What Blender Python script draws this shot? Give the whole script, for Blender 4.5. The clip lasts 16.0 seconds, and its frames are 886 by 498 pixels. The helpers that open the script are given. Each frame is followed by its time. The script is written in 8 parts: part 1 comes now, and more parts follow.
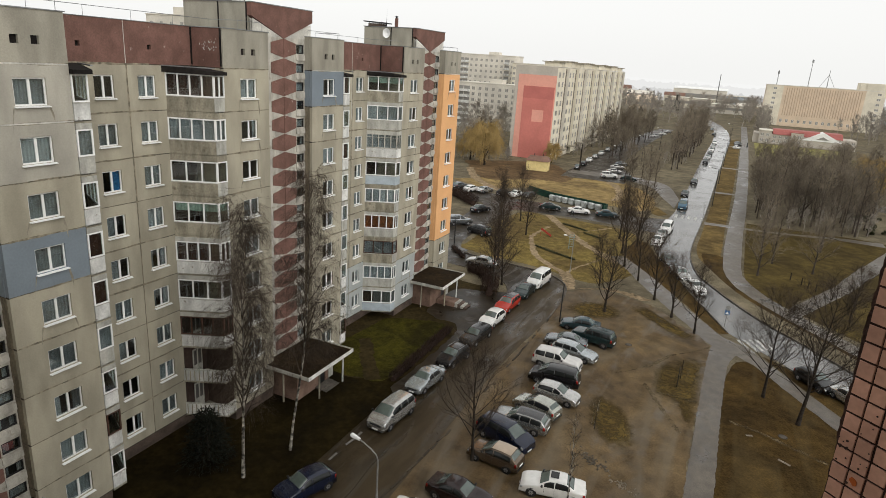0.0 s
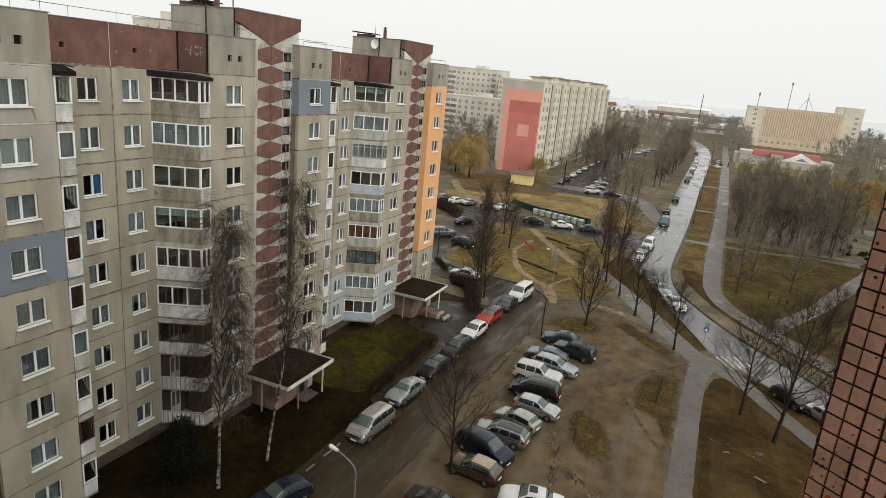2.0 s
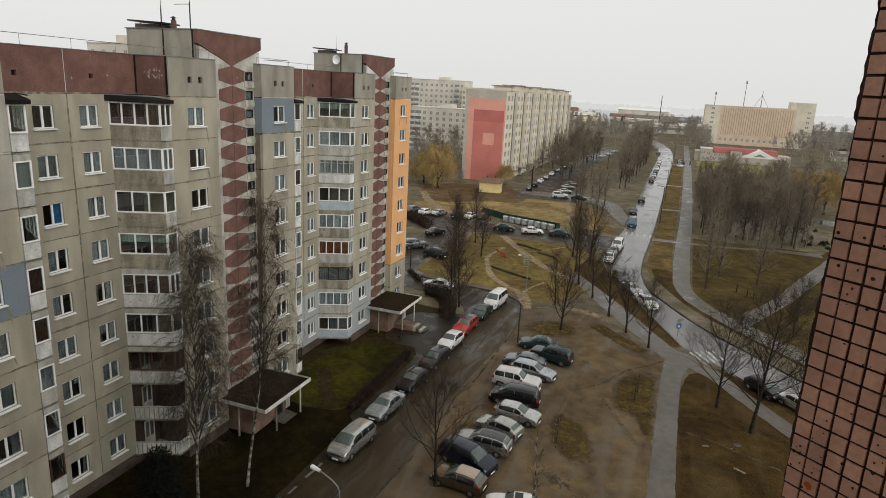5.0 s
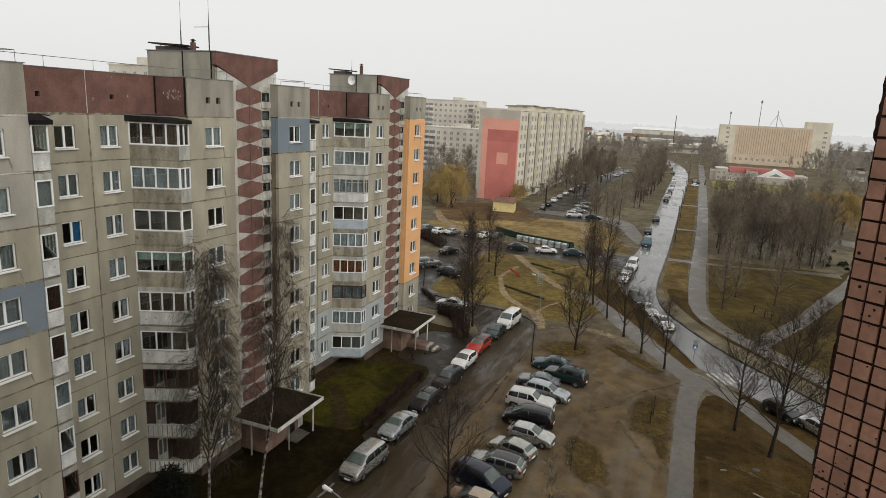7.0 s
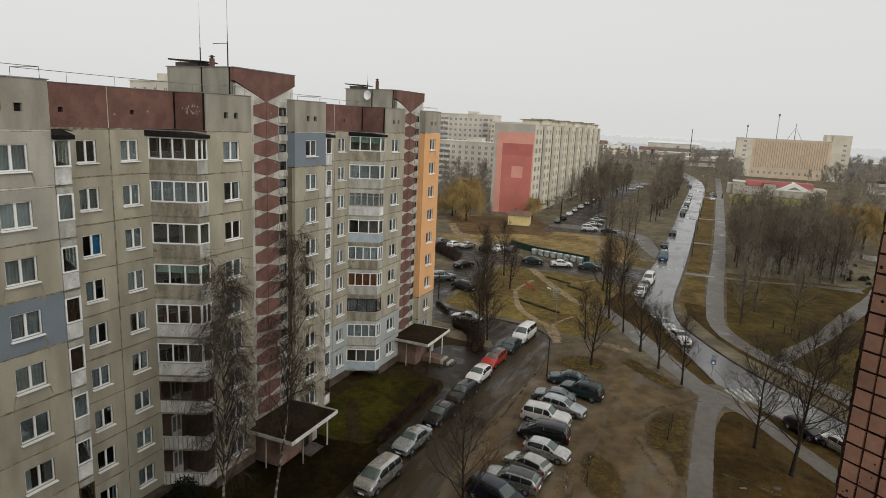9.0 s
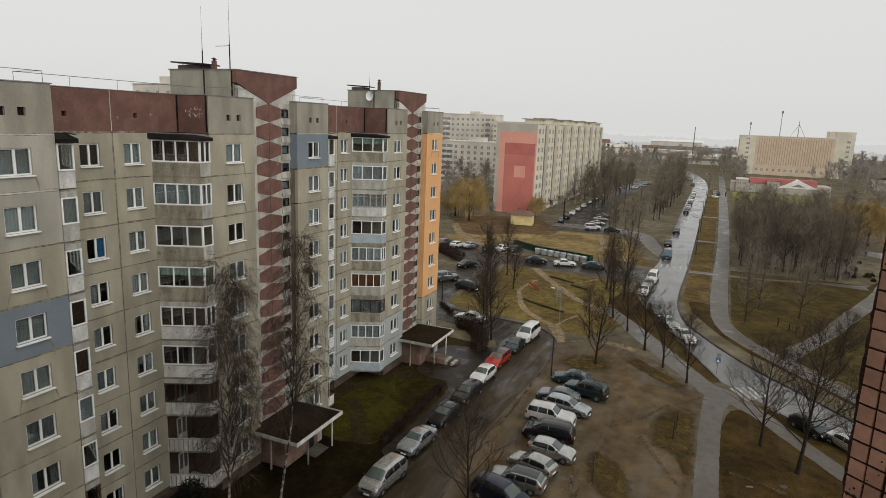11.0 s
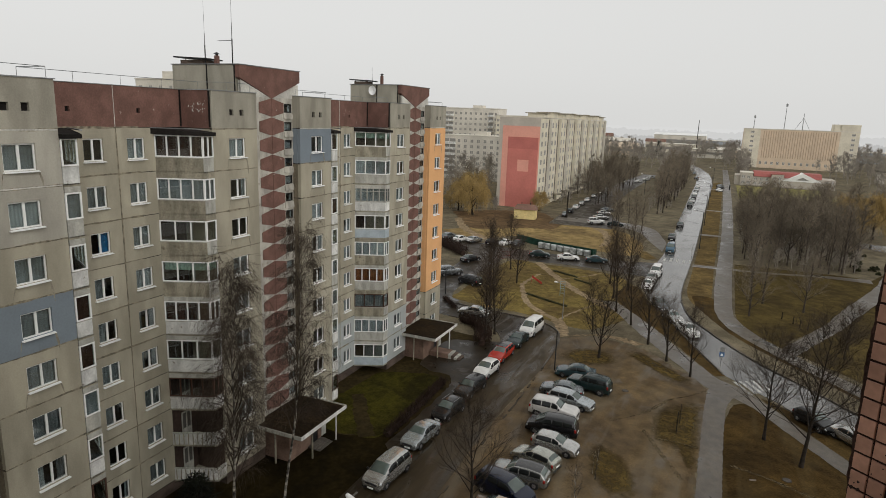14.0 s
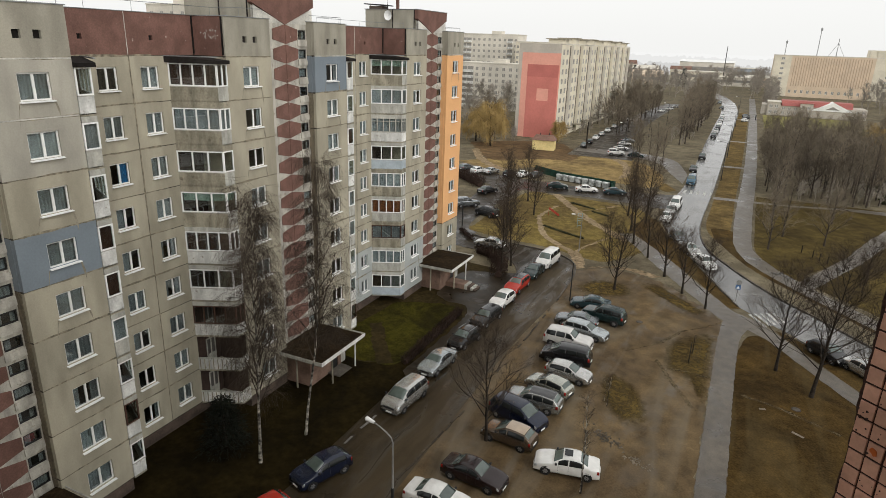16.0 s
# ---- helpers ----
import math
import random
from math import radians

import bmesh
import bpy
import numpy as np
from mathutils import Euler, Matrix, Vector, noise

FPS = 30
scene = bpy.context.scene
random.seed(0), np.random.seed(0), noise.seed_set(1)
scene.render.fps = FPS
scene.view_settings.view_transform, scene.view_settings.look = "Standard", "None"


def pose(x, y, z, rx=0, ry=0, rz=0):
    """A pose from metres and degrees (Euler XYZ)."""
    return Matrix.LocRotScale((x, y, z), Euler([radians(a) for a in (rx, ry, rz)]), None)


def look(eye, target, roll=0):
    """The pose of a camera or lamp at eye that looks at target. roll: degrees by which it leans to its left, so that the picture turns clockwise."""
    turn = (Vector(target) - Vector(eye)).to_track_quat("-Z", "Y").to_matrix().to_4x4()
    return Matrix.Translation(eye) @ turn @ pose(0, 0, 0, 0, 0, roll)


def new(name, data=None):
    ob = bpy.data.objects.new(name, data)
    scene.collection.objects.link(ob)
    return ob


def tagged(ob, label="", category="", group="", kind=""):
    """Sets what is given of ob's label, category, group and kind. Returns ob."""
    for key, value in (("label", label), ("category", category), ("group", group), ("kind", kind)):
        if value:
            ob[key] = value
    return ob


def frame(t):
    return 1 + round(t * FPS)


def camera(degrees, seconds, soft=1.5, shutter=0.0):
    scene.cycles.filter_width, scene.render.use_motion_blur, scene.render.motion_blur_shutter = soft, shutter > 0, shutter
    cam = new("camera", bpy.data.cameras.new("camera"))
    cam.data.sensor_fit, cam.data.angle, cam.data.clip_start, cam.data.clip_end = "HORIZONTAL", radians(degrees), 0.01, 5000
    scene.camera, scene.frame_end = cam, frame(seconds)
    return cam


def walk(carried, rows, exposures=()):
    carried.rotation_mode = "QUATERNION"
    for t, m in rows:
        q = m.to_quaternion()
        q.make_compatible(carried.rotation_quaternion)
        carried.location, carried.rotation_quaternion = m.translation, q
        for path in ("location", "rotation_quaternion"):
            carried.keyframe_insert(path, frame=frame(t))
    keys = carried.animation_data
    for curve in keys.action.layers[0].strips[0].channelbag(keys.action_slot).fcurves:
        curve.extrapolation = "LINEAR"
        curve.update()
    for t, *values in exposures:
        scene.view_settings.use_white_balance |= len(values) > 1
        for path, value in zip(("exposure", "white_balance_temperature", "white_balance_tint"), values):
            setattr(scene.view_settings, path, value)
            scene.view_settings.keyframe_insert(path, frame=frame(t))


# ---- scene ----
cam = camera(70.87, 16.0, soft=0.85)
EYE = 27.4
PATH = [
    (0.0, pose(0.005, 0.003, EYE, 73.26, -3.55, 25.32)),
    (0.5, pose(0.005, 0.002, EYE, 72.58, -3.64, 25.32)),
    (1.0, pose(0.004, 0.002, EYE, 73.79, -4.02, 25.29)),
    (1.5, pose(0.003, 0.002, EYE, 73.63, -4.09, 26.22)),
    (2.0, pose(0.002, 0.001, EYE, 74.40, -5.19, 24.20)),
    (2.5, pose(0.002, 0.001, EYE, 77.59, -5.97, 19.19)),
    (3.0, pose(0.001, 0.000, EYE, 77.83, -6.45, 16.71)),
    (3.5, pose(0.000, 0.000, EYE, 78.63, -6.11, 16.60)),
    (4.0, pose(-0.001, -0.000, EYE, 78.05, -5.39, 17.29)),
    (4.5, pose(-0.001, -0.000, EYE, 77.76, -4.66, 18.27)),
    (5.0, pose(-0.002, -0.001, EYE, 75.65, -2.88, 20.92)),
    (5.2, pose(-0.002, -0.001, EYE, 75.07, -2.15, 22.29)),
    (7.3, pose(-0.006, -0.002, EYE, 77.86, -2.91, 22.16)),
    (7.5, pose(-0.006, -0.002, EYE, 78.27, -2.70, 22.05)),
    (8.0, pose(-0.007, -0.002, EYE, 79.24, -2.92, 20.67)),
    (8.5, pose(-0.007, -0.003, EYE, 79.12, -2.76, 23.53)),
    (9.0, pose(-0.007, -0.003, EYE, 78.51, -2.61, 23.53)),
    (9.2, pose(-0.007, -0.003, EYE, 78.84, -2.72, 23.37)),
    (11.3, pose(-0.008, -0.004, EYE, 78.53, -1.95, 23.84)),
    (11.5, pose(-0.008, -0.004, EYE, 78.66, -1.97, 23.96)),
    (12.0, pose(-0.008, -0.004, EYE, 79.38, -2.15, 23.84)),
    (12.5, pose(-0.008, -0.004, EYE, 80.58, -1.94, 23.86)),
    (13.0, pose(-0.009, -0.004, EYE, 80.88, -1.80, 23.71)),
    (13.5, pose(-0.009, -0.004, EYE, 80.16, -1.59, 23.83)),
    (14.0, pose(-0.009, -0.004, EYE, 78.00, -1.91, 23.99)),
    (14.5, pose(-0.009, -0.004, EYE, 74.53, -2.67, 22.82)),
    (15.0, pose(-0.010, -0.004, EYE, 71.76, -2.58, 22.95)),
    (15.5, pose(-0.010, -0.004, EYE, 71.34, -2.25, 23.63)),
    (16.0, pose(-0.010, -0.005, EYE, 71.66, -1.74, 25.54)),
]
walk(cam, PATH, [(0.0, 0.30), (1.5, 0.30), (2.0, 0.24), (2.5, 0.11), (3.5, -0.01), (5.0, 0.01), (7.5, 0.05), (8.2, -0.06), (9.0, -0.12), (12.5, -0.11), (14.0, -0.12), (14.6, 0.12), (16.0, 0.30)])

# overcast daylight: pale closed sky, one very soft sun
world = bpy.data.worlds.new("overcast_sky")
scene.world = world
world.use_nodes = True
wn, wl = world.node_tree.nodes, world.node_tree.links
wn.clear()
sky = wn.new("ShaderNodeTexSky")
sky.sky_type = "NISHITA"
sky.sun_disc = False
sky.sun_elevation, sky.sun_rotation = radians(25), radians(123)
sky.air_density, sky.dust_density = 1.0, 4.0
grey = wn.new("ShaderNodeHueSaturation")
grey.inputs["Saturation"].default_value = 0.12
cloud = wn.new("ShaderNodeMix")
cloud.data_type = "RGBA"
cloud.inputs[0].default_value = 0.86
cloud.inputs[7].default_value = (6.5, 6.5, 6.38, 1)
backg = wn.new("ShaderNodeBackground")
backg.inputs["Strength"].default_value = 0.131
wout = wn.new("ShaderNodeOutputWorld")
wl.new(sky.outputs[0], grey.inputs["Color"])
wl.new(grey.outputs[0], cloud.inputs[6])
wl.new(cloud.outputs[2], backg.inputs["Color"])
wl.new(backg.outputs[0], wout.inputs[0])

sun_data = bpy.data.lights.new("sun", "SUN")
sun_data.energy, sun_data.angle, sun_data.color = 1.2, radians(55), (1.0, 0.97, 0.93)
sun = new("sun", sun_data)
sun.matrix_world = look((70, -45, 39), (0, 0, 0))
scene.view_settings.exposure = 0.0

# ---- materials ----
def mat(name, base, rough=0.8, metal=0.0, spread=0.18, grain=6.0, stain=0.4, bump=0.15, dark=0.55, vary=0.0, coat=0.0, streak=False, spec=0.22):
    """A painted, mineral or soil surface with fine grain, broad stains and relief, in object space (metres)."""
    m = bpy.data.materials.new(name)
    m.use_nodes = True
    n, l = m.node_tree.nodes, m.node_tree.links
    b = n["Principled BSDF"]
    b.inputs["Roughness"].default_value, b.inputs["Metallic"].default_value = rough, metal
    b.inputs["Coat Weight"].default_value = coat
    b.inputs["Specular IOR Level"].default_value = spec
    tc = n.new("ShaderNodeTexCoord")
    geo = n.new("ShaderNodeNewGeometry")
    fine = n.new("ShaderNodeTexNoise")
    fine.inputs["Scale"].default_value, fine.inputs["Detail"].default_value = grain, 5
    wide = n.new("ShaderNodeTexNoise")
    wide.inputs["Scale"].default_value, wide.inputs["Detail"].default_value = stain, 4
    turn = n.new("ShaderNodeMapping")
    turn.inputs["Rotation"].default_value = (0.7, 0.5, 0.9)
    l.new(geo.outputs["Position"], turn.inputs["Vector"])
    l.new(turn.outputs[0], fine.inputs["Vector"])
    if streak:
        mp = n.new("ShaderNodeMapping")
        mp.inputs["Scale"].default_value = (1.5, 1.5, 0.5)
        l.new(geo.outputs["Position"], mp.inputs["Vector"])
        l.new(mp.outputs[0], wide.inputs["Vector"])
    else:
        l.new(turn.outputs[0], wide.inputs["Vector"])
    r1 = n.new("ShaderNodeMapRange")
    r1.inputs[1].default_value, r1.inputs[2].default_value = 0.3, 0.7
    r1.inputs[3].default_value, r1.inputs[4].default_value = 1 - spread, 1 + spread
    l.new(fine.outputs[0], r1.inputs[0])
    r2 = n.new("ShaderNodeMapRange")
    r2.inputs[1].default_value, r2.inputs[2].default_value = 0.38, 0.62
    r2.inputs[3].default_value, r2.inputs[4].default_value = dark, 1.0
    l.new(wide.outputs[0], r2.inputs[0])
    mul = n.new("ShaderNodeMath")
    mul.operation = "MULTIPLY"
    l.new(r1.outputs[0], mul.inputs[0])
    l.new(r2.outputs[0], mul.inputs[1])
    last = mul
    if vary:
        oi = n.new("ShaderNodeObjectInfo")
        r3 = n.new("ShaderNodeMapRange")
        r3.inputs[3].default_value, r3.inputs[4].default_value = 1 - vary, 1 + vary
        l.new(oi.outputs["Random"], r3.inputs[0])
        last = n.new("ShaderNodeMath")
        last.operation = "MULTIPLY"
        l.new(mul.outputs[0], last.inputs[0])
        l.new(r3.outputs[0], last.inputs[1])
    mix = n.new("ShaderNodeMix")
    mix.data_type, mix.blend_type = "RGBA", "MULTIPLY"
    mix.inputs[0].default_value = 1.0
    mix.inputs[6].default_value = (*base, 1)
    l.new(last.outputs[0], mix.inputs[7])
    l.new(mix.outputs[2], b.inputs["Base Color"])
    if bump:
        bp = n.new("ShaderNodeBump")
        bp.inputs["Strength"].default_value, bp.inputs["Distance"].default_value = bump, 0.05
        l.new(fine.outputs[0], bp.inputs["Height"])
        l.new(bp.outputs[0], b.inputs["Normal"])
    return m


def soil(name, a, c, scale, rough=0.9, grain=3.0, wet=0.0, edge=0.12, spec=0.05, mottle=(0.72, 1.18), fleck=0.14):
    """Two ground covers that mix in uneven patches; wet: how much of it is damp and glossier."""
    if spec <= 0.05:
        a, c = (a[0] * 1.08, a[1], a[2] * 0.80), (c[0] * 1.08, c[1], c[2] * 0.80)
    m = bpy.data.materials.new(name)
    m.use_nodes = True
    n, l = m.node_tree.nodes, m.node_tree.links
    b = n["Principled BSDF"]
    b.inputs["Specular IOR Level"].default_value = spec
    geo = n.new("ShaderNodeNewGeometry")
    patch = n.new("ShaderNodeTexNoise")
    patch.inputs["Scale"].default_value, patch.inputs["Detail"].default_value, patch.inputs["Roughness"].default_value = scale, 8, 0.62
    fine = n.new("ShaderNodeTexNoise")
    fine.inputs["Scale"].default_value, fine.inputs["Detail"].default_value = grain, 6
    turn = n.new("ShaderNodeMapping")
    turn.inputs["Rotation"].default_value = (0.7, 0.5, 0.9)
    l.new(geo.outputs["Position"], turn.inputs["Vector"])
    l.new(turn.outputs[0], patch.inputs["Vector"])
    l.new(turn.outputs[0], fine.inputs["Vector"])
    ramp = n.new("ShaderNodeMapRange")
    ramp.inputs[1].default_value, ramp.inputs[2].default_value = 0.5 - edge, 0.5 + edge
    l.new(patch.outputs[0], ramp.inputs[0])
    mix = n.new("ShaderNodeMix")
    mix.data_type = "RGBA"
    mix.inputs[6].default_value, mix.inputs[7].default_value = (*a, 1), (*c, 1)
    l.new(ramp.outputs[0], mix.inputs[0])
    patch.inputs["Distortion"].default_value = 0.6
    mid = n.new("ShaderNodeTexNoise")
    mid.inputs["Scale"].default_value, mid.inputs["Detail"].default_value = scale * 6, 5
    l.new(turn.outputs[0], mid.inputs["Vector"])
    r0 = n.new("ShaderNodeMapRange")
    r0.inputs[1].default_value, r0.inputs[2].default_value, r0.inputs[3].default_value, r0.inputs[4].default_value = 0.35, 0.65, mottle[0], mottle[1]
    l.new(mid.outputs[0], r0.inputs[0])
    r1 = n.new("ShaderNodeMapRange")
    r1.inputs[1].default_value, r1.inputs[2].default_value, r1.inputs[3].default_value, r1.inputs[4].default_value = 0.3, 0.7, 1 - fleck, 1 + fleck
    l.new(fine.outputs[0], r1.inputs[0])
    both = n.new("ShaderNodeMath")
    both.operation = "MULTIPLY"
    l.new(r0.outputs[0], both.inputs[0])
    l.new(r1.outputs[0], both.inputs[1])
    mul = n.new("ShaderNodeMix")
    mul.data_type, mul.blend_type = "RGBA", "MULTIPLY"
    mul.inputs[0].default_value = 1.0
    l.new(mix.outputs[2], mul.inputs[6])
    l.new(both.outputs[0], mul.inputs[7])
    l.new(mul.outputs[2], b.inputs["Base Color"])
    r2 = n.new("ShaderNodeMapRange")
    r2.inputs[1].default_value, r2.inputs[2].default_value = 0.42, 0.58
    r2.inputs[3].default_value, r2.inputs[4].default_value = rough, rough - wet
    l.new(patch.outputs[0], r2.inputs[0])
    l.new(r2.outputs[0], b.inputs["Roughness"])
    bp = n.new("ShaderNodeBump")
    bp.inputs["Strength"].default_value, bp.inputs["Distance"].default_value = 0.16, 0.03
    l.new(fine.outputs[0], bp.inputs["Height"])
    l.new(bp.outputs[0], b.inputs["Normal"])
    return m


def glass_mat(name, tint, rough=0.04, see=0.35):
    """Window glass: partly see-through, with a real mirror gloss."""
    m = bpy.data.materials.new(name)
    m.use_nodes = True
    n, l = m.node_tree.nodes, m.node_tree.links
    b = n["Principled BSDF"]
    b.inputs["Base Color"].default_value, b.inputs["Roughness"].default_value = (*tint, 1), rough
    b.inputs["IOR"].default_value = 1.5
    if see:
        gl = n.new("ShaderNodeBsdfGlossy")
        gl.inputs["Roughness"].default_value = rough
        tr = n.new("ShaderNodeBsdfTransparent")
        tr.inputs[0].default_value = (0.82, 0.86, 0.86, 1)
        mx = n.new("ShaderNodeMixShader")
        mx.inputs[0].default_value = 1 - see
        l.new(tr.outputs[0], mx.inputs[1])
        l.new(gl.outputs[0], mx.inputs[2])
    else:
        return m
    l.new(mx.outputs[0], n["Material Output"].inputs["Surface"])
    return m


M = {
    "concrete": mat("panel_concrete", (0.405, 0.37, 0.284), 0.9, spread=0.06, grain=14, stain=0.45, dark=0.74, vary=0.07, streak=True),
    "concrete_grey": mat("panel_grey", (0.405, 0.382, 0.324), 0.9, spread=0.06, grain=14, stain=0.45, dark=0.76, vary=0.06, streak=True),
    "smear": mat("old_sealant_smear", (0.285, 0.248, 0.18), 0.9, spread=0.3, grain=6, stain=2.5, dark=0.5),
    "drip": mat("rain_streak", (0.285, 0.255, 0.195), 0.9, spread=0.2, grain=8, stain=2.0, dark=0.7),
    "joint": mat("joint_sealant", (0.085, 0.072, 0.055), 0.9, grain=10),
    "joint_white": mat("joint_fresh", (0.62, 0.60, 0.54), 0.8, grain=10),
    "red": mat("red_render", (0.182, 0.098, 0.078), 0.9, spread=0.14, grain=11, stain=1.0, dark=0.74, vary=0.08),
    "blue": mat("blue_render", (0.20, 0.235, 0.265), 0.85, spread=0.05, grain=10, stain=0.4, dark=0.9),
    "pale_blue": mat("pale_blue_render", (0.37, 0.39, 0.375), 0.85, spread=0.06, grain=10, stain=0.4, dark=0.88),
    "orange": mat("orange_render", (0.74, 0.41, 0.19), 0.85, spread=0.05, grain=10, stain=0.4, dark=0.93),
    "white": mat("white_frame", (0.82, 0.82, 0.80), 0.45, spread=0.04, grain=8, bump=0.02, dark=0.9),
    "wood": mat("brown_frame", (0.085, 0.042, 0.028), 0.6, spread=0.2, grain=9, bump=0.05, dark=0.7),
    "parapet_white": mat("parapet_white", (0.72, 0.715, 0.68), 0.8, spread=0.12, grain=9, stain=1.1, dark=0.7, vary=0.1, streak=True),
    "parapet_grey": mat("parapet_grey", (0.33, 0.30, 0.228), 0.9, spread=0.16, grain=9, stain=1.2, dark=0.6, vary=0.12, streak=True),
    "parapet_blue": mat("parapet_blue", (0.42, 0.48, 0.52), 0.8, spread=0.08, grain=9, stain=1.0, dark=0.8),
    "plinth": mat("plinth", (0.115, 0.085, 0.068), 0.95, spread=0.2, grain=8, stain=0.7),
    "bitumen": mat("roof_bitumen", (0.022, 0.019, 0.017), 0.95, spread=0.3, grain=5, stain=0.5, spec=0.15),
    "metal": mat("zinc_flashing", (0.33, 0.34, 0.34), 0.5, 0.7, spread=0.1, grain=5, bump=0.02),
    "dark_metal": mat("dark_metal", (0.05, 0.05, 0.05), 0.5, 0.6, spread=0.1, grain=5, bump=0.02),
    # near black: the shade of unlit rooms is put into this colour
    "inside": mat("room_shade", (0.065, 0.068, 0.070), 0.95, bump=0),
    "curtain": mat("net_curtain", (0.36, 0.39, 0.40), 0.95, spread=0.25, grain=18, bump=0.2, vary=0.3),
    "blind_green": mat("green_blind", (0.33, 0.47, 0.38), 0.8, bump=0.05),
    "curtain_blue": mat("blue_curtain", (0.06, 0.33, 0.72), 0.8, spread=0.2, bump=0.1),
    "glass": glass_mat("window_glass", (0.02, 0.024, 0.026), 0.02, 0.88),
    "asphalt": soil("wet_asphalt", (0.042, 0.032, 0.021), (0.019, 0.014, 0.009), 0.16, 0.5, 9, 0.2, spec=0.10),
    "asphalt_main": soil("wet_main_road", (0.118, 0.110, 0.100), (0.074, 0.069, 0.062), 0.10, 0.26, 9, 0.14, spec=1.0, mottle=(0.86, 1.08), fleck=0.2),
    "play_grass": soil("playground_grass", (0.170, 0.136, 0.054), (0.098, 0.074, 0.036), 0.16, 0.95, 5, 0.05, fleck=0.3),
    "paving": soil("path_paving", (0.124, 0.105, 0.083), (0.088, 0.073, 0.056), 0.22, 0.5, 14, 0.12, spec=0.34, mottle=(0.8, 1.12), fleck=0.26),
    "dirt": soil("wet_dirt", (0.134, 0.101, 0.066), (0.076, 0.055, 0.035), 0.11, 0.75, 8, 0.3, mottle=(0.66, 1.22), fleck=0.18),
    "verge": soil("brown_verge", (0.155, 0.115, 0.055), (0.092, 0.068, 0.034), 0.12, 0.95, 5, 0.05, fleck=0.3),
    "turf_pale": soil("pale_turf", (0.26, 0.27, 0.11), (0.20, 0.19, 0.09), 0.08, 0.95, 5, 0.05),
    # lighter and greyer than near soil: distance haze is in the ground's colour
    "ground": soil("dry_grass", (0.175, 0.148, 0.098), (0.115, 0.096, 0.064), 0.07, 0.95, 5.0, 0.05, spec=0.06, fleck=0.28),
    "meadow": soil("yellow_meadow", (0.255, 0.196, 0.104), (0.150, 0.114, 0.066), 0.09, 0.95, 4, 0.05, fleck=0.25),
    "grass_near": soil("brown_lawn", (0.074, 0.049, 0.019), (0.036, 0.024, 0.0105), 0.16, 0.95, 7, 0.05, fleck=0.38),
    "lawn": soil("green_lawn", (0.046, 0.044, 0.008), (0.020, 0.018, 0.005), 0.22, 0.95, 7, 0.05, fleck=0.4),
    # wet soil, taken near black for the block's shade as well
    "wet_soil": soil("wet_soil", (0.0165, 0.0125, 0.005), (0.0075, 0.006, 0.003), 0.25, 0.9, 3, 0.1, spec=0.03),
    "park_lawn": soil("park_lawn", (0.084, 0.066, 0.027), (0.048, 0.037, 0.017), 0.12, 0.95, 5, 0.05, fleck=0.32),
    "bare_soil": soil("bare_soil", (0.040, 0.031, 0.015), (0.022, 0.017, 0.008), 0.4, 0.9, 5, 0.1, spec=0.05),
    "earth": soil("brown_earth", (0.150, 0.105, 0.068), (0.092, 0.064, 0.042), 0.1, 0.95, 4, 0.05, fleck=0.25),
    "kerb": mat("kerb_concrete", (0.20, 0.185, 0.165), 0.9, grain=4, stain=0.6),
    "kerb_dark": mat("kerb_wet", (0.12, 0.105, 0.088), 0.8, grain=4, stain=0.6),
    "kerb_old": mat("kerb_muddy", (0.075, 0.060, 0.043), 0.9, spread=0.3, grain=4, stain=0.6),
    "paint_white": mat("road_paint", (0.50, 0.50, 0.47), 0.7, spread=0.3, grain=6, stain=2.0, dark=0.5),
}


def smeared(m, bend, pale, amount):
    """Soft pale wheel tracks drawn out along y, over a ground material."""
    n, l = m.node_tree.nodes, m.node_tree.links
    b = n["Principled BSDF"]
    old = b.inputs["Base Color"].links[0].from_socket
    geo = n.new("ShaderNodeNewGeometry")
    mp = n.new("ShaderNodeMapping")
    mp.inputs["Rotation"].default_value = (0, 0, bend)
    mp.inputs["Scale"].default_value = (0.42, 0.07, 1.0)
    l.new(geo.outputs["Position"], mp.inputs["Vector"])
    tr = n.new("ShaderNodeTexNoise")
    tr.inputs["Scale"].default_value, tr.inputs["Detail"].default_value, tr.inputs["Distortion"].default_value = 1.0, 5, 0.9
    l.new(mp.outputs[0], tr.inputs["Vector"])
    edge = n.new("ShaderNodeMapRange")
    edge.inputs[1].default_value, edge.inputs[2].default_value, edge.inputs[4].default_value = 0.46, 0.66, amount
    l.new(tr.outputs[0], edge.inputs[0])
    mix = n.new("ShaderNodeMix")
    mix.data_type = "RGBA"
    mix.inputs[7].default_value = (*pale, 1)
    l.new(edge.outputs[0], mix.inputs[0])
    l.new(old, mix.inputs[6])
    l.new(mix.outputs[2], b.inputs["Base Color"])
    return m


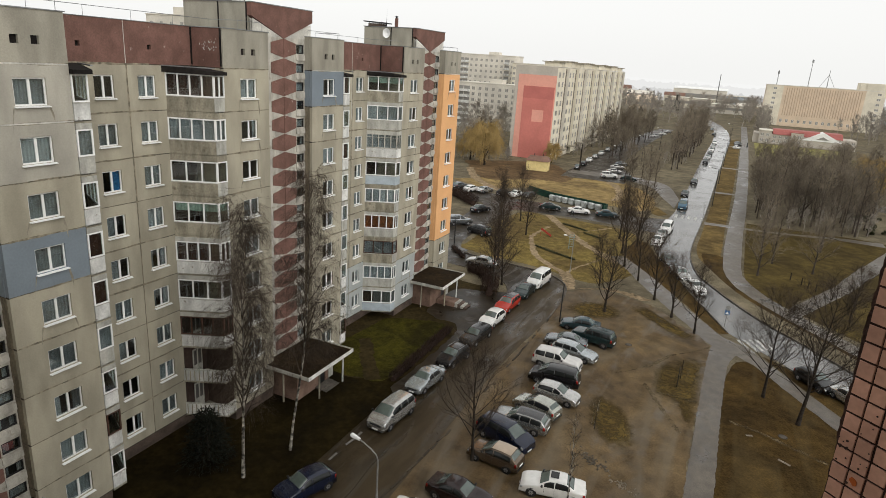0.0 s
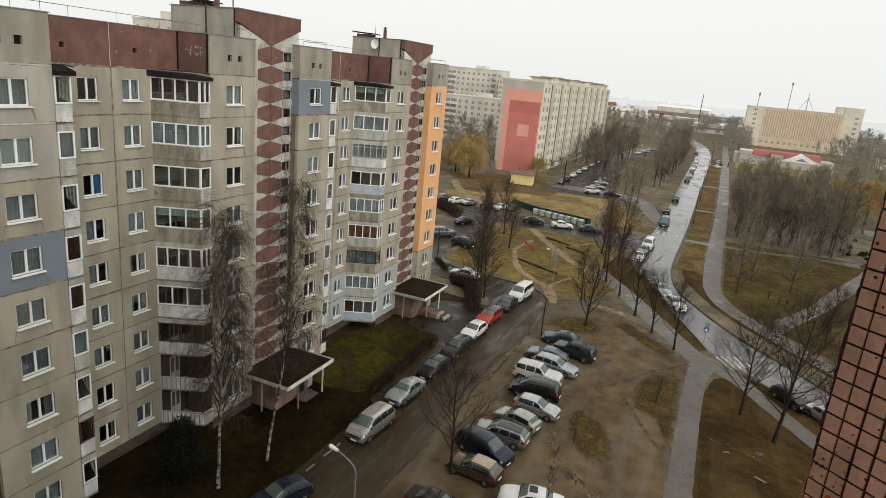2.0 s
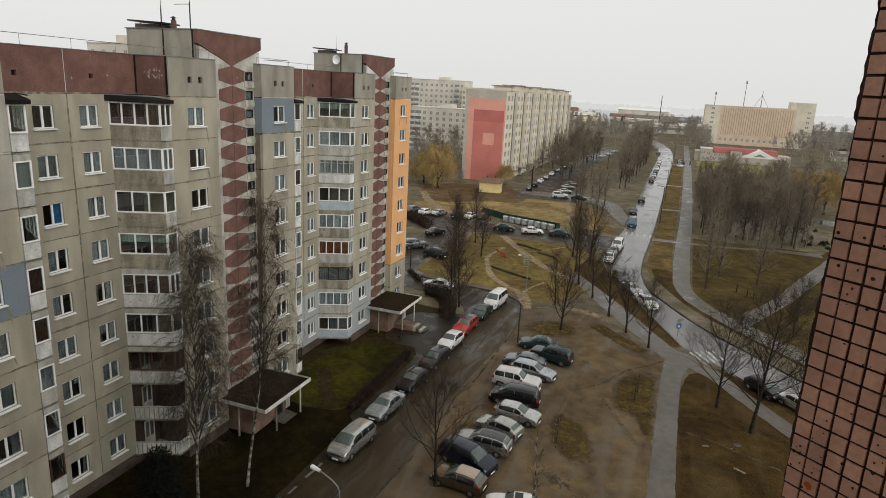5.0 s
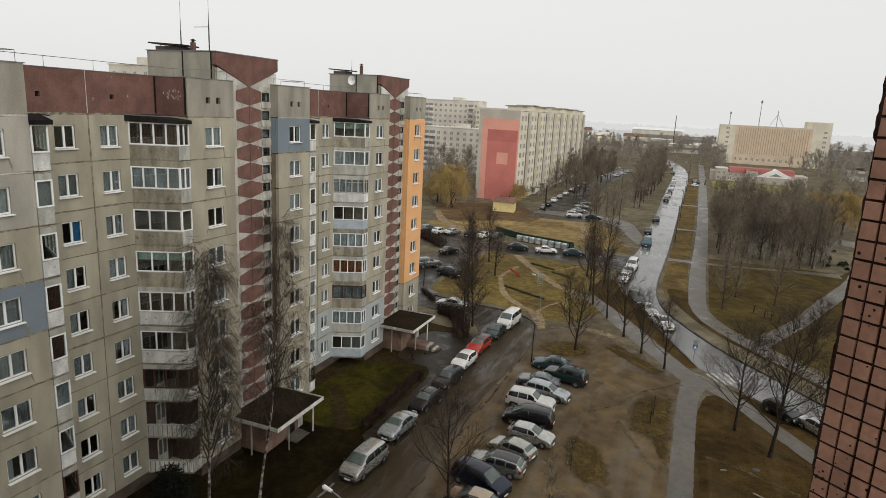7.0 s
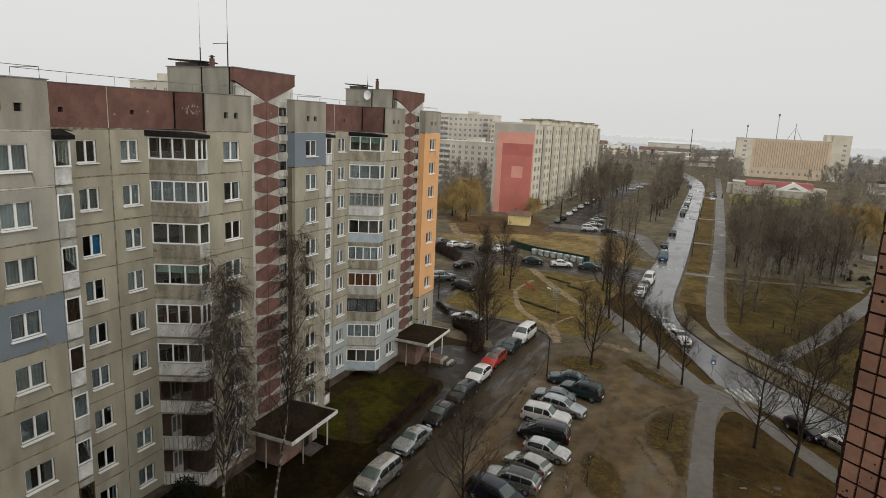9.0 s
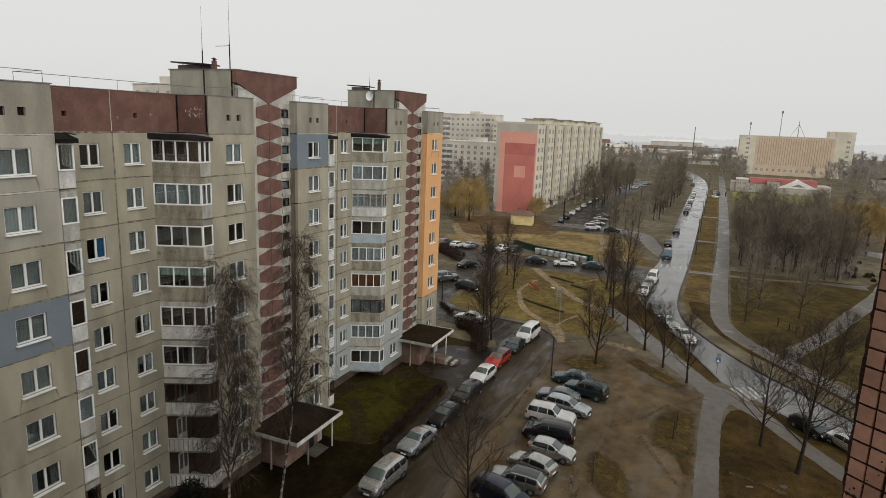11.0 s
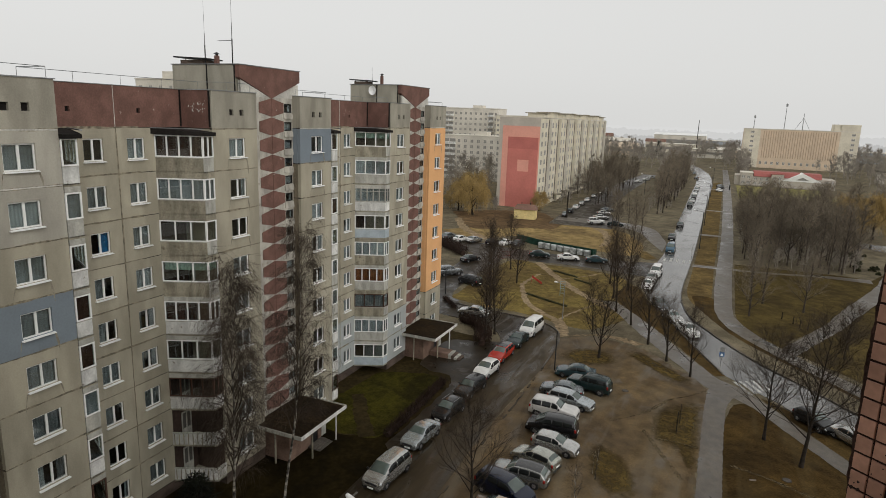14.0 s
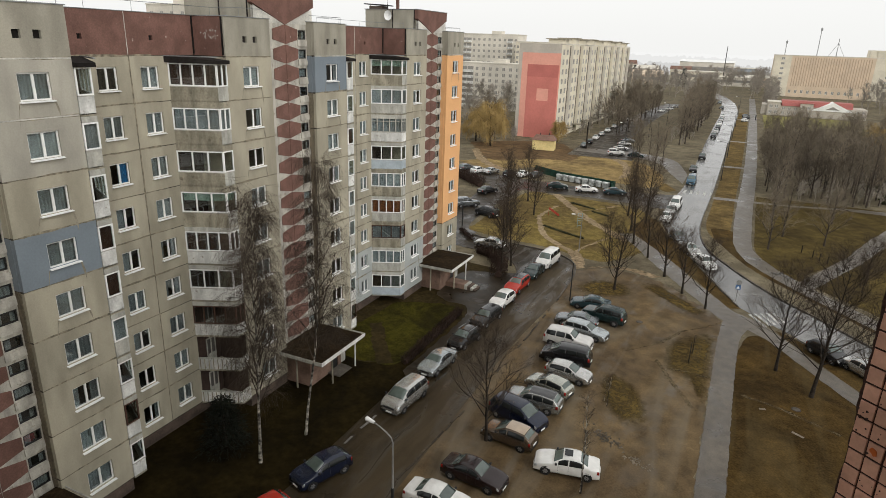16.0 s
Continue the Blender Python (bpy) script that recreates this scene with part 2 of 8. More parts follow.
def yard_mat():
    """Old courtyard asphalt: dark and wet by the kerb, smeared with mud towards the lot, with tyre tracks along it."""
    m = soil("muddy_asphalt", (0.040, 0.029, 0.016), (0.019, 0.0135, 0.007), 0.16, 0.55, 9, 0.25, spec=0.06, fleck=0.25)
    n, l = m.node_tree.nodes, m.node_tree.links
    b = n["Principled BSDF"]
    old = b.inputs["Base Color"].links[0].from_socket
    geo = n.new("ShaderNodeNewGeometry")
    xyz = n.new("ShaderNodeSeparateXYZ")
    l.new(geo.outputs["Position"], xyz.inputs[0])
    mp = n.new("ShaderNodeMapping")
    mp.inputs["Scale"].default_value = (1.1, 0.16, 1.0)
    l.new(geo.outputs["Position"], mp.inputs["Vector"])
    tr = n.new("ShaderNodeTexNoise")
    tr.inputs["Scale"].default_value, tr.inputs["Detail"].default_value, tr.inputs["Distortion"].default_value = 1.0, 6, 0.5
    l.new(mp.outputs[0], tr.inputs["Vector"])
    off = n.new("ShaderNodeMath")
    off.operation = "MULTIPLY_ADD"
    off.inputs[1].default_value = 7.0
    l.new(tr.outputs[0], off.inputs[0])
    l.new(xyz.outputs["X"], off.inputs[2])
    edge = n.new("ShaderNodeMapRange")
    edge.inputs[1].default_value, edge.inputs[2].default_value = -18.4, -12.6
    l.new(off.outputs[0], edge.inputs[0])
    mud = n.new("ShaderNodeMix")
    mud.data_type = "RGBA"
    mud.inputs[6].default_value, mud.inputs[7].default_value = (0.031, 0.022, 0.012, 1), (0.094, 0.070, 0.041, 1)
    l.new(tr.outputs[0], mud.inputs[0])
    mix = n.new("ShaderNodeMix")
    mix.data_type = "RGBA"
    l.new(edge.outputs[0], mix.inputs[0])
    l.new(old, mix.inputs[6])
    l.new(mud.outputs[2], mix.inputs[7])
    l.new(mix.outputs[2], b.inputs["Base Color"])
    return m


def fringe(name, a, c, scale, lo=0.40, hi=0.70, thinning=False):
    """The ragged rim of a ground cover: tufts and smears with the ground showing between them.
    With thinning the mesh's "cover" says how closely the tufts stand."""
    m = soil(name, a, c, 0.3, 0.95, 7, 0.05)
    n, l = m.node_tree.nodes, m.node_tree.links
    geo = n.new("ShaderNodeNewGeometry")
    tuft = n.new("ShaderNodeTexNoise")
    tuft.inputs["Scale"].default_value, tuft.inputs["Detail"].default_value, tuft.inputs["Roughness"].default_value = scale, 7, 0.7
    l.new(geo.outputs["Position"], tuft.inputs["Vector"])
    cut = n.new("ShaderNodeMapRange")
    cut.inputs[1].default_value, cut.inputs[2].default_value = lo, hi
    l.new(tuft.outputs[0], cut.inputs[0])
    if thinning:
        cover = n.new("ShaderNodeAttribute")
        cover.attribute_name = "cover"
        lift = n.new("ShaderNodeMath")
        lift.operation = "MULTIPLY_ADD"
        lift.inputs[1].default_value, lift.inputs[2].default_value = 0.62, -0.40
        l.new(cover.outputs["Fac"], lift.inputs[0])
        add = n.new("ShaderNodeMath")
        l.new(tuft.outputs[0], add.inputs[0])
        l.new(lift.outputs[0], add.inputs[1])
        l.new(add.outputs[0], cut.inputs[0])
    clear = n.new("ShaderNodeBsdfTransparent")
    mx = n.new("ShaderNodeMixShader")
    l.new(cut.outputs[0], mx.inputs[0])
    l.new(clear.outputs[0], mx.inputs[1])
    l.new(n["Principled BSDF"].outputs[0], mx.inputs[2])
    l.new(mx.outputs[0], n["Material Output"].inputs["Surface"])
    return m


M["grass_fringe"] = fringe("grass_fringe", (0.104, 0.078, 0.032), (0.060, 0.044, 0.020), 1.6, 0.25, 0.80, thinning=True)
M["path_fringe"] = fringe("trodden_earth", (0.30, 0.245, 0.19), (0.215, 0.17, 0.128), 1.6, 0.12, 0.52)
M["track_fringe"] = fringe("trodden_track", (0.150, 0.124, 0.086), (0.105, 0.085, 0.057), 0.9)
M["yard"] = yard_mat()


def puddled(m, scale, lo, hi, deep, stretch=(1, 1, 1)):
    """Shallow standing water in the hollows: darker, smooth and glossy."""
    n, l = m.node_tree.nodes, m.node_tree.links
    b = n["Principled BSDF"]
    geo = n.new("ShaderNodeNewGeometry")
    mp = n.new("ShaderNodeMapping")
    mp.inputs["Scale"].default_value = stretch
    l.new(geo.outputs["Position"], mp.inputs["Vector"])
    pool = n.new("ShaderNodeTexNoise")
    pool.inputs["Scale"].default_value, pool.inputs["Detail"].default_value, pool.inputs["Roughness"].default_value, pool.inputs["Distortion"].default_value = scale, 5, 0.55, 0.8
    l.new(mp.outputs[0], pool.inputs["Vector"])
    wet = n.new("ShaderNodeMapRange")
    wet.inputs[1].default_value, wet.inputs[2].default_value = lo, hi
    l.new(pool.outputs[0], wet.inputs[0])
    tint = n.new("ShaderNodeMix")
    tint.data_type = "RGBA"
    tint.inputs[7].default_value = (*deep, 1)
    l.new(wet.outputs[0], tint.inputs[0])
    l.new(b.inputs["Base Color"].links[0].from_socket, tint.inputs[6])
    l.new(tint.outputs[2], b.inputs["Base Color"])
    gloss = n.new("ShaderNodeMix")
    gloss.inputs[3].default_value = 0.06
    l.new(wet.outputs[0], gloss.inputs[0])
    l.new(b.inputs["Roughness"].links[0].from_socket, gloss.inputs[2])
    l.new(gloss.outputs[0], b.inputs["Roughness"])
    shine = n.new("ShaderNodeMapRange")
    shine.inputs[3].default_value, shine.inputs[4].default_value = b.inputs["Specular IOR Level"].default_value, 0.55
    l.new(wet.outputs[0], shine.inputs[0])
    l.new(shine.outputs[0], b.inputs["Specular IOR Level"])
    return m
smeared(M["dirt"], 0.18, (0.158, 0.130, 0.092), 0.55)
puddled(M["dirt"], 0.30, 0.54, 0.86, (0.060, 0.046, 0.030), (1.0, 0.45, 1))
puddled(M["yard"], 0.5, 0.50, 0.82, (0.024, 0.018, 0.011), (1.3, 0.28, 1))
puddled(M["asphalt"], 0.4, 0.52, 0.84, (0.024, 0.020, 0.015))
puddled(M["paving"], 0.3, 0.52, 0.80, (0.060, 0.054, 0.046))
puddled(M["asphalt_main"], 0.16, 0.50, 0.60, (0.062, 0.059, 0.055), (1.6, 0.6, 1))
smeared(M["grass_near"], -0.3, (0.105, 0.078, 0.036), 0.35)


def flaked(m, pale, scale, lo, hi):
    """Old paint that has come off in small flakes."""
    n, l = m.node_tree.nodes, m.node_tree.links
    b = n["Principled BSDF"]
    geo = n.new("ShaderNodeNewGeometry")
    ns = n.new("ShaderNodeTexNoise")
    ns.inputs["Scale"].default_value, ns.inputs["Detail"].default_value, ns.inputs["Roughness"].default_value = scale, 6, 0.65
    l.new(geo.outputs["Position"], ns.inputs["Vector"])
    cut = n.new("ShaderNodeMapRange")
    cut.inputs[1].default_value, cut.inputs[2].default_value, cut.inputs[4].default_value = lo, hi, 0.8
    l.new(ns.outputs[0], cut.inputs[0])
    mix = n.new("ShaderNodeMix")
    mix.data_type = "RGBA"
    mix.inputs[7].default_value = (*pale, 1)
    l.new(cut.outputs[0], mix.inputs[0])
    l.new(b.inputs["Base Color"].links[0].from_socket, mix.inputs[6])
    l.new(mix.outputs[2], b.inputs["Base Color"])


flaked(M["red"], (0.44, 0.36, 0.31), 2.6, 0.66, 0.72)
flaked(M["parapet_white"], (0.16, 0.125, 0.09), 2.6, 0.60, 0.70)
flaked(M["parapet_grey"], (0.10, 0.08, 0.055), 2.2, 0.58, 0.72)
M["tower_pale"] = mat("tower_pale_render", (0.50, 0.475, 0.415), 0.9, spread=0.10, grain=12, stain=1.1, dark=0.6, streak=True)
flaked(M["tower_pale"], (0.22, 0.19, 0.15), 2.4, 0.58, 0.68)
M["attic"] = mat("attic_concrete", (0.345, 0.322, 0.262), 0.9, spread=0.08, grain=14, stain=0.5, dark=0.7, vary=0.05, streak=True)
M["entrance"] = mat("entrance_render", (0.225, 0.146, 0.11), 0.9, spread=0.15, grain=8, stain=0.8, dark=0.6)
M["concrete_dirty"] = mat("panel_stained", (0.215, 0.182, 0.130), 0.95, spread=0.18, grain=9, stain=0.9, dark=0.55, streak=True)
M["felt"] = soil("canopy_felt", (0.030, 0.022, 0.015), (0.014, 0.010, 0.007), 0.5, 0.9, 6, 0.2, spec=0.04, fleck=0.35)


# ---- mesh helpers ----
def quad_box(bm, x0, x1, y0, y1, z0, z1):
    v = [bm.verts.new(p) for p in ((x0, y0, z0), (x1, y0, z0), (x1, y1, z0), (x0, y1, z0), (x0, y0, z1), (x1, y0, z1), (x1, y1, z1), (x0, y1, z1))]
    for a in ((0, 3, 2, 1), (4, 5, 6, 7), (0, 1, 5, 4), (1, 2, 6, 5), (2, 3, 7, 6), (3, 0, 4, 7)):
        bm.faces.new([v[i] for i in a])
    return v


def prism(bm, pts, z0, z1):
    """An upright prism over the plan pts, given anticlockwise."""
    lo = [bm.verts.new((x, y, z0)) for x, y in pts]
    hi = [bm.verts.new((x, y, z1)) for x, y in pts]
    bm.faces.new(list(reversed(lo)))
    bm.faces.new(hi)
    k = len(pts)
    for i in range(k):
        bm.faces.new((lo[i], lo[(i + 1) % k], hi[(i + 1) % k], hi[i]))


def bar(bm, a, b, r, sides=6, r2=None):
    """A round bar from a to b."""
    a, b = Vector(a), Vector(b)
    d = (b - a).normalized()
    u = d.cross(Vector((0, 0, 1)) if abs(d.z) < 0.9 else Vector((1, 0, 0))).normalized()
    w = d.cross(u)
    r2 = r if r2 is None else r2
    ra = [bm.verts.new(a + (u * math.cos(t) + w * math.sin(t)) * r) for t in (2 * math.pi * i / sides for i in range(sides))]
    rb = [bm.verts.new(b + (u * math.cos(t) + w * math.sin(t)) * r2) for t in (2 * math.pi * i / sides for i in range(sides))]
    for i in range(sides):
        bm.faces.new((ra[i], ra[(i + 1) % sides], rb[(i + 1) % sides], rb[i]))
    bm.faces.new(list(reversed(ra)))
    bm.faces.new(rb)


def thicken(bm, geom, thickness):
    bm.normal_update()
    bmesh.ops.solidify(bm, geom=geom, thickness=thickness)


def mesh_of(name, bm, material, smooth=False):
    bm.normal_update()
    me = bpy.data.meshes.new(name)
    bm.to_mesh(me)
    bm.free()
    me.materials.append(material)
    if smooth:
        me.polygons.foreach_set("use_smooth", [True] * len(me.polygons))
    return me


def place(name, me, parent, m=None, label=""):
    """A mesh as one object under a thing or a part; m is its pose in the parent's space."""
    ob = new(name, me)
    ob.parent = parent
    if m is not None:
        ob.matrix_basis = m
    return tagged(ob, label)


def part(name, bm, material, parent, label="", smooth=False, m=None):
    return place(name, mesh_of(name, bm, material, smooth), parent, m, label)


def thing(name, at, label, category, group="", kind=""):
    ob = new(name)
    ob.matrix_basis = at
    ob.empty_display_size = 0.3
    return tagged(ob, label, category, group, kind)


def wall_sheet(bm, frame_of, u0, u1, z0, z1, holes, thick):
    """A wall of some thickness with rectangular openings. frame_of(u, z, d): the place, d metres behind the face."""
    us = sorted({u0, u1, *(h[0] for h in holes), *(h[1] for h in holes)})
    zs = sorted({z0, z1, *(h[2] for h in holes), *(h[3] for h in holes)})
    def solid(i, j):
        if not (0 <= i < len(us) - 1 and 0 <= j < len(zs) - 1):
            return False
        cu, cz = (us[i] + us[i + 1]) / 2, (zs[j] + zs[j + 1]) / 2
        return not any(h[0] < cu < h[1] and h[2] < cz < h[3] for h in holes)
    cache = {}
    def v(i, j, d):
        if (i, j, d) not in cache:
            cache[i, j, d] = bm.verts.new(frame_of(us[i], zs[j], thick if d else 0.0))
        return cache[i, j, d]
    for i in range(len(us) - 1):
        for j in range(len(zs) - 1):
            if not solid(i, j):
                continue
            bm.faces.new((v(i, j, 0), v(i + 1, j, 0), v(i + 1, j + 1, 0), v(i, j + 1, 0)))
            bm.faces.new((v(i, j, 1), v(i, j + 1, 1), v(i + 1, j + 1, 1), v(i + 1, j, 1)))
            for (di, dj, p, q) in ((-1, 0, (i, j + 1), (i, j)), (1, 0, (i + 1, j), (i + 1, j + 1)), (0, -1, (i, j), (i + 1, j)), (0, 1, (i + 1, j + 1), (i, j + 1))):
                if not solid(i + di, j + dj):
                    bm.faces.new((v(*q, 0), v(*p, 0), v(*p, 1), v(*q, 1)))


def face_x(x):
    """Frame of a face that looks along +x: u is y."""
    return lambda u, z, d: (x - d, u, z)


def face_y(y):
    """Frame of a face that looks along -y: u is x."""
    return lambda u, z, d: (u, y + d, z)


# ---- ground, roads, paths ----
def smooth_line(pts, step=2.0):
    """A Catmull-Rom line through plan points, about a point every step metres."""
    p = [Vector((*q, 0)) for q in pts]
    p = [p[0] * 2 - p[1], *p, p[-1] * 2 - p[-2]]
    out = []
    for i in range(1, len(p) - 2):
        k = max(1, int((p[i + 1] - p[i]).length / step))
        for j in range(k):
            t = j / k
            q = 0.5 * (2 * p[i] + (p[i + 1] - p[i - 1]) * t + (2 * p[i - 1] - 5 * p[i] + 4 * p[i + 1] - p[i + 2]) * t * t + (3 * p[i] - p[i - 1] - 3 * p[i + 1] + p[i + 2]) * t ** 3)
            out.append((q.x, q.y))
    out.append((p[-2].x, p[-2].y))
    return out


def resample(pts, k):
    p = np.array(pts, float)
    s = np.r_[0, np.cumsum(np.hypot(*np.diff(p, axis=0).T))]
    t = np.linspace(0, s[-1], k)
    return list(zip(np.interp(t, s, p[:, 0]), np.interp(t, s, p[:, 1])))


def setting(name, bm, material, label, category, kind="structure"):
    return tagged(new(name, mesh_of(name, bm, material)), label, category, kind=kind)


def ribbon(name, left, right, z, material, label, category, k=60, ragged=0.0, seed=0):
    """A flat sheet between two lines."""
    rnd = random.Random(seed)
    bm = bmesh.new()
    a, b = resample(smooth_line(left), k), resample(smooth_line(right), k)
    va = [bm.verts.new((x + rnd.uniform(-ragged, ragged), y + rnd.uniform(-ragged, ragged), z)) for x, y in a]
    vb = [bm.verts.new((x + rnd.uniform(-ragged, ragged), y + rnd.uniform(-ragged, ragged), z)) for x, y in b]
    for i in range(k - 1):
        bm.faces.new((va[i], vb[i], vb[i + 1], va[i + 1]))
    bmesh.ops.recalc_face_normals(bm, faces=bm.faces)
    if bm.faces[:][0].normal.z < 0:
        bmesh.ops.reverse_faces(bm, faces=bm.faces)
    return setting(name, bm, material, label, category)


def patch(name, pts, z, material, label, category, ragged=0.25, seed=0, closed_smooth=True):
    """A flat patch of ground cover with an uneven edge."""
    rnd = random.Random(seed)
    line = smooth_line([*pts, pts[0]], 0.6)[:-1] if closed_smooth else resample([*pts, pts[0]], 40)[:-1]
    bm = bmesh.new()
    f = bm.faces.new([bm.verts.new((x + rnd.uniform(-ragged, ragged), y + rnd.uniform(-ragged, ragged), z)) for x, y in line])
    f.normal_update()
    if f.normal.z < 0:
        f.normal_flip()
    bmesh.ops.triangulate(bm, faces=[f])
    return setting(name, bm, material, label, category)


def soft_patch(name, pts, z, rim, label, category, seed, grow_by=1.2):
    """A patch of tufts that thins out towards its rim."""
    cx, cy = sum(p[0] for p in pts) / len(pts), sum(p[1] for p in pts) / len(pts)
    rnd = random.Random(seed)
    rim_line = [(x + rnd.uniform(-0.15, 0.15), y + rnd.uniform(-0.15, 0.15)) for x, y in resample(smooth_line(pts + pts[:1], 0.8), 40)[:-1]]
    shares = (1.0, 0.85, 0.7, 0.55, 0.4, 0.2)
    bm = bmesh.new()
    rings = [[bm.verts.new((cx + (x - cx) * grow_by * k, cy + (y - cy) * grow_by * k, z)) for x, y in rim_line] for k in shares]
    n = len(rim_line)
    for a, b in zip(rings, rings[1:]):
        for i in range(n):
            bm.faces.new((a[i], a[(i + 1) % n], b[(i + 1) % n], b[i]))
    bm.faces.new(rings[-1])
    bmesh.ops.recalc_face_normals(bm, faces=bm.faces[:])
    if sum(f.normal.z for f in bm.faces) < 0:
        bmesh.ops.reverse_faces(bm, faces=bm.faces[:])
    ob = setting(name, bm, M[rim], label, category)
    cover = ob.data.attributes.new("cover", "FLOAT", "POINT")
    cover.data.foreach_set("value", [v for i in range(len(shares)) for v in [min(1.0, i / 3.0)] * n])


def kerb(pts, material, h=0.14, w=0.16, z=0.0, label="worn concrete kerb along the wet road"):
    """A kerb of stones along a line."""
    bm = bmesh.new()
    line = resample(smooth_line(pts, 1.0), max(3, int(sum(math.dist(a, b) for a, b in zip(pts, pts[1:])) / 1.0)))
    for a, b in zip(line, line[1:]):
        d = Vector((b[0] - a[0], b[1] - a[1], 0))
        if d.length < 0.05:
            continue
        d.normalize()
        n = Vector((-d.y, d.x, 0)) * w / 2
        p0, p1 = Vector((*a, 0)) + d * 0.006, Vector((*b, 0)) - d * 0.006
        prism(bm, [tuple((p0 - n)[:2]), tuple((p1 - n)[:2]), tuple((p1 + n)[:2]), tuple((p0 + n)[:2])], z, z + h)
    return setting("kerb", bm, material, label, "kerb")


bm = bmesh.new()
ring = [0, 60, 150, 300, 600, 1200, 4500]
vs = [bm.verts.new((0, 60, 0))]
rows = []
for r in ring[1:]:
    rows.append([bm.verts.new((r * math.cos(a), 60 + r * math.sin(a), 0)) for a in (2 * math.pi * i / 48 for i in range(48))])
for i in range(48):
    bm.faces.new((vs[0], rows[0][i], rows[0][(i + 1) % 48]))
    for a, b in zip(rows, rows[1:]):
        bm.faces.new((a[i], b[i], b[(i + 1) % 48], a[(i + 1) % 48]))
setting("ground", bm, M["ground"], "brown winter grass and bare damp soil", "ground")

ROAD_R = [(-90, 640), (-45, 560), (-17, 468), (-6, 395), (-2.6, 331), (-2.5, 272), (-2.9, 214), (-2.9, 176), (-3.0, 142), (-3.3, 123), (-3.5, 113), (-3.2, 103), (-1.6, 94.5), (1.1, 88.6), (3.6, 84.0), (6.8, 79), (10.5, 74.5), (16, 67.5), (24, 57), (34, 44)]
ROAD_L = [(-98, 636), (-53, 556), (-25, 464), (-13, 393), (-9.8, 325), (-9.6, 272), (-9.4, 214), (-9.0, 176), (-8.9, 142), (-9.6, 128), (-10.2, 116), (-9.2, 106), (-7.6, 100), (-5.5, 95), (-2.9, 88), (-0.3, 81.2), (3.0, 73.2), (9.6, 66.4), (17.5, 56), (27, 43)]
ribbon("road", ROAD_L, ROAD_R, 0.02, M["asphalt_main"], "wet light grey asphalt road with worn patches", "road", 130)
kerb(ROAD_R[4:], M["kerb_dark"])
kerb(ROAD_L[11:17], M["kerb"])
kerb([(8.6, 67.0), (13.3, 61.6), (17.4, 56), (27, 43)], M["kerb"])
# pavements and paths
ribbon("pavement", [(1.6, 440), (2.3, 330), (2.4, 222), (2.2, 163), (1.6, 128), (1.5, 105), (2.4, 95), (5.3, 88.2), (9.5, 82), (15, 75), (24, 64)],
       [(4.6, 440), (5.4, 330), (5.4, 222), (5.0, 163), (4.4, 128), (4.2, 103), (4.8, 96), (7.2, 90), (11, 84.2), (16.5, 77), (25.5, 66)], 0.03, M["paving"], "wet grey footway beside the road", "pavement", 90, 0.06, 3)
for y in (300, 222, 170.5, 131):
    ribbon("cross_path", [(-2.8, y - 1.2), (2.6, y - 0.8)], [(-2.8, y + 1.2), (2.6, y + 1.4)], 0.034, M["paving"], "short paved crossing through the verge", "path", 6, 0.1, int(y))
ribbon("park_path", [(8.5, 83), (12.0, 91), (16, 99.5), (21, 113), (27, 128), (34, 150)], [(10.5, 82), (14.0, 90), (18, 98.5), (23.5, 112), (30, 127), (37.5, 149)], 0.038, M["paving"], "wet path slanting through the park", "path", 40, 0.1, 5)
ribbon("park_path", [(4.5, 130.4), (12, 131.5), (20, 133.5), (28, 133)], [(4.5, 132), (12, 133), (20, 135.5), (28, 136.5)], 0.028, M["paving"], "narrow trodden path across the park lawn", "path", 20, 0.15, 6)
ribbon("park_road", [(20, 180), (27, 177), (37, 171), (60, 160)], [(20, 187), (28, 185), (39, 180), (62, 169)], 0.03, M["asphalt_main"], "wet park road behind the trees", "road", 20)
ribbon("pavement", [(-14.5, 96), (-11.5, 91), (-8.6, 85.5), (-3.8, 77), (-1.3, 73), (0.8, 69.2), (3.6, 66.2)], [(-12.5, 97), (-9.4, 92.2), (-6.2, 87), (-1.9, 79.2), (0.6, 74.6), (2.6, 71.4), (5.6, 69.6)], 0.03, M["paving"], "wet footway between verge and lawn", "pavement", 40, 0.08, 7)
ribbon("foot_path", [(0.95, 18), (1.05, 40), (1.12, 51.2), (1.2, 60), (1.45, 67.6), (1.8, 70)], [(2.85, 18), (2.96, 41), (2.98, 52.4), (3.1, 60), (3.4, 65), (4.7, 69)], 0.034, M["paving"], "straight asphalt footpath across the lawn", "path", 150, 0.05, 8)
ribbon("pavement", [(3.6, 67.4), (5.6, 65.6), (8.9, 60.4), (12, 55.6), (18, 47), (24, 38)], [(5.6, 69.0), (7.0, 67), (10.1, 62), (13.2, 57.2), (19.4, 48.4), (25.5, 39)], 0.031, M["paving"], "wet footway behind the roadside trees", "pavement", 40, 0.06, 9)
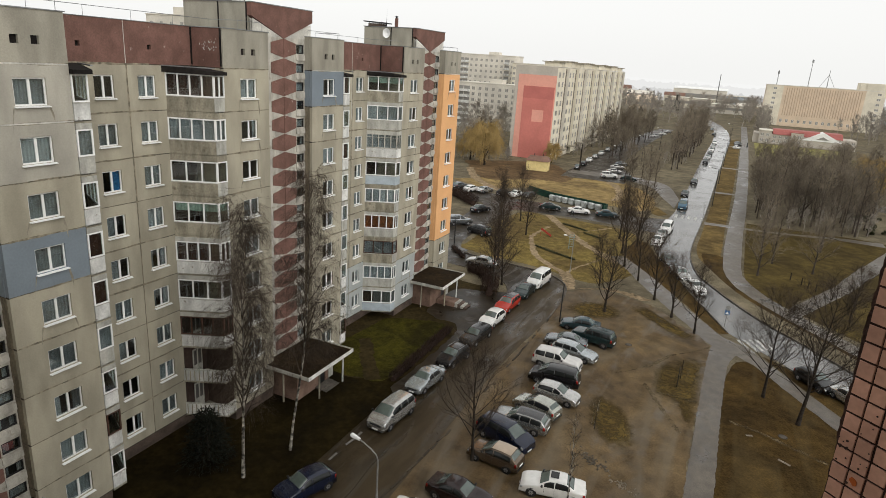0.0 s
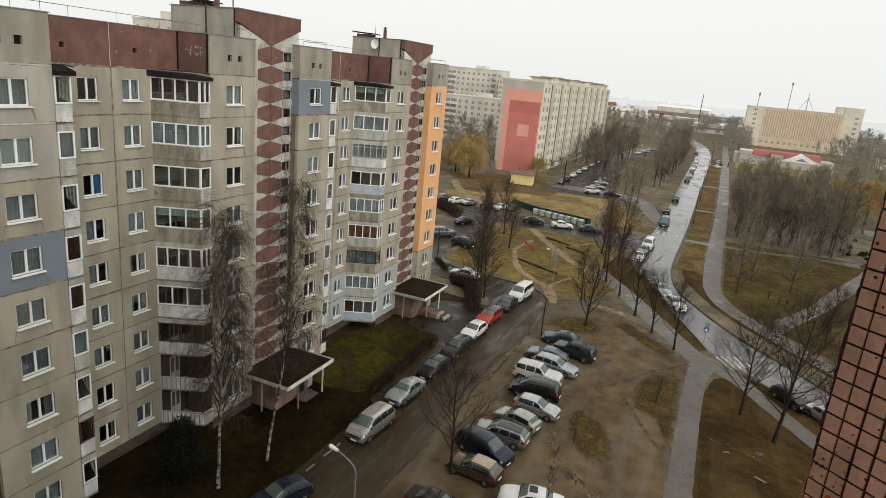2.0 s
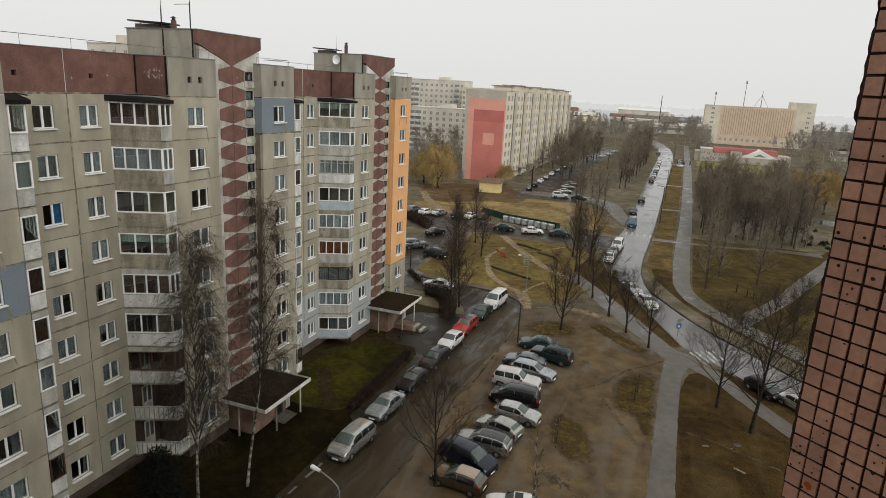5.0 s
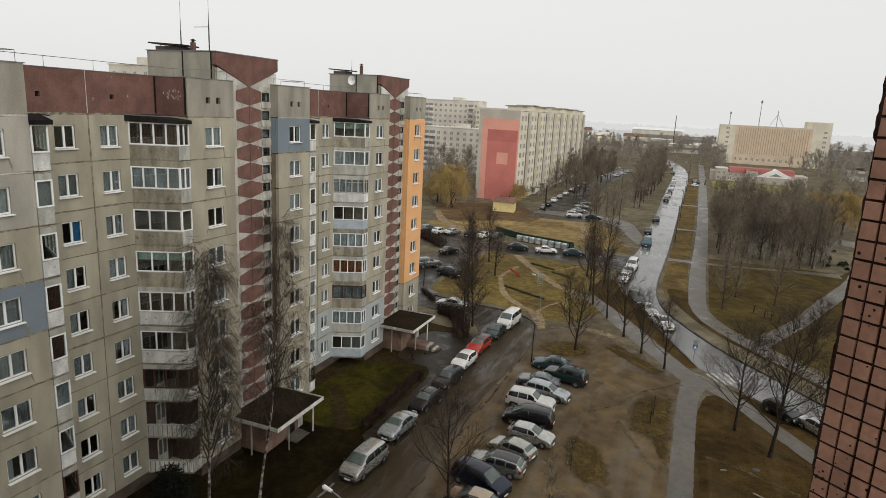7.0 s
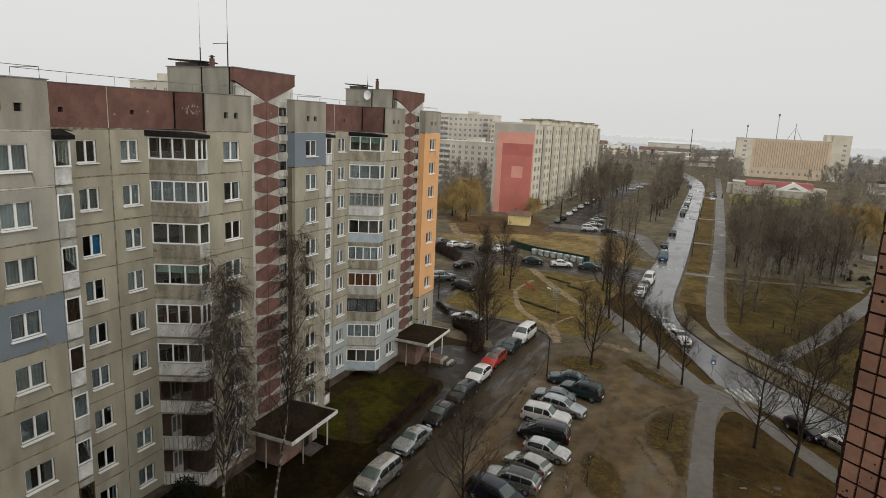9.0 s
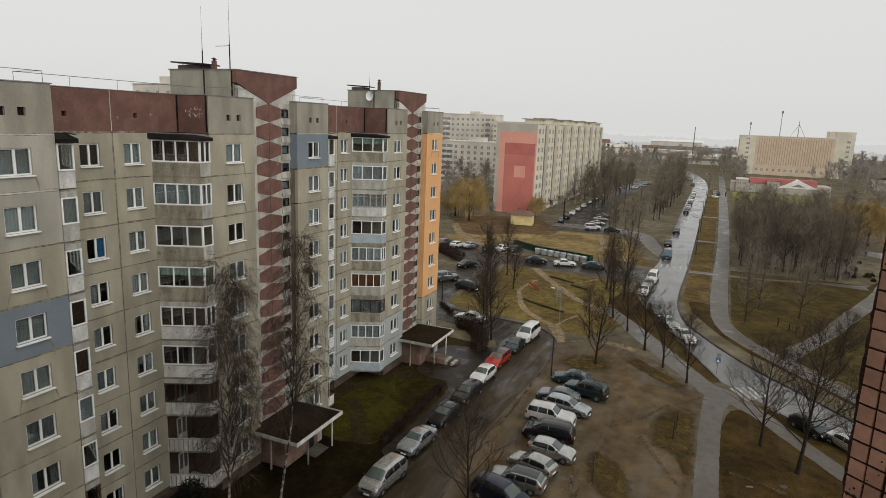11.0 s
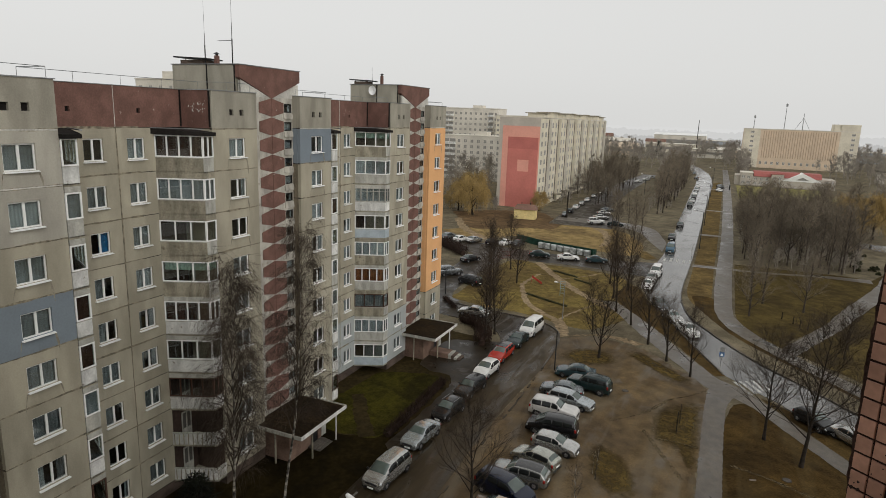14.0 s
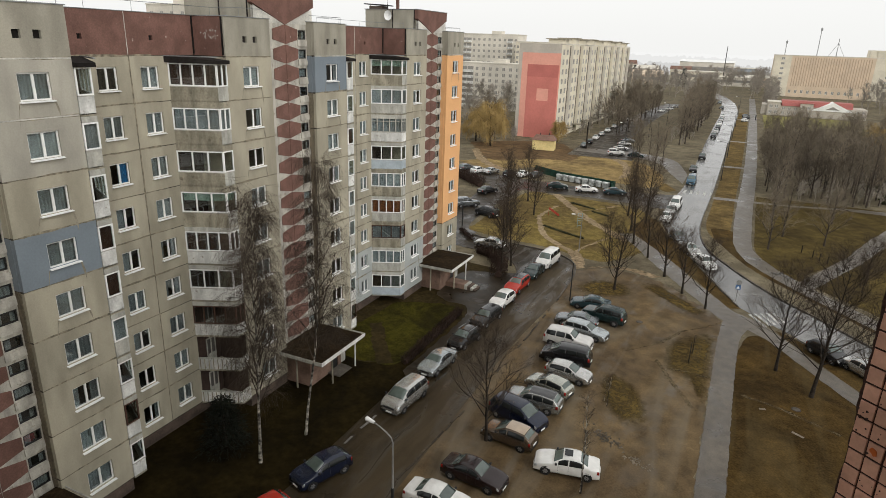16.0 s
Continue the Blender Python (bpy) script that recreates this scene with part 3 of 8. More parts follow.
# courtyard road and the yard
YARD_R = [(-16.5, 2), (-16.2, 20), (-16.4, 40), (-16.5, 50), (-16.2, 58), (-15.75, 65), (-15.9, 71.3), (-16.2, 75.0), (-16.9, 77.7), (-18.4, 79.9), (-21.2, 81.5), (-25.5, 82.2), (-29.5, 82.4), (-34, 83.4), (-37, 88), (-37.4, 96), (-37.5, 104), (-36, 113), (-32, 117.2), (-24, 117.8), (-16, 117), (-10, 116)]
YARD_L = [(-22.5, 2), (-22.5, 20), (-22.6, 38), (-22.4, 46), (-22.0, 55), (-22.0, 63), (-22.4, 69.5), (-23.2, 72.5), (-24.5, 74.5), (-26.5, 76.2), (-29.5, 77), (-32.5, 77.3), (-36, 77.6), (-40.4, 80), (-42.6, 90), (-43.2, 100), (-44.5, 112), (-44, 126), (-38, 127.2), (-28, 126), (-18, 127), (-9.6, 129)]
ribbon("courtyard_road", YARD_L[:12] + [(-36, 77.6)], YARD_R[:13] + [(-36, 84.9)], 0.016, M["yard"], "dark wet asphalt courtyard road with puddled patches", "road", 110)
ribbon("courtyard_road", [(-34, 77.4), (-38.5, 78.5), (-41.5, 84), (-43, 94), (-43.6, 104), (-44.5, 114), (-44.5, 127)], [(-34, 84.9), (-35.8, 86), (-36.9, 90), (-37.4, 97), (-37.6, 104), (-37.6, 112), (-37, 127)], 0.02, M["asphalt"], "wet asphalt lane behind the block", "road", 50)
ribbon("courtyard_road", [(-44, 127.5), (-36, 127), (-28, 126), (-18, 127), (-9, 129.5)], [(-44, 117.5), (-36, 117), (-24, 117.8), (-16, 117), (-9.5, 116)], 0.024, M["asphalt"], "wet asphalt lane before the bin shelter", "road", 40)
kerb(YARD_R[5:14], M["kerb_dark"])
kerb(YARD_L[5:12], M["kerb_dark"])
ribbon("car_park", [(-64, 124), (-44, 118)], [(-62, 133), (-43.5, 128)], 0.018, M["asphalt"], "parking bay of wet asphalt behind the building", "road", 12)
ribbon("far_courtyard_road", [(-41, 165), (-42, 185), (-43, 230), (-42, 300), (-38, 360)], [(-24, 165), (-26, 185), (-31, 204), (-32.4, 278), (-31, 360)], 0.018, M["asphalt"], "wet asphalt lane before the distant block", "road", 40)
ribbon("far_courtyard_road", [(-41, 172), (-27, 171), (-18, 166), (-13, 152), (-9.5, 142)], [(-41, 178), (-26, 179), (-15, 173), (-10.5, 158), (-9.4, 152)], 0.022, M["paving"], "lane from the distant block to the road", "road", 40)
patch("dirt_lot", [(-16.2, 76), (-13.5, 78.5), (-10, 78.5), (-6.5, 77.5), (-2.5, 73), (1.2, 68), (1.2, 52), (1.1, 37), (0.9, 22), (-7, 18), (-16.4, 20), (-16.6, 45), (-16, 62)], 0.008, M["dirt"], "rutted muddy ground used for parking", "ground", 0.3, 1)
soft_patch("grass_patch", [(-3.4, 60.4), (-1.9, 62.8), (1.0, 64.6), (1.2, 56), (1.0, 48.2), (-0.6, 52.4), (-3.2, 54.6)], 0.014, "grass_fringe", "worn patch of brown grass beside the footpath", "grass", 2, 1.06)
patch("grass_patch", [(1.8, 20), (2.15, 38), (2.35, 46), (2.75, 56), (3.3, 62), (4.2, 65.6), (6.2, 65.6), (9.4, 60.8), (12.6, 56), (18.7, 47.6), (24.8, 38.4), (25, 20), (10, 16)], 0.006, M["grass_near"], "brown winter lawn beside the footpath", "grass", 0.05, 3)
patch("meadow", [(-62, 139), (-49, 134), (-42, 141), (-23, 134.5), (-15.4, 134), (-13.6, 142), (-16, 153), (-22, 164), (-30, 167), (-47, 157)], 0.006, M["meadow"], "open meadow of yellowed grass", "grass", 0.5, 4)
patch("bare_earth", [(-71, 169), (-61, 179), (-49, 183), (-41, 172), (-37, 157), (-45.5, 153), (-54, 145.5), (-61.4, 153)], 0.0072, M["earth"], "bare brown earth round the hut", "ground", 0.6, 69)
for i, line in enumerate((((-65, 158.8), (-57.7, 145), (-49.5, 135.8), (-42.6, 131.6)), ((-37.3, 157.2), (-31.7, 165.6), (-26.3, 162), (-22.8, 151), (-22, 140.7)))):
    ribbon("trodden_path", [(x - 0.7, y - 0.9) for x, y in line], [(x + 0.7, y + 0.9) for x, y in line], 0.0084, M["path_fringe"], "pale track worn across the meadow", "path", 50, 0.3, 320 + i)
patch("play_lawn", [(-36, 86), (-36, 114), (-30, 116), (-17, 115), (-12, 110), (-9, 100), (-8.5, 92), (-13, 82), (-17, 81.5), (-22, 83.3), (-30, 84.3)], 0.0055, M["play_grass"], "thin yellowed grass round the playground", "grass", 0.2, 68)
patch("play_lawn", [(-27.4, 96), (-25.6, 91.5), (-21, 86.6), (-17.6, 86.6), (-15.8, 91), (-19.6, 95.6), (-25, 101)], 0.008, M["play_grass"], "trampled grass on the playground", "grass", 0.2, 5)
patch("verge", [(-2.4, 330), (1.6, 330), (1.8, 225), (1.6, 172), (1.2, 130), (1.0, 106), (-0.5, 100), (-2.6, 108), (-2.6, 125), (-2.4, 172)], 0.006, M["verge"], "strip of brown grass between road and footway", "grass", 0.05, 6)
patch("verge", [(-9.9, 134), (-13, 140), (-13.4, 134), (-11.5, 131.5)], 0.03, M["verge"], "small grass island at the junction", "grass", 0.1, 7)
patch("wet_soil", [(-35, 5), (-35, 30), (-35, 45), (-31.8, 46.4), (-28, 42.2), (-22.6, 44.5), (-22.2, 38), (-22.0, 20), (-22.0, 6)], 0.007, M["wet_soil"], "wet soil and trampled grass before the block, darkened for its shade", "ground", 0.15, 12)
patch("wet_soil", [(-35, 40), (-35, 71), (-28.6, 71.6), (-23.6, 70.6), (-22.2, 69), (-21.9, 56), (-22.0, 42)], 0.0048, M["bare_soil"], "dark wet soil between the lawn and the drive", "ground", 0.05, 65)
patch("lawn", [(-32.6, 47.5), (-31.5, 52), (-31.0, 55.5), (-26.4, 57.5), (-24.4, 56), (-24.2, 44.2), (-27.5, 42.6), (-32, 43)], 0.01, M["lawn"], "mossy green lawn before the entrance", "grass", 0.2, 8)
patch("lawn", [(6, 96), (10, 92), (15.5, 101), (22, 118), (26, 128), (12, 130), (6, 128)], 0.008, M["park_lawn"], "dull olive park lawn", "grass", 0.4, 9)
for i, (w, line) in enumerate(((0.75, ((-30.5, 116.9), (-25.9, 109.4), (-19.5, 100.2), (-15.3, 95.4), (-13.0, 92.6))), (0.5, ((-18.5, 83), (-21.2, 85.3), (-24.3, 88.8), (-27.3, 95.7), (-28.4, 99.2), (-27.8, 107.8))),
                               (0.4, ((-18.5, 83), (-17.5, 86.8), (-15.4, 92.9), (-14.1, 95.6))), (0.9, ((-16.2, 76.6), (-17.2, 80.5), (-18.6, 83.4))), (0.6, ((-23.4, 106.2), (-21, 109), (-18, 114))), (0.7, ((-15.2, 77.8), (-12.4, 79.6), (-9.5, 79.8), (-6.6, 78.4))))):
    ribbon("trodden_path", [(x - w * 0.75, y - w * 0.65) for x, y in line], [(x + w * 0.75, y + w * 0.65) for x, y in line], 0.0112 + i * 0.0012, M["path_fringe"], "pale trodden path over the playground", "path", 40, 0.18, i)
patch("forecourt", [(-23.3, 42.6), (-23.3, 56.8), (-26.6, 58.6), (-28.6, 60.4), (-28.6, 68.2), (-25, 69.6), (-22.2, 70.4), (-21.6, 62), (-21.8, 43)], 0.0125, M["asphalt"], "wet asphalt apron beside the parked cars", "road", 0.12, 41)
ribbon("trodden_path", [(-30.9, 49.4), (-28.3, 45.4), (-26.0, 42.6)], [(-30.0, 50.2), (-27.1, 46.2), (-24.7, 43.3)], 0.0145, M["bare_soil"], "dark trodden strip across the lawn", "path", 24, 0.12, 51)
patch("park_lawn", [(4.8, 95.6), (7.4, 89.5), (12, 84), (18, 77), (27, 65.5), (44, 46), (70, 60), (70, 150), (38, 150), (24, 124), (17, 101), (12.6, 91.4), (9.8, 88.6), (6.2, 95), (5.2, 104), (4.6, 104)], 0.0075, M["park_lawn"], "dark olive winter grass beside the park path", "grass", 0.1, 61)
patch("verge", [(-13.2, 99), (-9.4, 92.4), (-6.2, 87.2), (-1.8, 79.4), (0.7, 74.8), (2.2, 72.4), (3.2, 72.9), (-0.4, 81.0), (-3.0, 87.8), (-5.6, 94.8), (-8.0, 100.2), (-10.6, 108), (-12.6, 106)], 0.0085, M["grass_near"], "dark brown verge under the roadside trees", "grass", 0.06, 62)
patch("verge", [(-1.0, 101), (1.3, 94.8), (3.9, 89.0), (7.1, 84.0), (13, 76.6), (24, 62.6), (25.4, 64), (15.4, 76), (9.6, 82.8), (5.6, 88.8), (2.8, 95.4), (1.9, 106), (-1.6, 107)], 0.0088, M["grass_near"], "brown grass strip along the kerb", "grass", 0.05, 63)
patch("verge", [(6.6, 68.4), (8.6, 66.8), (13.2, 61.4), (17.3, 55.9), (26.8, 43), (25.6, 39.2), (19.5, 48.5), (13.3, 57.3), (10.2, 62.1), (7.1, 67.1)], 0.0092, M["grass_near"], "dark brown verge between footway and road", "grass", 0.04, 66)
patch("park_lawn", [(4.9, 137), (4.6, 104), (5.0, 96.4), (7.4, 90.4), (9.6, 88), (12.2, 92), (16.2, 100), (21.2, 113.5), (26.5, 127), (27, 131), (26, 137)], 0.0066, M["park_lawn"], "dull olive lawn between footway and park path", "grass", 0.05, 67)
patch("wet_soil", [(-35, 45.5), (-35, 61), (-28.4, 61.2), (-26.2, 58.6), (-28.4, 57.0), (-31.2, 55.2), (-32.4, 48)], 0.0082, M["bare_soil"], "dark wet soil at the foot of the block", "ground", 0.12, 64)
# brown grass on the muddy lot
soft_patch("grass_patch", [(-7.7, 50.4), (-6.7, 51.6), (-3.9, 48.7), (-2.8, 44.4), (-4.6, 43.3), (-6.6, 45.6)], 0.016, "grass_fringe", "trampled brown grass on the muddy lot", "grass", 93, 1.1)
soft_patch("grass_patch", [(-14.8, 70.5), (-13.2, 73.6), (-10.2, 74), (-8.4, 71.4), (-10.4, 69.2), (-13, 68.4)], 0.016, "grass_fringe", "trampled brown grass under a street tree", "grass", 96)
soft_patch("grass_patch", [(-6.6, 76.4), (-3.4, 73.0), (-0.2, 69.4), (-1.6, 68.4), (-5.0, 71.6), (-7.8, 74.4)], 0.016, "grass_fringe", "brown grass strip under the street trees", "grass", 99)
for i, line in enumerate((((1.5, 67.8), (-0.1, 65.4), (-2.0, 63.5), (-4.1, 58.9), (-6.4, 56.2)), ((-2.5, 54.4), (-0.6, 54.6), (1.1, 54.3)), ((-3.7, 55.6), (-1.4, 51.1), (0.3, 48.0)), ((3.6, 52.6), (6.5, 51.8), (10.6, 49.8)))):
    w = (0.55, 0.17, 0.20, 0.22)[i]
    ribbon("trodden_path", [(x - w * 0.7, y - w * 0.7) for x, y in line], [(x + w * 0.7, y + w * 0.7) for x, y in line], 0.0181 + 0.0006 * i, M["track_fringe"], "faint pale track trodden over mud and grass", "path", 60, 0.1, 300 + i)
# old kerb between the courtyard asphalt and the lot, stones sunk, tilted or gone
rk = random.Random(41)
for a, b in (((-16.7, 29.8), (-16.1, 39.4)), ((-16.0, 44.0), (-15.76, 52.6)), ((-15.8, 53.2), (-15.7, 65.4)), ((-21.9, 31.4), (-21.7, 36.6))):
    n = int(math.dist(a, b))
    for i in range(n):
        if rk.random() < 0.36:
            continue
        x, y = a[0] + (b[0] - a[0]) * (i + 0.5) / n + rk.uniform(-0.06, 0.06), a[1] + (b[1] - a[1]) * (i + 0.5) / n
        bm = bmesh.new()
        v = quad_box(bm, -0.08, 0.08, -0.47, 0.47, -0.08, rk.uniform(0.025, 0.07))
        for q in v[4:]:
            q.co.z += rk.uniform(-0.012, 0.012)
        ob = setting("kerb", bm, M["kerb"] if a[0] < -20 else M["kerb_old"], "worn sunken kerbstone at the asphalt's edge", "kerb")
        ob.matrix_basis = pose(x, y, 0.016, 0, rk.uniform(-3, 3), -math.degrees(math.atan2(b[0] - a[0], b[1] - a[1])) + rk.uniform(-4, 4))
# crossing stripes
for i in range(5):
    bm = bmesh.new()
    p, q, w = Vector((4.1 + 0.62 * i, 71.7 + 0.42 * i)), Vector((5.7 + 0.45 * i, 68.8 + 0.55 * i)), Vector((0.16, 0.09))
    prism(bm, [tuple(p - w), tuple(q - w), tuple(q + w), tuple(p + w)], 0.018, 0.026)
    bmesh.ops.recalc_face_normals(bm, faces=bm.faces)
    setting("crossing_stripe", bm, M["paint_white"], "worn white zebra stripe on the asphalt", "road marking")
for i in range(5):
    bm = bmesh.new()
    for q in [(-8.6 + i * 1.25, 132.4), ]:
        bm.faces.new([bm.verts.new((q[0] + a, q[1] + b, 0.026)) for a, b in ((0, 0), (0.5, 0), (0.5, 3.4), (0, 3.4))])
    setting("crossing_stripe", bm, M["paint_white"], "worn white zebra stripe on the asphalt", "road marking")


# ---- the panel apartment block ----
XF, XR, XT = -30.88, -33.64, -31.6   # bay face, recessed wall, stair tower face
XB = -43.5                            # back of the block
SILL, FLOOR = 24.07, 2.8              # underside of the top window sill, storey height
TOPJ, ROOF = 26.1, 28.58              # joint under the attic, parapet
block = thing("apartment_block", Matrix.Translation((-36, 40, 0)), "nine-storey weathered beige panel apartment block with red stair towers", "building")
BINV = Matrix.Translation((36, -40, 0))


def bpart(name, me, m=None, parent=None, label=""):
    """A part of the block, given in world metres."""
    ob = new(name, me)
    ob.parent = parent or block
    if parent is None:
        ob.matrix_parent_inverse = BINV
    if m is not None:
        ob.matrix_basis = m
    return tagged(ob, label)


def bm_part(name, bm, material, label=""):
    return bpart(name, mesh_of(name, bm, material), label=label)


class Win:
    """A white two-leaf window, its meshes shared by all of one size. It looks along +x, its foot at the origin."""
    cache = {}

    def __init__(self, w, h, frame_mat="white", leaves=2):
        f = 0.075
        bm = bmesh.new()
        xs = [-w / 2] + [w * (k / leaves - 0.5) for k in range(1, leaves)] + [w / 2]
        quad_box(bm, -0.07, 0.0, -w / 2, w / 2, 0, f)
        quad_box(bm, -0.07, 0.0, -w / 2, w / 2, h - f, h)
        for i, u in enumerate(xs):
            a, b = (u, u + f) if i == 0 else (u - f, u) if i == leaves else (u - f * 0.85, u + f * 0.85)
            quad_box(bm, -0.07, 0.003, a, b, f, h - f)
        self.frame = mesh_of("window_frame", bm, M[frame_mat])
        bm = bmesh.new()
        quad_box(bm, -0.045, -0.035, -w / 2 + f, w / 2 - f, f, h - f)
        self.pane = mesh_of("pane", bm, M["glass"])
        bm = bmesh.new()
        v = quad_box(bm, -0.02, 0.19, -w / 2 - 0.06, w / 2 + 0.06, -0.075, -0.004)
        for k in (5, 6):
            v[k].co.z -= 0.035
        self.sill = mesh_of("sill", bm, M["white"])
        self.curtains = []
        for k in range(4):
            parts = [(-w / 2, -w * 0.22), (w * 0.22, w / 2)] if k == 0 else [(-w / 2, w / 2)] if k == 1 else [(-w / 2, 0)] if k == 2 else [(-w / 2, -w * 0.34), (w * 0.3, w / 2)]
            pair = []
            for a, b in parts:
                bm = bmesh.new()
                n = max(2, int((b - a) / 0.06))
                lo, hi = [], []
                for i in range(n + 1):
                    x = -0.17 + 0.02 * math.sin(i * 2.1 + k)
                    u = a + (b - a) * i / n
                    lo.append(bm.verts.new((x, u, 0.02)))
                    hi.append(bm.verts.new((x, u, h)))
                for i in range(n):
                    bm.faces.new((lo[i], lo[i + 1], hi[i + 1], hi[i]))
                pair.append(mesh_of("curtain", bm, M["curtain"]))
            self.curtains.append(pair)
        bm = bmesh.new()
        quad_box(bm, -0.19, -0.17, 0.0, w / 2, 0, h)
        self.blue = mesh_of("curtain", bm, M["curtain_blue"])

    def put(self, x, y, z, rnd, special=None, sill=True, depth=0.10):
        ob = bpart("window", self.frame, Matrix.Translation((x - depth, y, z)))
        bpart("pane", self.pane, None, ob).visible_shadow = False
        if sill:
            bpart("sill", self.sill, Matrix.Translation((depth - 0.02, 0, 0)), ob)
        if special == "blue":
            bpart("curtain", self.blue, None, ob, "bright blue curtain")
        elif rnd.random() < 0.93:
            for me in rnd.choice(self.curtains + self.curtains[1:2] * 3):
                bpart("curtain", me, None, ob)
        return ob


W_BAY, W_REC, W_ST = Win(1.6, 1.32), Win(1.3, 1.32), Win(0.95, 0.66, "dark_metal", 1)
GAP = 0.026
rnd = random.Random(11)
TH = 0.24


def panel_mesh(kind, u0, u1, z0, z1, holes, material):
    bm = bmesh.new()
    wall_sheet(bm, face_x(0) if kind == "x" else face_y(0), u0 + GAP, u1 - GAP, z0 + GAP, z1 - GAP, holes, TH)
    return mesh_of("wall_panel", bm, material)


def joints():
    return [TOPJ - FLOOR * k for k in range(10)]   # joint heights from the attic down; the last is under the ground floor


Z1 = joints()[-1]
wall_mats = {}


def bay(y0, first_side, mats, stained=9):
    """A projecting bay, one window to a storey; mats(k): the render of storey k, counted from the top; stained: the flank is dark with dirt from there down."""
    y1, yc = y0 + 4.4, y0 + 2.33
    for k in range(9):
        zt = TOPJ - FLOOR * k
        m = mats(k)
        key = ("bay", m)
        if key not in wall_mats:
            wall_mats[key] = (panel_mesh("x", 0, 4.4, -FLOOR, 0, [(2.33 - 0.8, 2.33 + 0.8, SILL + 0.07 - TOPJ, SILL + 1.39 - TOPJ)], M[m]),
                              panel_mesh("y", XR - XF, -TH, -FLOOR, 0, [], M[m]), panel_mesh("y", XT - XF - 0.3, -TH, -FLOOR, 0, [], M[m]))
        front, side, short = wall_mats[key]
        bpart("wall_panel", front, Matrix.Translation((XF, y0, zt)))
        flank = short if first_side == "short" else side
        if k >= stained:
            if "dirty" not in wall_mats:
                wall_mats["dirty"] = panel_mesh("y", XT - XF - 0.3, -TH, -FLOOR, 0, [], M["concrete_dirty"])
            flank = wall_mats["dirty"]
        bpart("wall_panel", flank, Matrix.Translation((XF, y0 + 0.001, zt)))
        bpart("wall_panel", side, Matrix.Translation((XF, y1 - TH - 0.001, zt)))
        W_BAY.put(XF, yc, SILL + 0.07 - FLOOR * k, rnd)
    # attic panel with its two vents; black plates behind put shade in the holes
    vents = [(1.66, 2.06, TOPJ + 0.9, TOPJ + 1.3), (2.64, 3.04, TOPJ + 0.9, TOPJ + 1.3)]
    bm = bmesh.new()
    wall_sheet(bm, face_x(XF), y0 + GAP, y1 - GAP, TOPJ + GAP, ROOF, [(y0 + a, y0 + b, c, d) for a, b, c, d in vents], TH)
    bm_part("wall_panel", bm, M["attic"])
    for a, b, c, d in vents:
        bm = bmesh.new()
        quad_box(bm, XF - 0.2, XF - 0.16, y0 + a, y0 + b, c, d)
        bm_part("attic_vent", bm, M["bitumen"])
    for yy in (y0 + 0.001, y1 - TH - 0.001):
        bm = bmesh.new()
        wall_sheet(bm, face_y(yy), (XT - 0.3 if first_side == "short" and yy < y0 + 1 else XR) + GAP, XF - TH, TOPJ + GAP, ROOF, [], TH)
        bm_part("wall_panel", bm, M["red"] if (first_side == "red" and yy < y0 + 1) else M["attic"])
    # sealed joints set back behind the faces, cap of sheet metal
    if "jb" not in wall_mats:
        bm = bmesh.new()
        prism(bm, [(XF - 0.018, 0.03), (XF - 0.018, 4.37), (XF - 0.1, 4.37), (XF - 0.1, 0.1), (XR, 0.1), (XR, 0.018), (XF - 0.1, 0.018)], -0.05, 0.05)
        wall_mats["jb"] = mesh_of("joint", bm, M["joint"])
    for k in range(10):
        if 0 < k < 9 and mats(k) == mats(k - 1) and mats(k) in ("orange", "pale_blue"):
            bm = bmesh.new()
            prism(bm, [(XF - 0.006, y0 + 0.012), (XF - 0.006, y0 + 4.388), (XF - 0.1, y0 + 4.388), (XF - 0.1, y0 + 0.1), (XR, y0 + 0.1), (XR, y0 + 0.012), (XF - 0.1, y0 + 0.012)], TOPJ - FLOOR * k - 0.05, TOPJ - FLOOR * k + 0.05)
            bm_part("joint", bm, M[mats(k)])
            continue
        bpart("joint", wall_mats["jb"], Matrix.Translation((0, y0, TOPJ - FLOOR * k)))
    bm = bmesh.new()
    quad_box(bm, XR - 0.5, XF + 0.05, y0 - 0.05, y1 + 0.05, ROOF, ROOF + 0.05)
    bm_part("parapet_cap", bm, M["metal"])
    bm = bmesh.new()
    quad_box(bm, XR - 0.3, XF - 0.06, y0 + 0.06, y1 - 0.06, -0.3, Z1 - 0.0)
    bm_part("plinth", bm, M["plinth"])
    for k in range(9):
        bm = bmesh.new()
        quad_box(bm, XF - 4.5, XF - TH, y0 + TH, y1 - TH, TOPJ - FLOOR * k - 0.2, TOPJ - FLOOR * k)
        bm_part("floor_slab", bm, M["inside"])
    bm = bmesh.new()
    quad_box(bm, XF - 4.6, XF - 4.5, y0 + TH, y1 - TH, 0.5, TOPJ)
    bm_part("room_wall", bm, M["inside"])


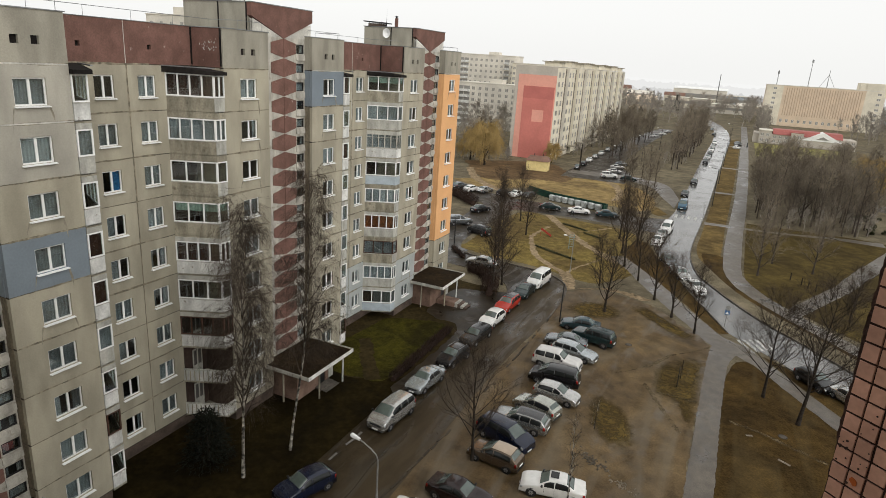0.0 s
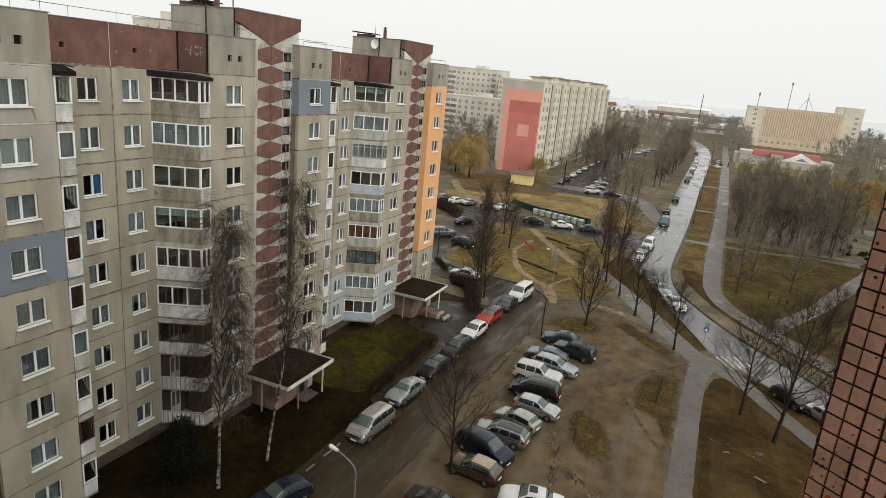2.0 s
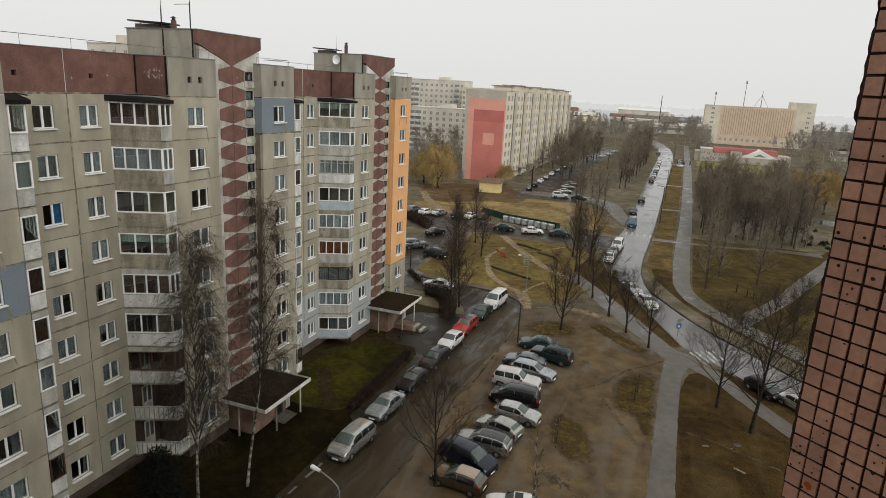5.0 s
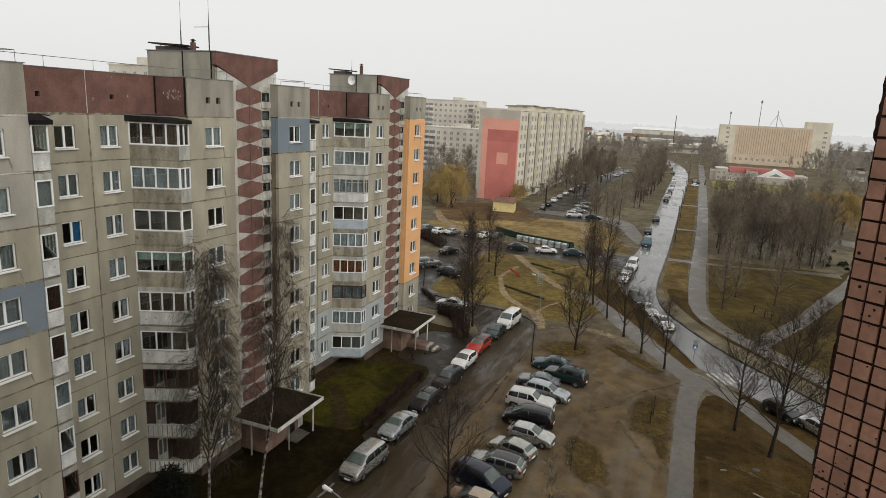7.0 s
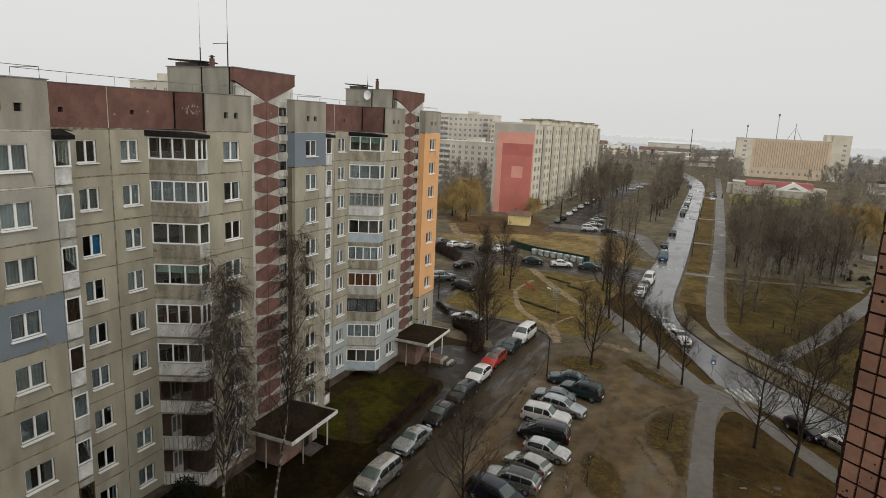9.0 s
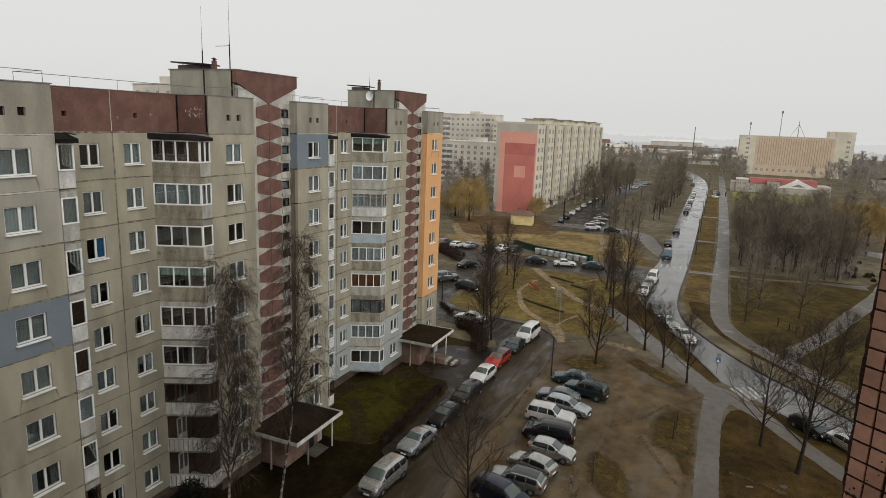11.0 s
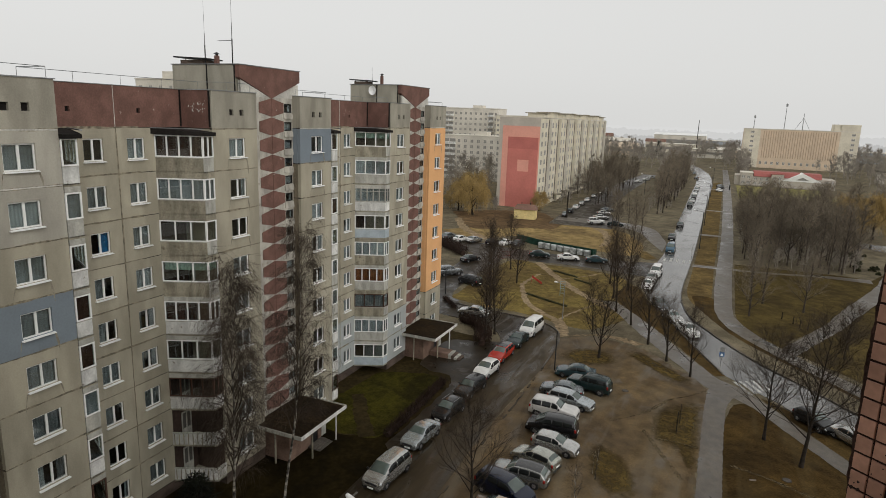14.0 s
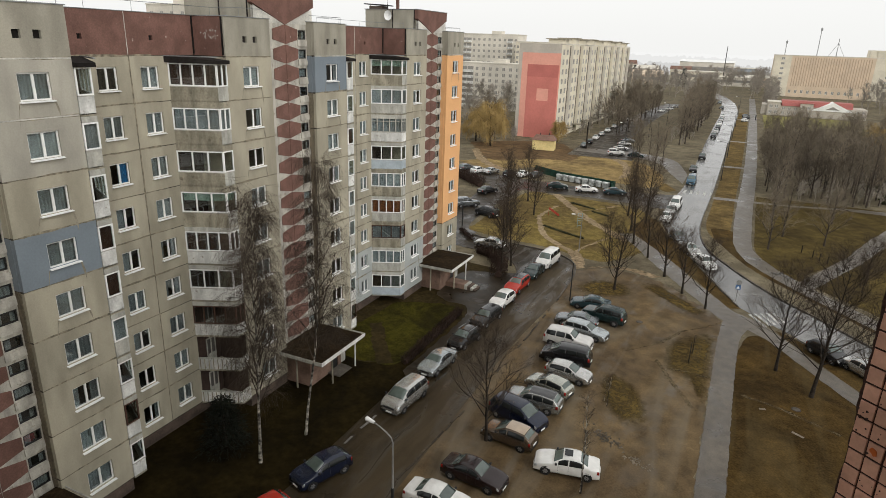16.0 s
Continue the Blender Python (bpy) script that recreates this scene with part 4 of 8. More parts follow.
def recess(y0, y1, mats, special=None):
    """The set-back wall between two bays: two windows to a storey and a red attic."""
    ym = y0 + 5.5
    c1, c2 = y0 + 3.95, y0 + 6.9
    for k in range(9):
        zt, m = TOPJ - FLOOR * k, mats(k)
        zs = SILL + 0.07 - FLOOR * k
        for i, (a, b, c) in enumerate(((y0, ym, c1), (ym, y1, c2))):
            key = ("rec", i, m)
            if key not in wall_mats:
                wall_mats[key] = panel_mesh("x", a - y0, b - y0, -FLOOR, 0, [(c - y0 - 0.65, c - y0 + 0.65, SILL + 0.07 - TOPJ, SILL + 1.39 - TOPJ)], M[m])
            bpart("wall_panel", wall_mats[key], Matrix.Translation((XR, y0, zt)))
            W_REC.put(XR, c, zs, rnd, "blue" if special == (k, i) else None)
    for i, (a, b) in enumerate(((y0, ym), (ym, y1))):
        v = (a + 2.4 if i == 0 else a + 1.6)
        vent = (v, v + 0.28, TOPJ + 0.9, TOPJ + 1.18)
        bm = bmesh.new()
        wall_sheet(bm, face_x(XR), a + GAP, b - GAP, TOPJ + GAP, ROOF, [vent], TH)
        bm_part("wall_panel", bm, M["red"], "flaking dark red attic panel")
        # black plate behind the vent hole, shade by colour
        bm = bmesh.new()
        quad_box(bm, XR - 0.2, XR - 0.16, *vent)
        bm_part("attic_vent", bm, M["bitumen"])
    for k in range(10):
        z = TOPJ - FLOOR * k
        bm = bmesh.new()
        quad_box(bm, XR - 0.10, XR - 0.018, y0, y1, z - 0.05, z + 0.05)
        bm_part("joint", bm, M["joint"])
    bm = bmesh.new()
    quad_box(bm, XR - 0.11, XR - 0.02, ym - 0.05, ym + 0.05, Z1, TOPJ)
    bm_part("joint", bm, M["joint"])
    bm = bmesh.new()
    quad_box(bm, XR - 0.08, XR - 0.004, ym - 0.04, ym + 0.04, TOPJ, ROOF)
    bm_part("joint", bm, M["joint_white"])
    bm = bmesh.new()
    quad_box(bm, XR - 0.4, XR + 0.04, y0 - 0.05, y1 + 0.05, ROOF, ROOF + 0.04)
    bm_part("parapet_cap", bm, M["metal"])
    bm = bmesh.new()
    quad_box(bm, XR - 0.4, XR - 0.05, y0, y1, -0.3, Z1)
    bm_part("plinth", bm, M["plinth"])
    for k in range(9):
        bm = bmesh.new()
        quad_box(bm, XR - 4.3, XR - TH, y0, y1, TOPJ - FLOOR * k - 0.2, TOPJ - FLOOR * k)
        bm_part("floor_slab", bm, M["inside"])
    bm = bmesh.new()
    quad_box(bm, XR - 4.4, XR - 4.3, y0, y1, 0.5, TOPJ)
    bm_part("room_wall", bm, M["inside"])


def tower(y0):
    """The stair tower: grey face with red lozenges two to a storey, narrow landing windows, penthouse above."""
    y1 = y0 + 5.05
    yc, half = (y0 + y1) / 2, FLOOR / 2
    holes = []
    n = 19
    for i in range(n):
        z = ROOF - 0.95 - half * i
        if z > 3.6:
            holes.append((y1 - 1.02, y1 - 0.07, z - 0.34, z + 0.34))
    bm = bmesh.new()
    wall_sheet(bm, face_x(XT), y0, y1, Z1, ROOF, holes, TH)
    bm_part("stair_wall", bm, M["tower_pale"])
    bm = bmesh.new()
    v = quad_box(bm, -0.02, 0.11, -0.56, 0.52, -0.5, -0.05)
    for q in (5, 6):
        v[q].co.x -= 0.05
    ledge = mesh_of("ledge", bm, M["tower_pale"])
    for h in holes:
        bpart("ledge", ledge, Matrix.Translation((XT, (h[0] + h[1]) / 2, h[2])))
        W_ST.put(XT, (h[0] + h[1]) / 2, h[2], rnd, None, False, 0.06)
    for i in range(n):
        z = ROOF - 0.95 - half * i
        if z < 3.2:
            continue
        bm = bmesh.new()
        for s in (-1, 1):
            a = [(yc + s * 0.02, z - 0.68), (yc + s * 1.42, z - 0.37), (yc + s * 1.42, z + 0.37), (yc + s * 0.02, z + 0.68)]
            if s < 0:
                a.reverse()
            lo = [bm.verts.new((XT - 0.01, *p)) for p in a]
            hi = [bm.verts.new((XT + 0.035, *p)) for p in a]
            bm.faces.new(hi)
            for k in range(4):
                bm.faces.new((lo[k], lo[(k + 1) % 4], hi[(k + 1) % 4], hi[k]))
        bm_part("relief_panel", bm, M["red"], "dark red lozenge panel")
    # penthouse: grey flanks, red front that ends below in a point
    p0, p1, zb, zt = yc - 3.45, yc + 3.45, ROOF + 0.02, 30.5
    bm = bmesh.new()
    prism(bm, [(XT - 0.35, p0), (XT - 0.35, p1), (XT - 6.2, p1), (XT - 6.2, p0)][::1], zb, zt)
    bm_part("penthouse", bm, M["attic"], "grey machine room on the roof")
    bm = bmesh.new()
    f = [(p0, zt), (p0, zt - 0.85), (yc, ROOF - 0.28), (p1, zt - 0.85), (p1, zt)]
    hi = [bm.verts.new((XT + 0.06, *p)) for p in f]
    lo = [bm.verts.new((XT - 0.345, *p)) for p in f]
    bm.faces.new(hi)
    bm.faces.new(list(reversed(lo)))
    for k in range(5):
        bm.faces.new((hi[k], lo[k], lo[(k + 1) % 5], hi[(k + 1) % 5]))
    bm_part("penthouse_front", bm, M["red"], "dark red pointed gable panel")
    bm = bmesh.new()
    for s in (-1, 1):
        f = [(yc + s * 3.3, ROOF - 0.2), (yc + s * 3.3, zt - 1.0), (yc + s * 0.1, ROOF - 0.2)]
        bm.faces.new([bm.verts.new((XT + 0.01, *p)) for p in f])
        bm.faces.new([bm.verts.new((XT - 0.2, *p)) for p in f])
    bm_part("penthouse_infill", bm, M["joint_white"], "pale grey infill beside the gable")
    bm = bmesh.new()
    quad_box(bm, XT - 6.3, XT + 0.1, p0 - 0.06, p1 + 0.06, zt, zt + 0.06)
    bm_part("penthouse_cap", bm, M["metal"])
    for x in (XT - 2.9, XT - 0.36):
        bm = bmesh.new()
        quad_box(bm, x - 0.05, x + 0.05, p0 - 0.03, p0 + 0.01, zb - 0.1, zt)
        bm_part("flank_seam", bm, M["bitumen"], "dark upright seam")
    bm = bmesh.new()
    quad_box(bm, XR, XT - TH, y0, y1, -0.3, Z1)
    bm_part("plinth", bm, M["plinth"])
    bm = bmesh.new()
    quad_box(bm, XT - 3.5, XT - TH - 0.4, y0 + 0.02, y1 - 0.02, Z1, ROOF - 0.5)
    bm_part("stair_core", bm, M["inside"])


def shade_a(k):
    return "blue" if k == 3 else ("concrete_grey" if k < 2 else "concrete")


YS = {"A": 17.05, "B": 32.0, "C": 41.45, "D": 56.4, "E": 65.85, "Z": 7.6}
bay(YS["A"], "short", shade_a, 4)
bay(YS["B"], "red", lambda k: "concrete")
bay(YS["C"], "short", lambda k: "blue" if k == 0 else "concrete", 1)
bay(YS["D"], "red", lambda k: "pale_blue" if k >= 7 else "concrete")
bay(YS["E"], "short", lambda k: "orange" if k < 7 else "concrete")
bay(YS["Z"], "red", lambda k: "concrete")
recess(21.45, 32.0, lambda k: "concrete", (2, 0))
recess(45.85, 56.4, lambda k: "pale_blue" if k >= 7 else "concrete")
for y in (12.0, 36.4, 60.8):
    tower(y)
# roof, back and ends
bm = bmesh.new()
quad_box(bm, XB, XR - TH, 7.6, 70.25, ROOF - 0.7, ROOF - 0.4)
bm_part("roof", bm, M["bitumen"], "flat bitumen roof")
bm = bmesh.new()
quad_box(bm, XB, XB + 0.3, 7.6, 70.25, -0.2, ROOF)
bm_part("back_wall", bm, M["concrete"])
for y in (7.6, 69.9):
    bm = bmesh.new()
    quad_box(bm, XB + 0.3, XR - 0.2, y, y + 0.34, -0.2, ROOF)
    bm_part("end_wall", bm, M["concrete"])


# ---- balconies of the block ----
M["wood_orange"] = mat("orange_brown_board", (0.30, 0.10, 0.03), 0.6, spread=0.25, grain=8, stain=2, bump=0.1)
M["parapet_pale"] = mat("parapet_pale", (0.46, 0.45, 0.40), 0.85, spread=0.12, grain=9, stain=1.3, dark=0.68, vary=0.08, streak=True)
M["side_pane"] = glass_mat("side_glass", (0.085, 0.08, 0.072), 0.3, 0.0)
# dark red-brown, with the shade inside the balconies put into the colour
M["balcony_shade"] = mat("balcony_inner_shade", (0.075, 0.05, 0.04), 0.9, spread=0.2, grain=6)


def along(a, b, t, z, off=0.0):
    """A point on the plan line a-b, off metres to its right."""
    d = Vector((b[0] - a[0], b[1] - a[1])).normalized()
    return Vector((a[0] + (b[0] - a[0]) * t + d.y * off, a[1] + (b[1] - a[1]) * t - d.x * off, z))


def slab_on(bm, a, b, t0, t1, z0, z1, o0, o1):
    """A board along the plan line a-b, from o0 to o1 metres to its right."""
    p = [along(a, b, t0, z0, o0), along(a, b, t1, z0, o0), along(a, b, t1, z0, o1), along(a, b, t0, z0, o1)]
    lo = [bm.verts.new(q) for q in p]
    hi = [bm.verts.new((q.x, q.y, z1)) for q in p]
    for f in (lo[::-1], hi, *((lo[i], lo[(i + 1) % 4], hi[(i + 1) % 4], hi[i]) for i in range(4))):
        bm.faces.new(f)


def balcony(edge, sign, k, parapet, glazing, panes, inner=None):
    """One balcony in the corner of a bay. edge: the bay's edge in y; sign -1: before it, 1: beyond it."""
    a, b, c = (XR, edge + sign * 2.25), (XF + 0.03, edge + sign * 0.91), (XF + 0.03, edge)
    z0 = TOPJ - FLOOR * (k + 1)
    poly = [a, b, c, (XR, edge)]
    bm = bmesh.new()
    prism(bm, poly if sign < 0 else poly[::-1], z0 - 0.12, z0 + 0.03)
    bmesh.ops.recalc_face_normals(bm, faces=bm.faces)
    bal = bm_part("balcony", bm, M["parapet_grey"])
    s = -1 if sign < 0 else 1
    o = lambda v: -v * sign
    runs = [(a, b, panes), (b, c, 1 if panes < 4 else 2)]
    zp, zg = z0 + 0.9, z0 + 2.36
    for i, (p, q, n) in enumerate(runs):
        bm = bmesh.new()
        slab_on(bm, p, q, 0.005, 0.995, z0 - 0.02, zp, o(0.0), o(-0.09))
        bmesh.ops.recalc_face_normals(bm, faces=bm.faces)
        mat_name = parapet if i == 0 else {"parapet_grey": "parapet_pale"}.get(parapet, parapet)
        ob = part("parapet", bm, M[mat_name], bal)
        bm = bmesh.new()
        slab_on(bm, p, q, 0.0, 1.0, zp, zp + 0.05, o(0.04), o(-0.11))
        bmesh.ops.recalc_face_normals(bm, faces=bm.faces)
        part("coping", bm, M["parapet_pale"], bal)
        if glazing == "open":
            for j in range(9):
                bm = bmesh.new()
                slab_on(bm, p, q, 0.04 + 0.105 * j, 0.06 + 0.105 * j, z0 + 0.05, zp - 0.06, o(0.025), o(0.0))
                bmesh.ops.recalc_face_normals(bm, faces=bm.faces)
                part("baluster", bm, M["parapet_grey"], bal)
        if glazing == "open":
            continue
        fm = M["white"] if glazing == "white" else M["wood"] if glazing == "wood" else M["parapet_pale"]
        bm = bmesh.new()
        ln = math.dist(p, q)
        for z, h in ((zp + 0.05, 0.075), (zg - 0.08, 0.08)):
            slab_on(bm, p, q, 0, 1, z, z + h, o(0.015), o(-0.06))
        for j in range(n + 1):
            t = j / n
            w = 0.05 / ln if 0 < j < n else 0.085 / ln
            t0, t1 = (0, w) if j == 0 else (1 - w, 1) if j == n else (t - w, t + w)
            slab_on(bm, p, q, t0, t1, zp + 0.05, zg, o(0.018), o(-0.055))
        if glazing == "lattice":
            slab_on(bm, p, q, 0, 1, zg - 0.36, zg - 0.31, o(0.016), o(-0.05))
        bmesh.ops.recalc_face_normals(bm, faces=bm.faces)
        part("glazing_frame", bm, fm, bal)
        if k:
            bm = bmesh.new()
            slab_on(bm, p, q, 0.003, 0.997, zg + 0.004, z0 + FLOOR - 0.125, o(0.01), o(-0.06))
            bmesh.ops.recalc_face_normals(bm, faces=bm.faces)
            part("fascia", bm, M["parapet_grey"] if parapet == "parapet_grey" else M["parapet_pale"], bal)
        bm = bmesh.new()
        slab_on(bm, p, q, 0.02, 0.98, zp + 0.1, zg - 0.06, o(-0.015), o(-0.022))
        part("pane", bm, M["glass"], bal).visible_shadow = False
        if inner:
            bm = bmesh.new()
            lo_z = zg - 0.62 if inner == "blind_green" else zp + 0.08
            cut = 0.0 if inner != "curtain" else rnd.choice((0.0, 0.0, 0.25))
            steps = 40
            prev = None
            for j in range(steps + 1):
                t = 0.03 + cut + (0.94 - cut) * j / steps
                off = -0.16 + 0.025 * math.sin(j * 1.9 + k)
                pair = (bm.verts.new(along(p, q, t, lo_z, o(off))), bm.verts.new(along(p, q, t, zg - 0.05, o(off))))
                if prev:
                    bm.faces.new((prev[0], pair[0], pair[1], prev[1]))
                prev = pair
            part("blind" if inner == "blind_green" else "curtain", bm, M[inner], bal)
    if k == 0:
        bm = bmesh.new()
        A, B, C = (XR, edge + sign * 2.5), (XF + 0.3, edge + sign * 1.05), (XF + 0.3, edge - sign * 0.02)
        lo = [bm.verts.new((*q, z)) for q, z in ((A, zg + 0.04), (B, zg + 0.0), (C, zg + 0.0), ((XR, edge), zg + 0.04))]
        hi = [bm.verts.new((*q, z)) for q, z in ((A, zg + 0.42), (B, zg + 0.22), (C, zg + 0.22), ((XR, edge), zg + 0.46))]
        for f in (lo[::-1], hi, *((lo[i], lo[(i + 1) % 4], hi[(i + 1) % 4], hi[i]) for i in range(4))):
            bm.faces.new(f)
        bmesh.ops.recalc_face_normals(bm, faces=bm.faces)
        part("balcony_roof", bm, M["bitumen"], bal, "tarred tin roof over the balcony")
        bm = bmesh.new()
        slab_on(bm, A, B, 0, 1, zg + 0.4, zg + 0.46, o(0.03), o(-0.1))
        part("flashing", bm, M["metal"], bal)
    # room-wall boards carry the balcony's shade in their colour; a door with its window
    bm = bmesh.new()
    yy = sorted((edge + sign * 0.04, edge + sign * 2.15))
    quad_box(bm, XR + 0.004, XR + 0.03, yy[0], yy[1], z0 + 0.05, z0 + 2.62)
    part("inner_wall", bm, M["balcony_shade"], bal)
    if glazing in ("open", "wood"):
        bm = bmesh.new()
        yy = sorted((edge + sign * 0.006, edge + sign * 0.03))
        quad_box(bm, XR + 0.04, XF - 0.12, yy[0], yy[1], z0 + 0.05, z0 + 2.62)
        part("inner_wall", bm, M["balcony_shade"], bal)
        y = edge + sign * 0.95
        bm = bmesh.new()
        for u0, u1, w0, w1 in ((-0.45, -0.36, 0.1, 2.1), (0.36, 0.45, 0.1, 2.1), (-0.36, 0.36, 2.0, 2.1), (-0.36, 0.36, 0.1, 0.8), (-0.05, 0.05, 0.8, 2.0)):
            quad_box(bm, XR + 0.031, XR + 0.08, y + u0, y + u1, z0 + w0, z0 + w1)
        door = part("balcony_door", bm, M["parapet_pale"], bal)
        bm = bmesh.new()
        quad_box(bm, XR + 0.035, XR + 0.045, y - 0.36, y + 0.36, z0 + 0.8, z0 + 2.0)
        part("pane", bm, M["side_pane"], door)
    return bal


B_ROWS = [("parapet_grey", "white", 4, "wood"), ("parapet_grey", "white", 4, "curtain"), ("parapet_grey", "white", 3, None), ("parapet_grey", "white", 3, "blind_green"), ("parapet_white", "white", 4, "wood"),
          ("parapet_white", "white", 3, None), ("parapet_white", "wood", 4, None), ("parapet_white", "open", 1, None), ("parapet_white", "open", 1, None)]
D_ROWS = [("parapet_grey", "white", 3, "blind_green"), ("parapet_pale", "white", 3, "curtain"), ("parapet_white", "lattice", 5, "curtain"), ("parapet_blue", "white", 3, None), ("parapet_grey", "white", 4, "curtain"),
          ("parapet_pale", "white", 4, "wood_orange"), ("parapet_grey", "wood", 3, "curtain"), ("parapet_pale", "white", 4, "curtain"), ("parapet_blue", "white", 3, None)]
A_ROWS = [("parapet_white", "white", 3, None), ("parapet_pale", "white", 3, "curtain"), ("parapet_white", "white", 3, None), ("parapet_white", "white", 3, "wood"), ("parapet_white", "white", 3, "wood"),
          ("parapet_pale", "white", 3, "curtain"), ("parapet_white", "white", 3, None), ("parapet_white", "wood", 3, None), ("parapet_white", "white", 3, None)]
for k in range(9):
    balcony(YS["B"], -1, k, *B_ROWS[k])
    balcony(YS["D"], -1, k, *D_ROWS[k])
    balcony(YS["A"] + 4.4, 1, k, *A_ROWS[k])
    balcony(YS["C"] + 4.4, 1, k, *A_ROWS[(k * 5 + 3) % 9])
# fresh white sealant along some attic and panel joints
for y0, y1, z in ((17.1, 21.4, TOPJ), (41.5, 45.8, TOPJ), (17.1, 21.4, TOPJ - FLOOR), (65.9, 70.2, TOPJ)):
    bm = bmesh.new()
    quad_box(bm, XF - 0.01, XF + 0.012, y0, y1, z - 0.035, z + 0.035)
    bm_part("joint", bm, M["joint_white"], "fresh white sealant")
bm = bmesh.new()
quad_box(bm, XR - 0.01, XR + 0.012, 51.3, 51.38, TOPJ - FLOOR * 1.6, TOPJ)
bm_part("joint", bm, M["joint_white"], "fresh white sealant")
bm = bmesh.new()
quad_box(bm, XF - 0.02, XF + 0.05, 45.87, 45.95, 1.2, TOPJ - FLOOR * 5)
bm_part("downpipe", bm, M["joint_white"], "white downpipe")
for y in (YS["B"], YS["D"]):
    for x in (XR + 0.05, XF - 0.16):
        bm = bmesh.new()
        quad_box(bm, x - 0.06, x + 0.06, y - 0.05, y + 0.004, TOPJ + 0.1, ROOF - 0.02)
        bm_part("corner_seam", bm, M["bitumen"], "dark upright strip in the corner of the attic")
# scribbles on the red attic flank
rs = random.Random(3)
for i in range(20):
    bm = bmesh.new()
    x, z = XF - 2.1 + 1.6 * rs.random(), TOPJ + 1.1 + 0.5 * rs.random()
    a, b = Vector((x, YS["B"] - 0.005, z)), Vector((x + rs.uniform(-0.12, 0.12), YS["B"] - 0.005, z + rs.uniform(-0.16, 0.16)))
    bar(bm, a, b, 0.028, 4)
    bm_part("scribble", bm, M["parapet_pale"])

# roof edge rails, masts, vents
def rail(pts, z, h=0.62, step=2.6):
    bm = bmesh.new()
    for (xa, ya), (xb, yb) in zip(pts, pts[1:]):
        bar(bm, (xa, ya, z + h), (xb, yb, z + h), 0.017, 4)
        n = max(1, int(math.dist((xa, ya), (xb, yb)) / step))
        for i in range(n + 1):
            x, y = xa + (xb - xa) * i / n, ya + (yb - ya) * i / n
            bar(bm, (x, y, z), (x, y, z + h), 0.015, 4)
    return bm_part("roof_rail", bm, M["metal"])


rail([(XF - 0.5, 17.2), (XF - 0.5, 21.4), (XR - 0.3, 21.6), (XR - 0.3, 34), (XF - 0.5, 34), (XF - 0.5, 36.3)], ROOF)
rail([(XF - 0.5, 41.6), (XF - 0.5, 45.8), (XR - 0.3, 46), (XR - 0.3, 56), (XF - 0.6, 56.8)], ROOF, 0.5)
rail([(XF - 0.5, 66.2), (XF - 0.5, 70.1), (XB + 0.5, 70.1)], ROOF, 0.45)


def mast(x, y, z, h, arm=0.0, label="thin steel radio mast on the roof"):
    m = thing("radio_mast", Matrix.Translation((x, y, z)), label, "antenna", "roof masts")
    bm = bmesh.new()
    bar(bm, (0, 0, -0.1), (0, 0, h * 0.3), 0.042, 6)
    part("lower_tube", bm, M["dark_metal"], m)
    bm = bmesh.new()
    bar(bm, (0, 0, h * 0.3), (0, 0, h * 0.5), 0.024, 6, 0.016)
    bar(bm, (0, 0, h * 0.5), (0, 0, h), 0.011, 5, 0.006)
    part("rod", bm, M["dark_metal"], m)
    if arm:
        bm = bmesh.new()
        bar(bm, (0, 0, h * 0.28), (-arm, -0.3, h * 0.27), 0.02, 5)
        part("arm", bm, M["dark_metal"], m)
    return m


mast(-32.1, 35.5, 30.55, 5.6, 1.0)
mast(-34.6, 35.5, 30.55, 4.3)
mast(-35.1, 59.9, 30.55, 1.7)


def roof_hatch(x, y, z, w=2.2):
    h = thing("roof_vent", Matrix.Translation((x, y, z)), "vent shaft with a sloping tin lid on the roof", "vent", "roof vents")
    bm = bmesh.new()
    quad_box(bm, -w / 2, w / 2, -0.6, 0.6, -0.05, 0.28)
    part("shaft", bm, M["plinth"], h)
    bm = bmesh.new()
    v = quad_box(bm, -w / 2 - 0.5, w / 2 + 0.5, -0.8, 0.8, 0.32, 0.42)
    for q in v:
        q.co.z += 0.04 - q.co.x * 0.05
    part("lid", bm, M["dark_metal"], h)
    for sx in (-0.7, 0.7):
        bm = bmesh.new()
        bar(bm, (sx, -0.5, 0.2), (sx, -0.5, 0.36), 0.03, 5)
        part("stay", bm, M["dark_metal"], h)


roof_hatch(-36.0, 36.2, 30.56)
roof_hatch(-36.6, 60.6, 30.56, 1.6)
for x, y, h in ((-34.0, 36.0, 0.6), (-34.2, 60.4, 0.9)):
    ch = thing("flue", Matrix.Translation((x, y, 30.55)), "small red brick flue with a tin cowl", "flue", "roof flues")
    bm = bmesh.new()
    quad_box(bm, -0.13, 0.13, -0.13, 0.13, -0.05, h)
    part("shaft", bm, M["red"], ch)
    bm = bmesh.new()
    bar(bm, (0, 0, h), (0, 0, h + 0.12), 0.1, 8)
    bar(bm, (0, 0, h + 0.12), (0, 0, h + 0.24), 0.24, 10, 0.03)
    part("cowl", bm, M["dark_metal"], ch)
dish = thing("satellite_dish", pose(XT - 3.2, 59.68, 29.9, 0, 0, 0), "white satellite dish on the penthouse wall", "satellite dish")
bm = bmesh.new()
ringv = None
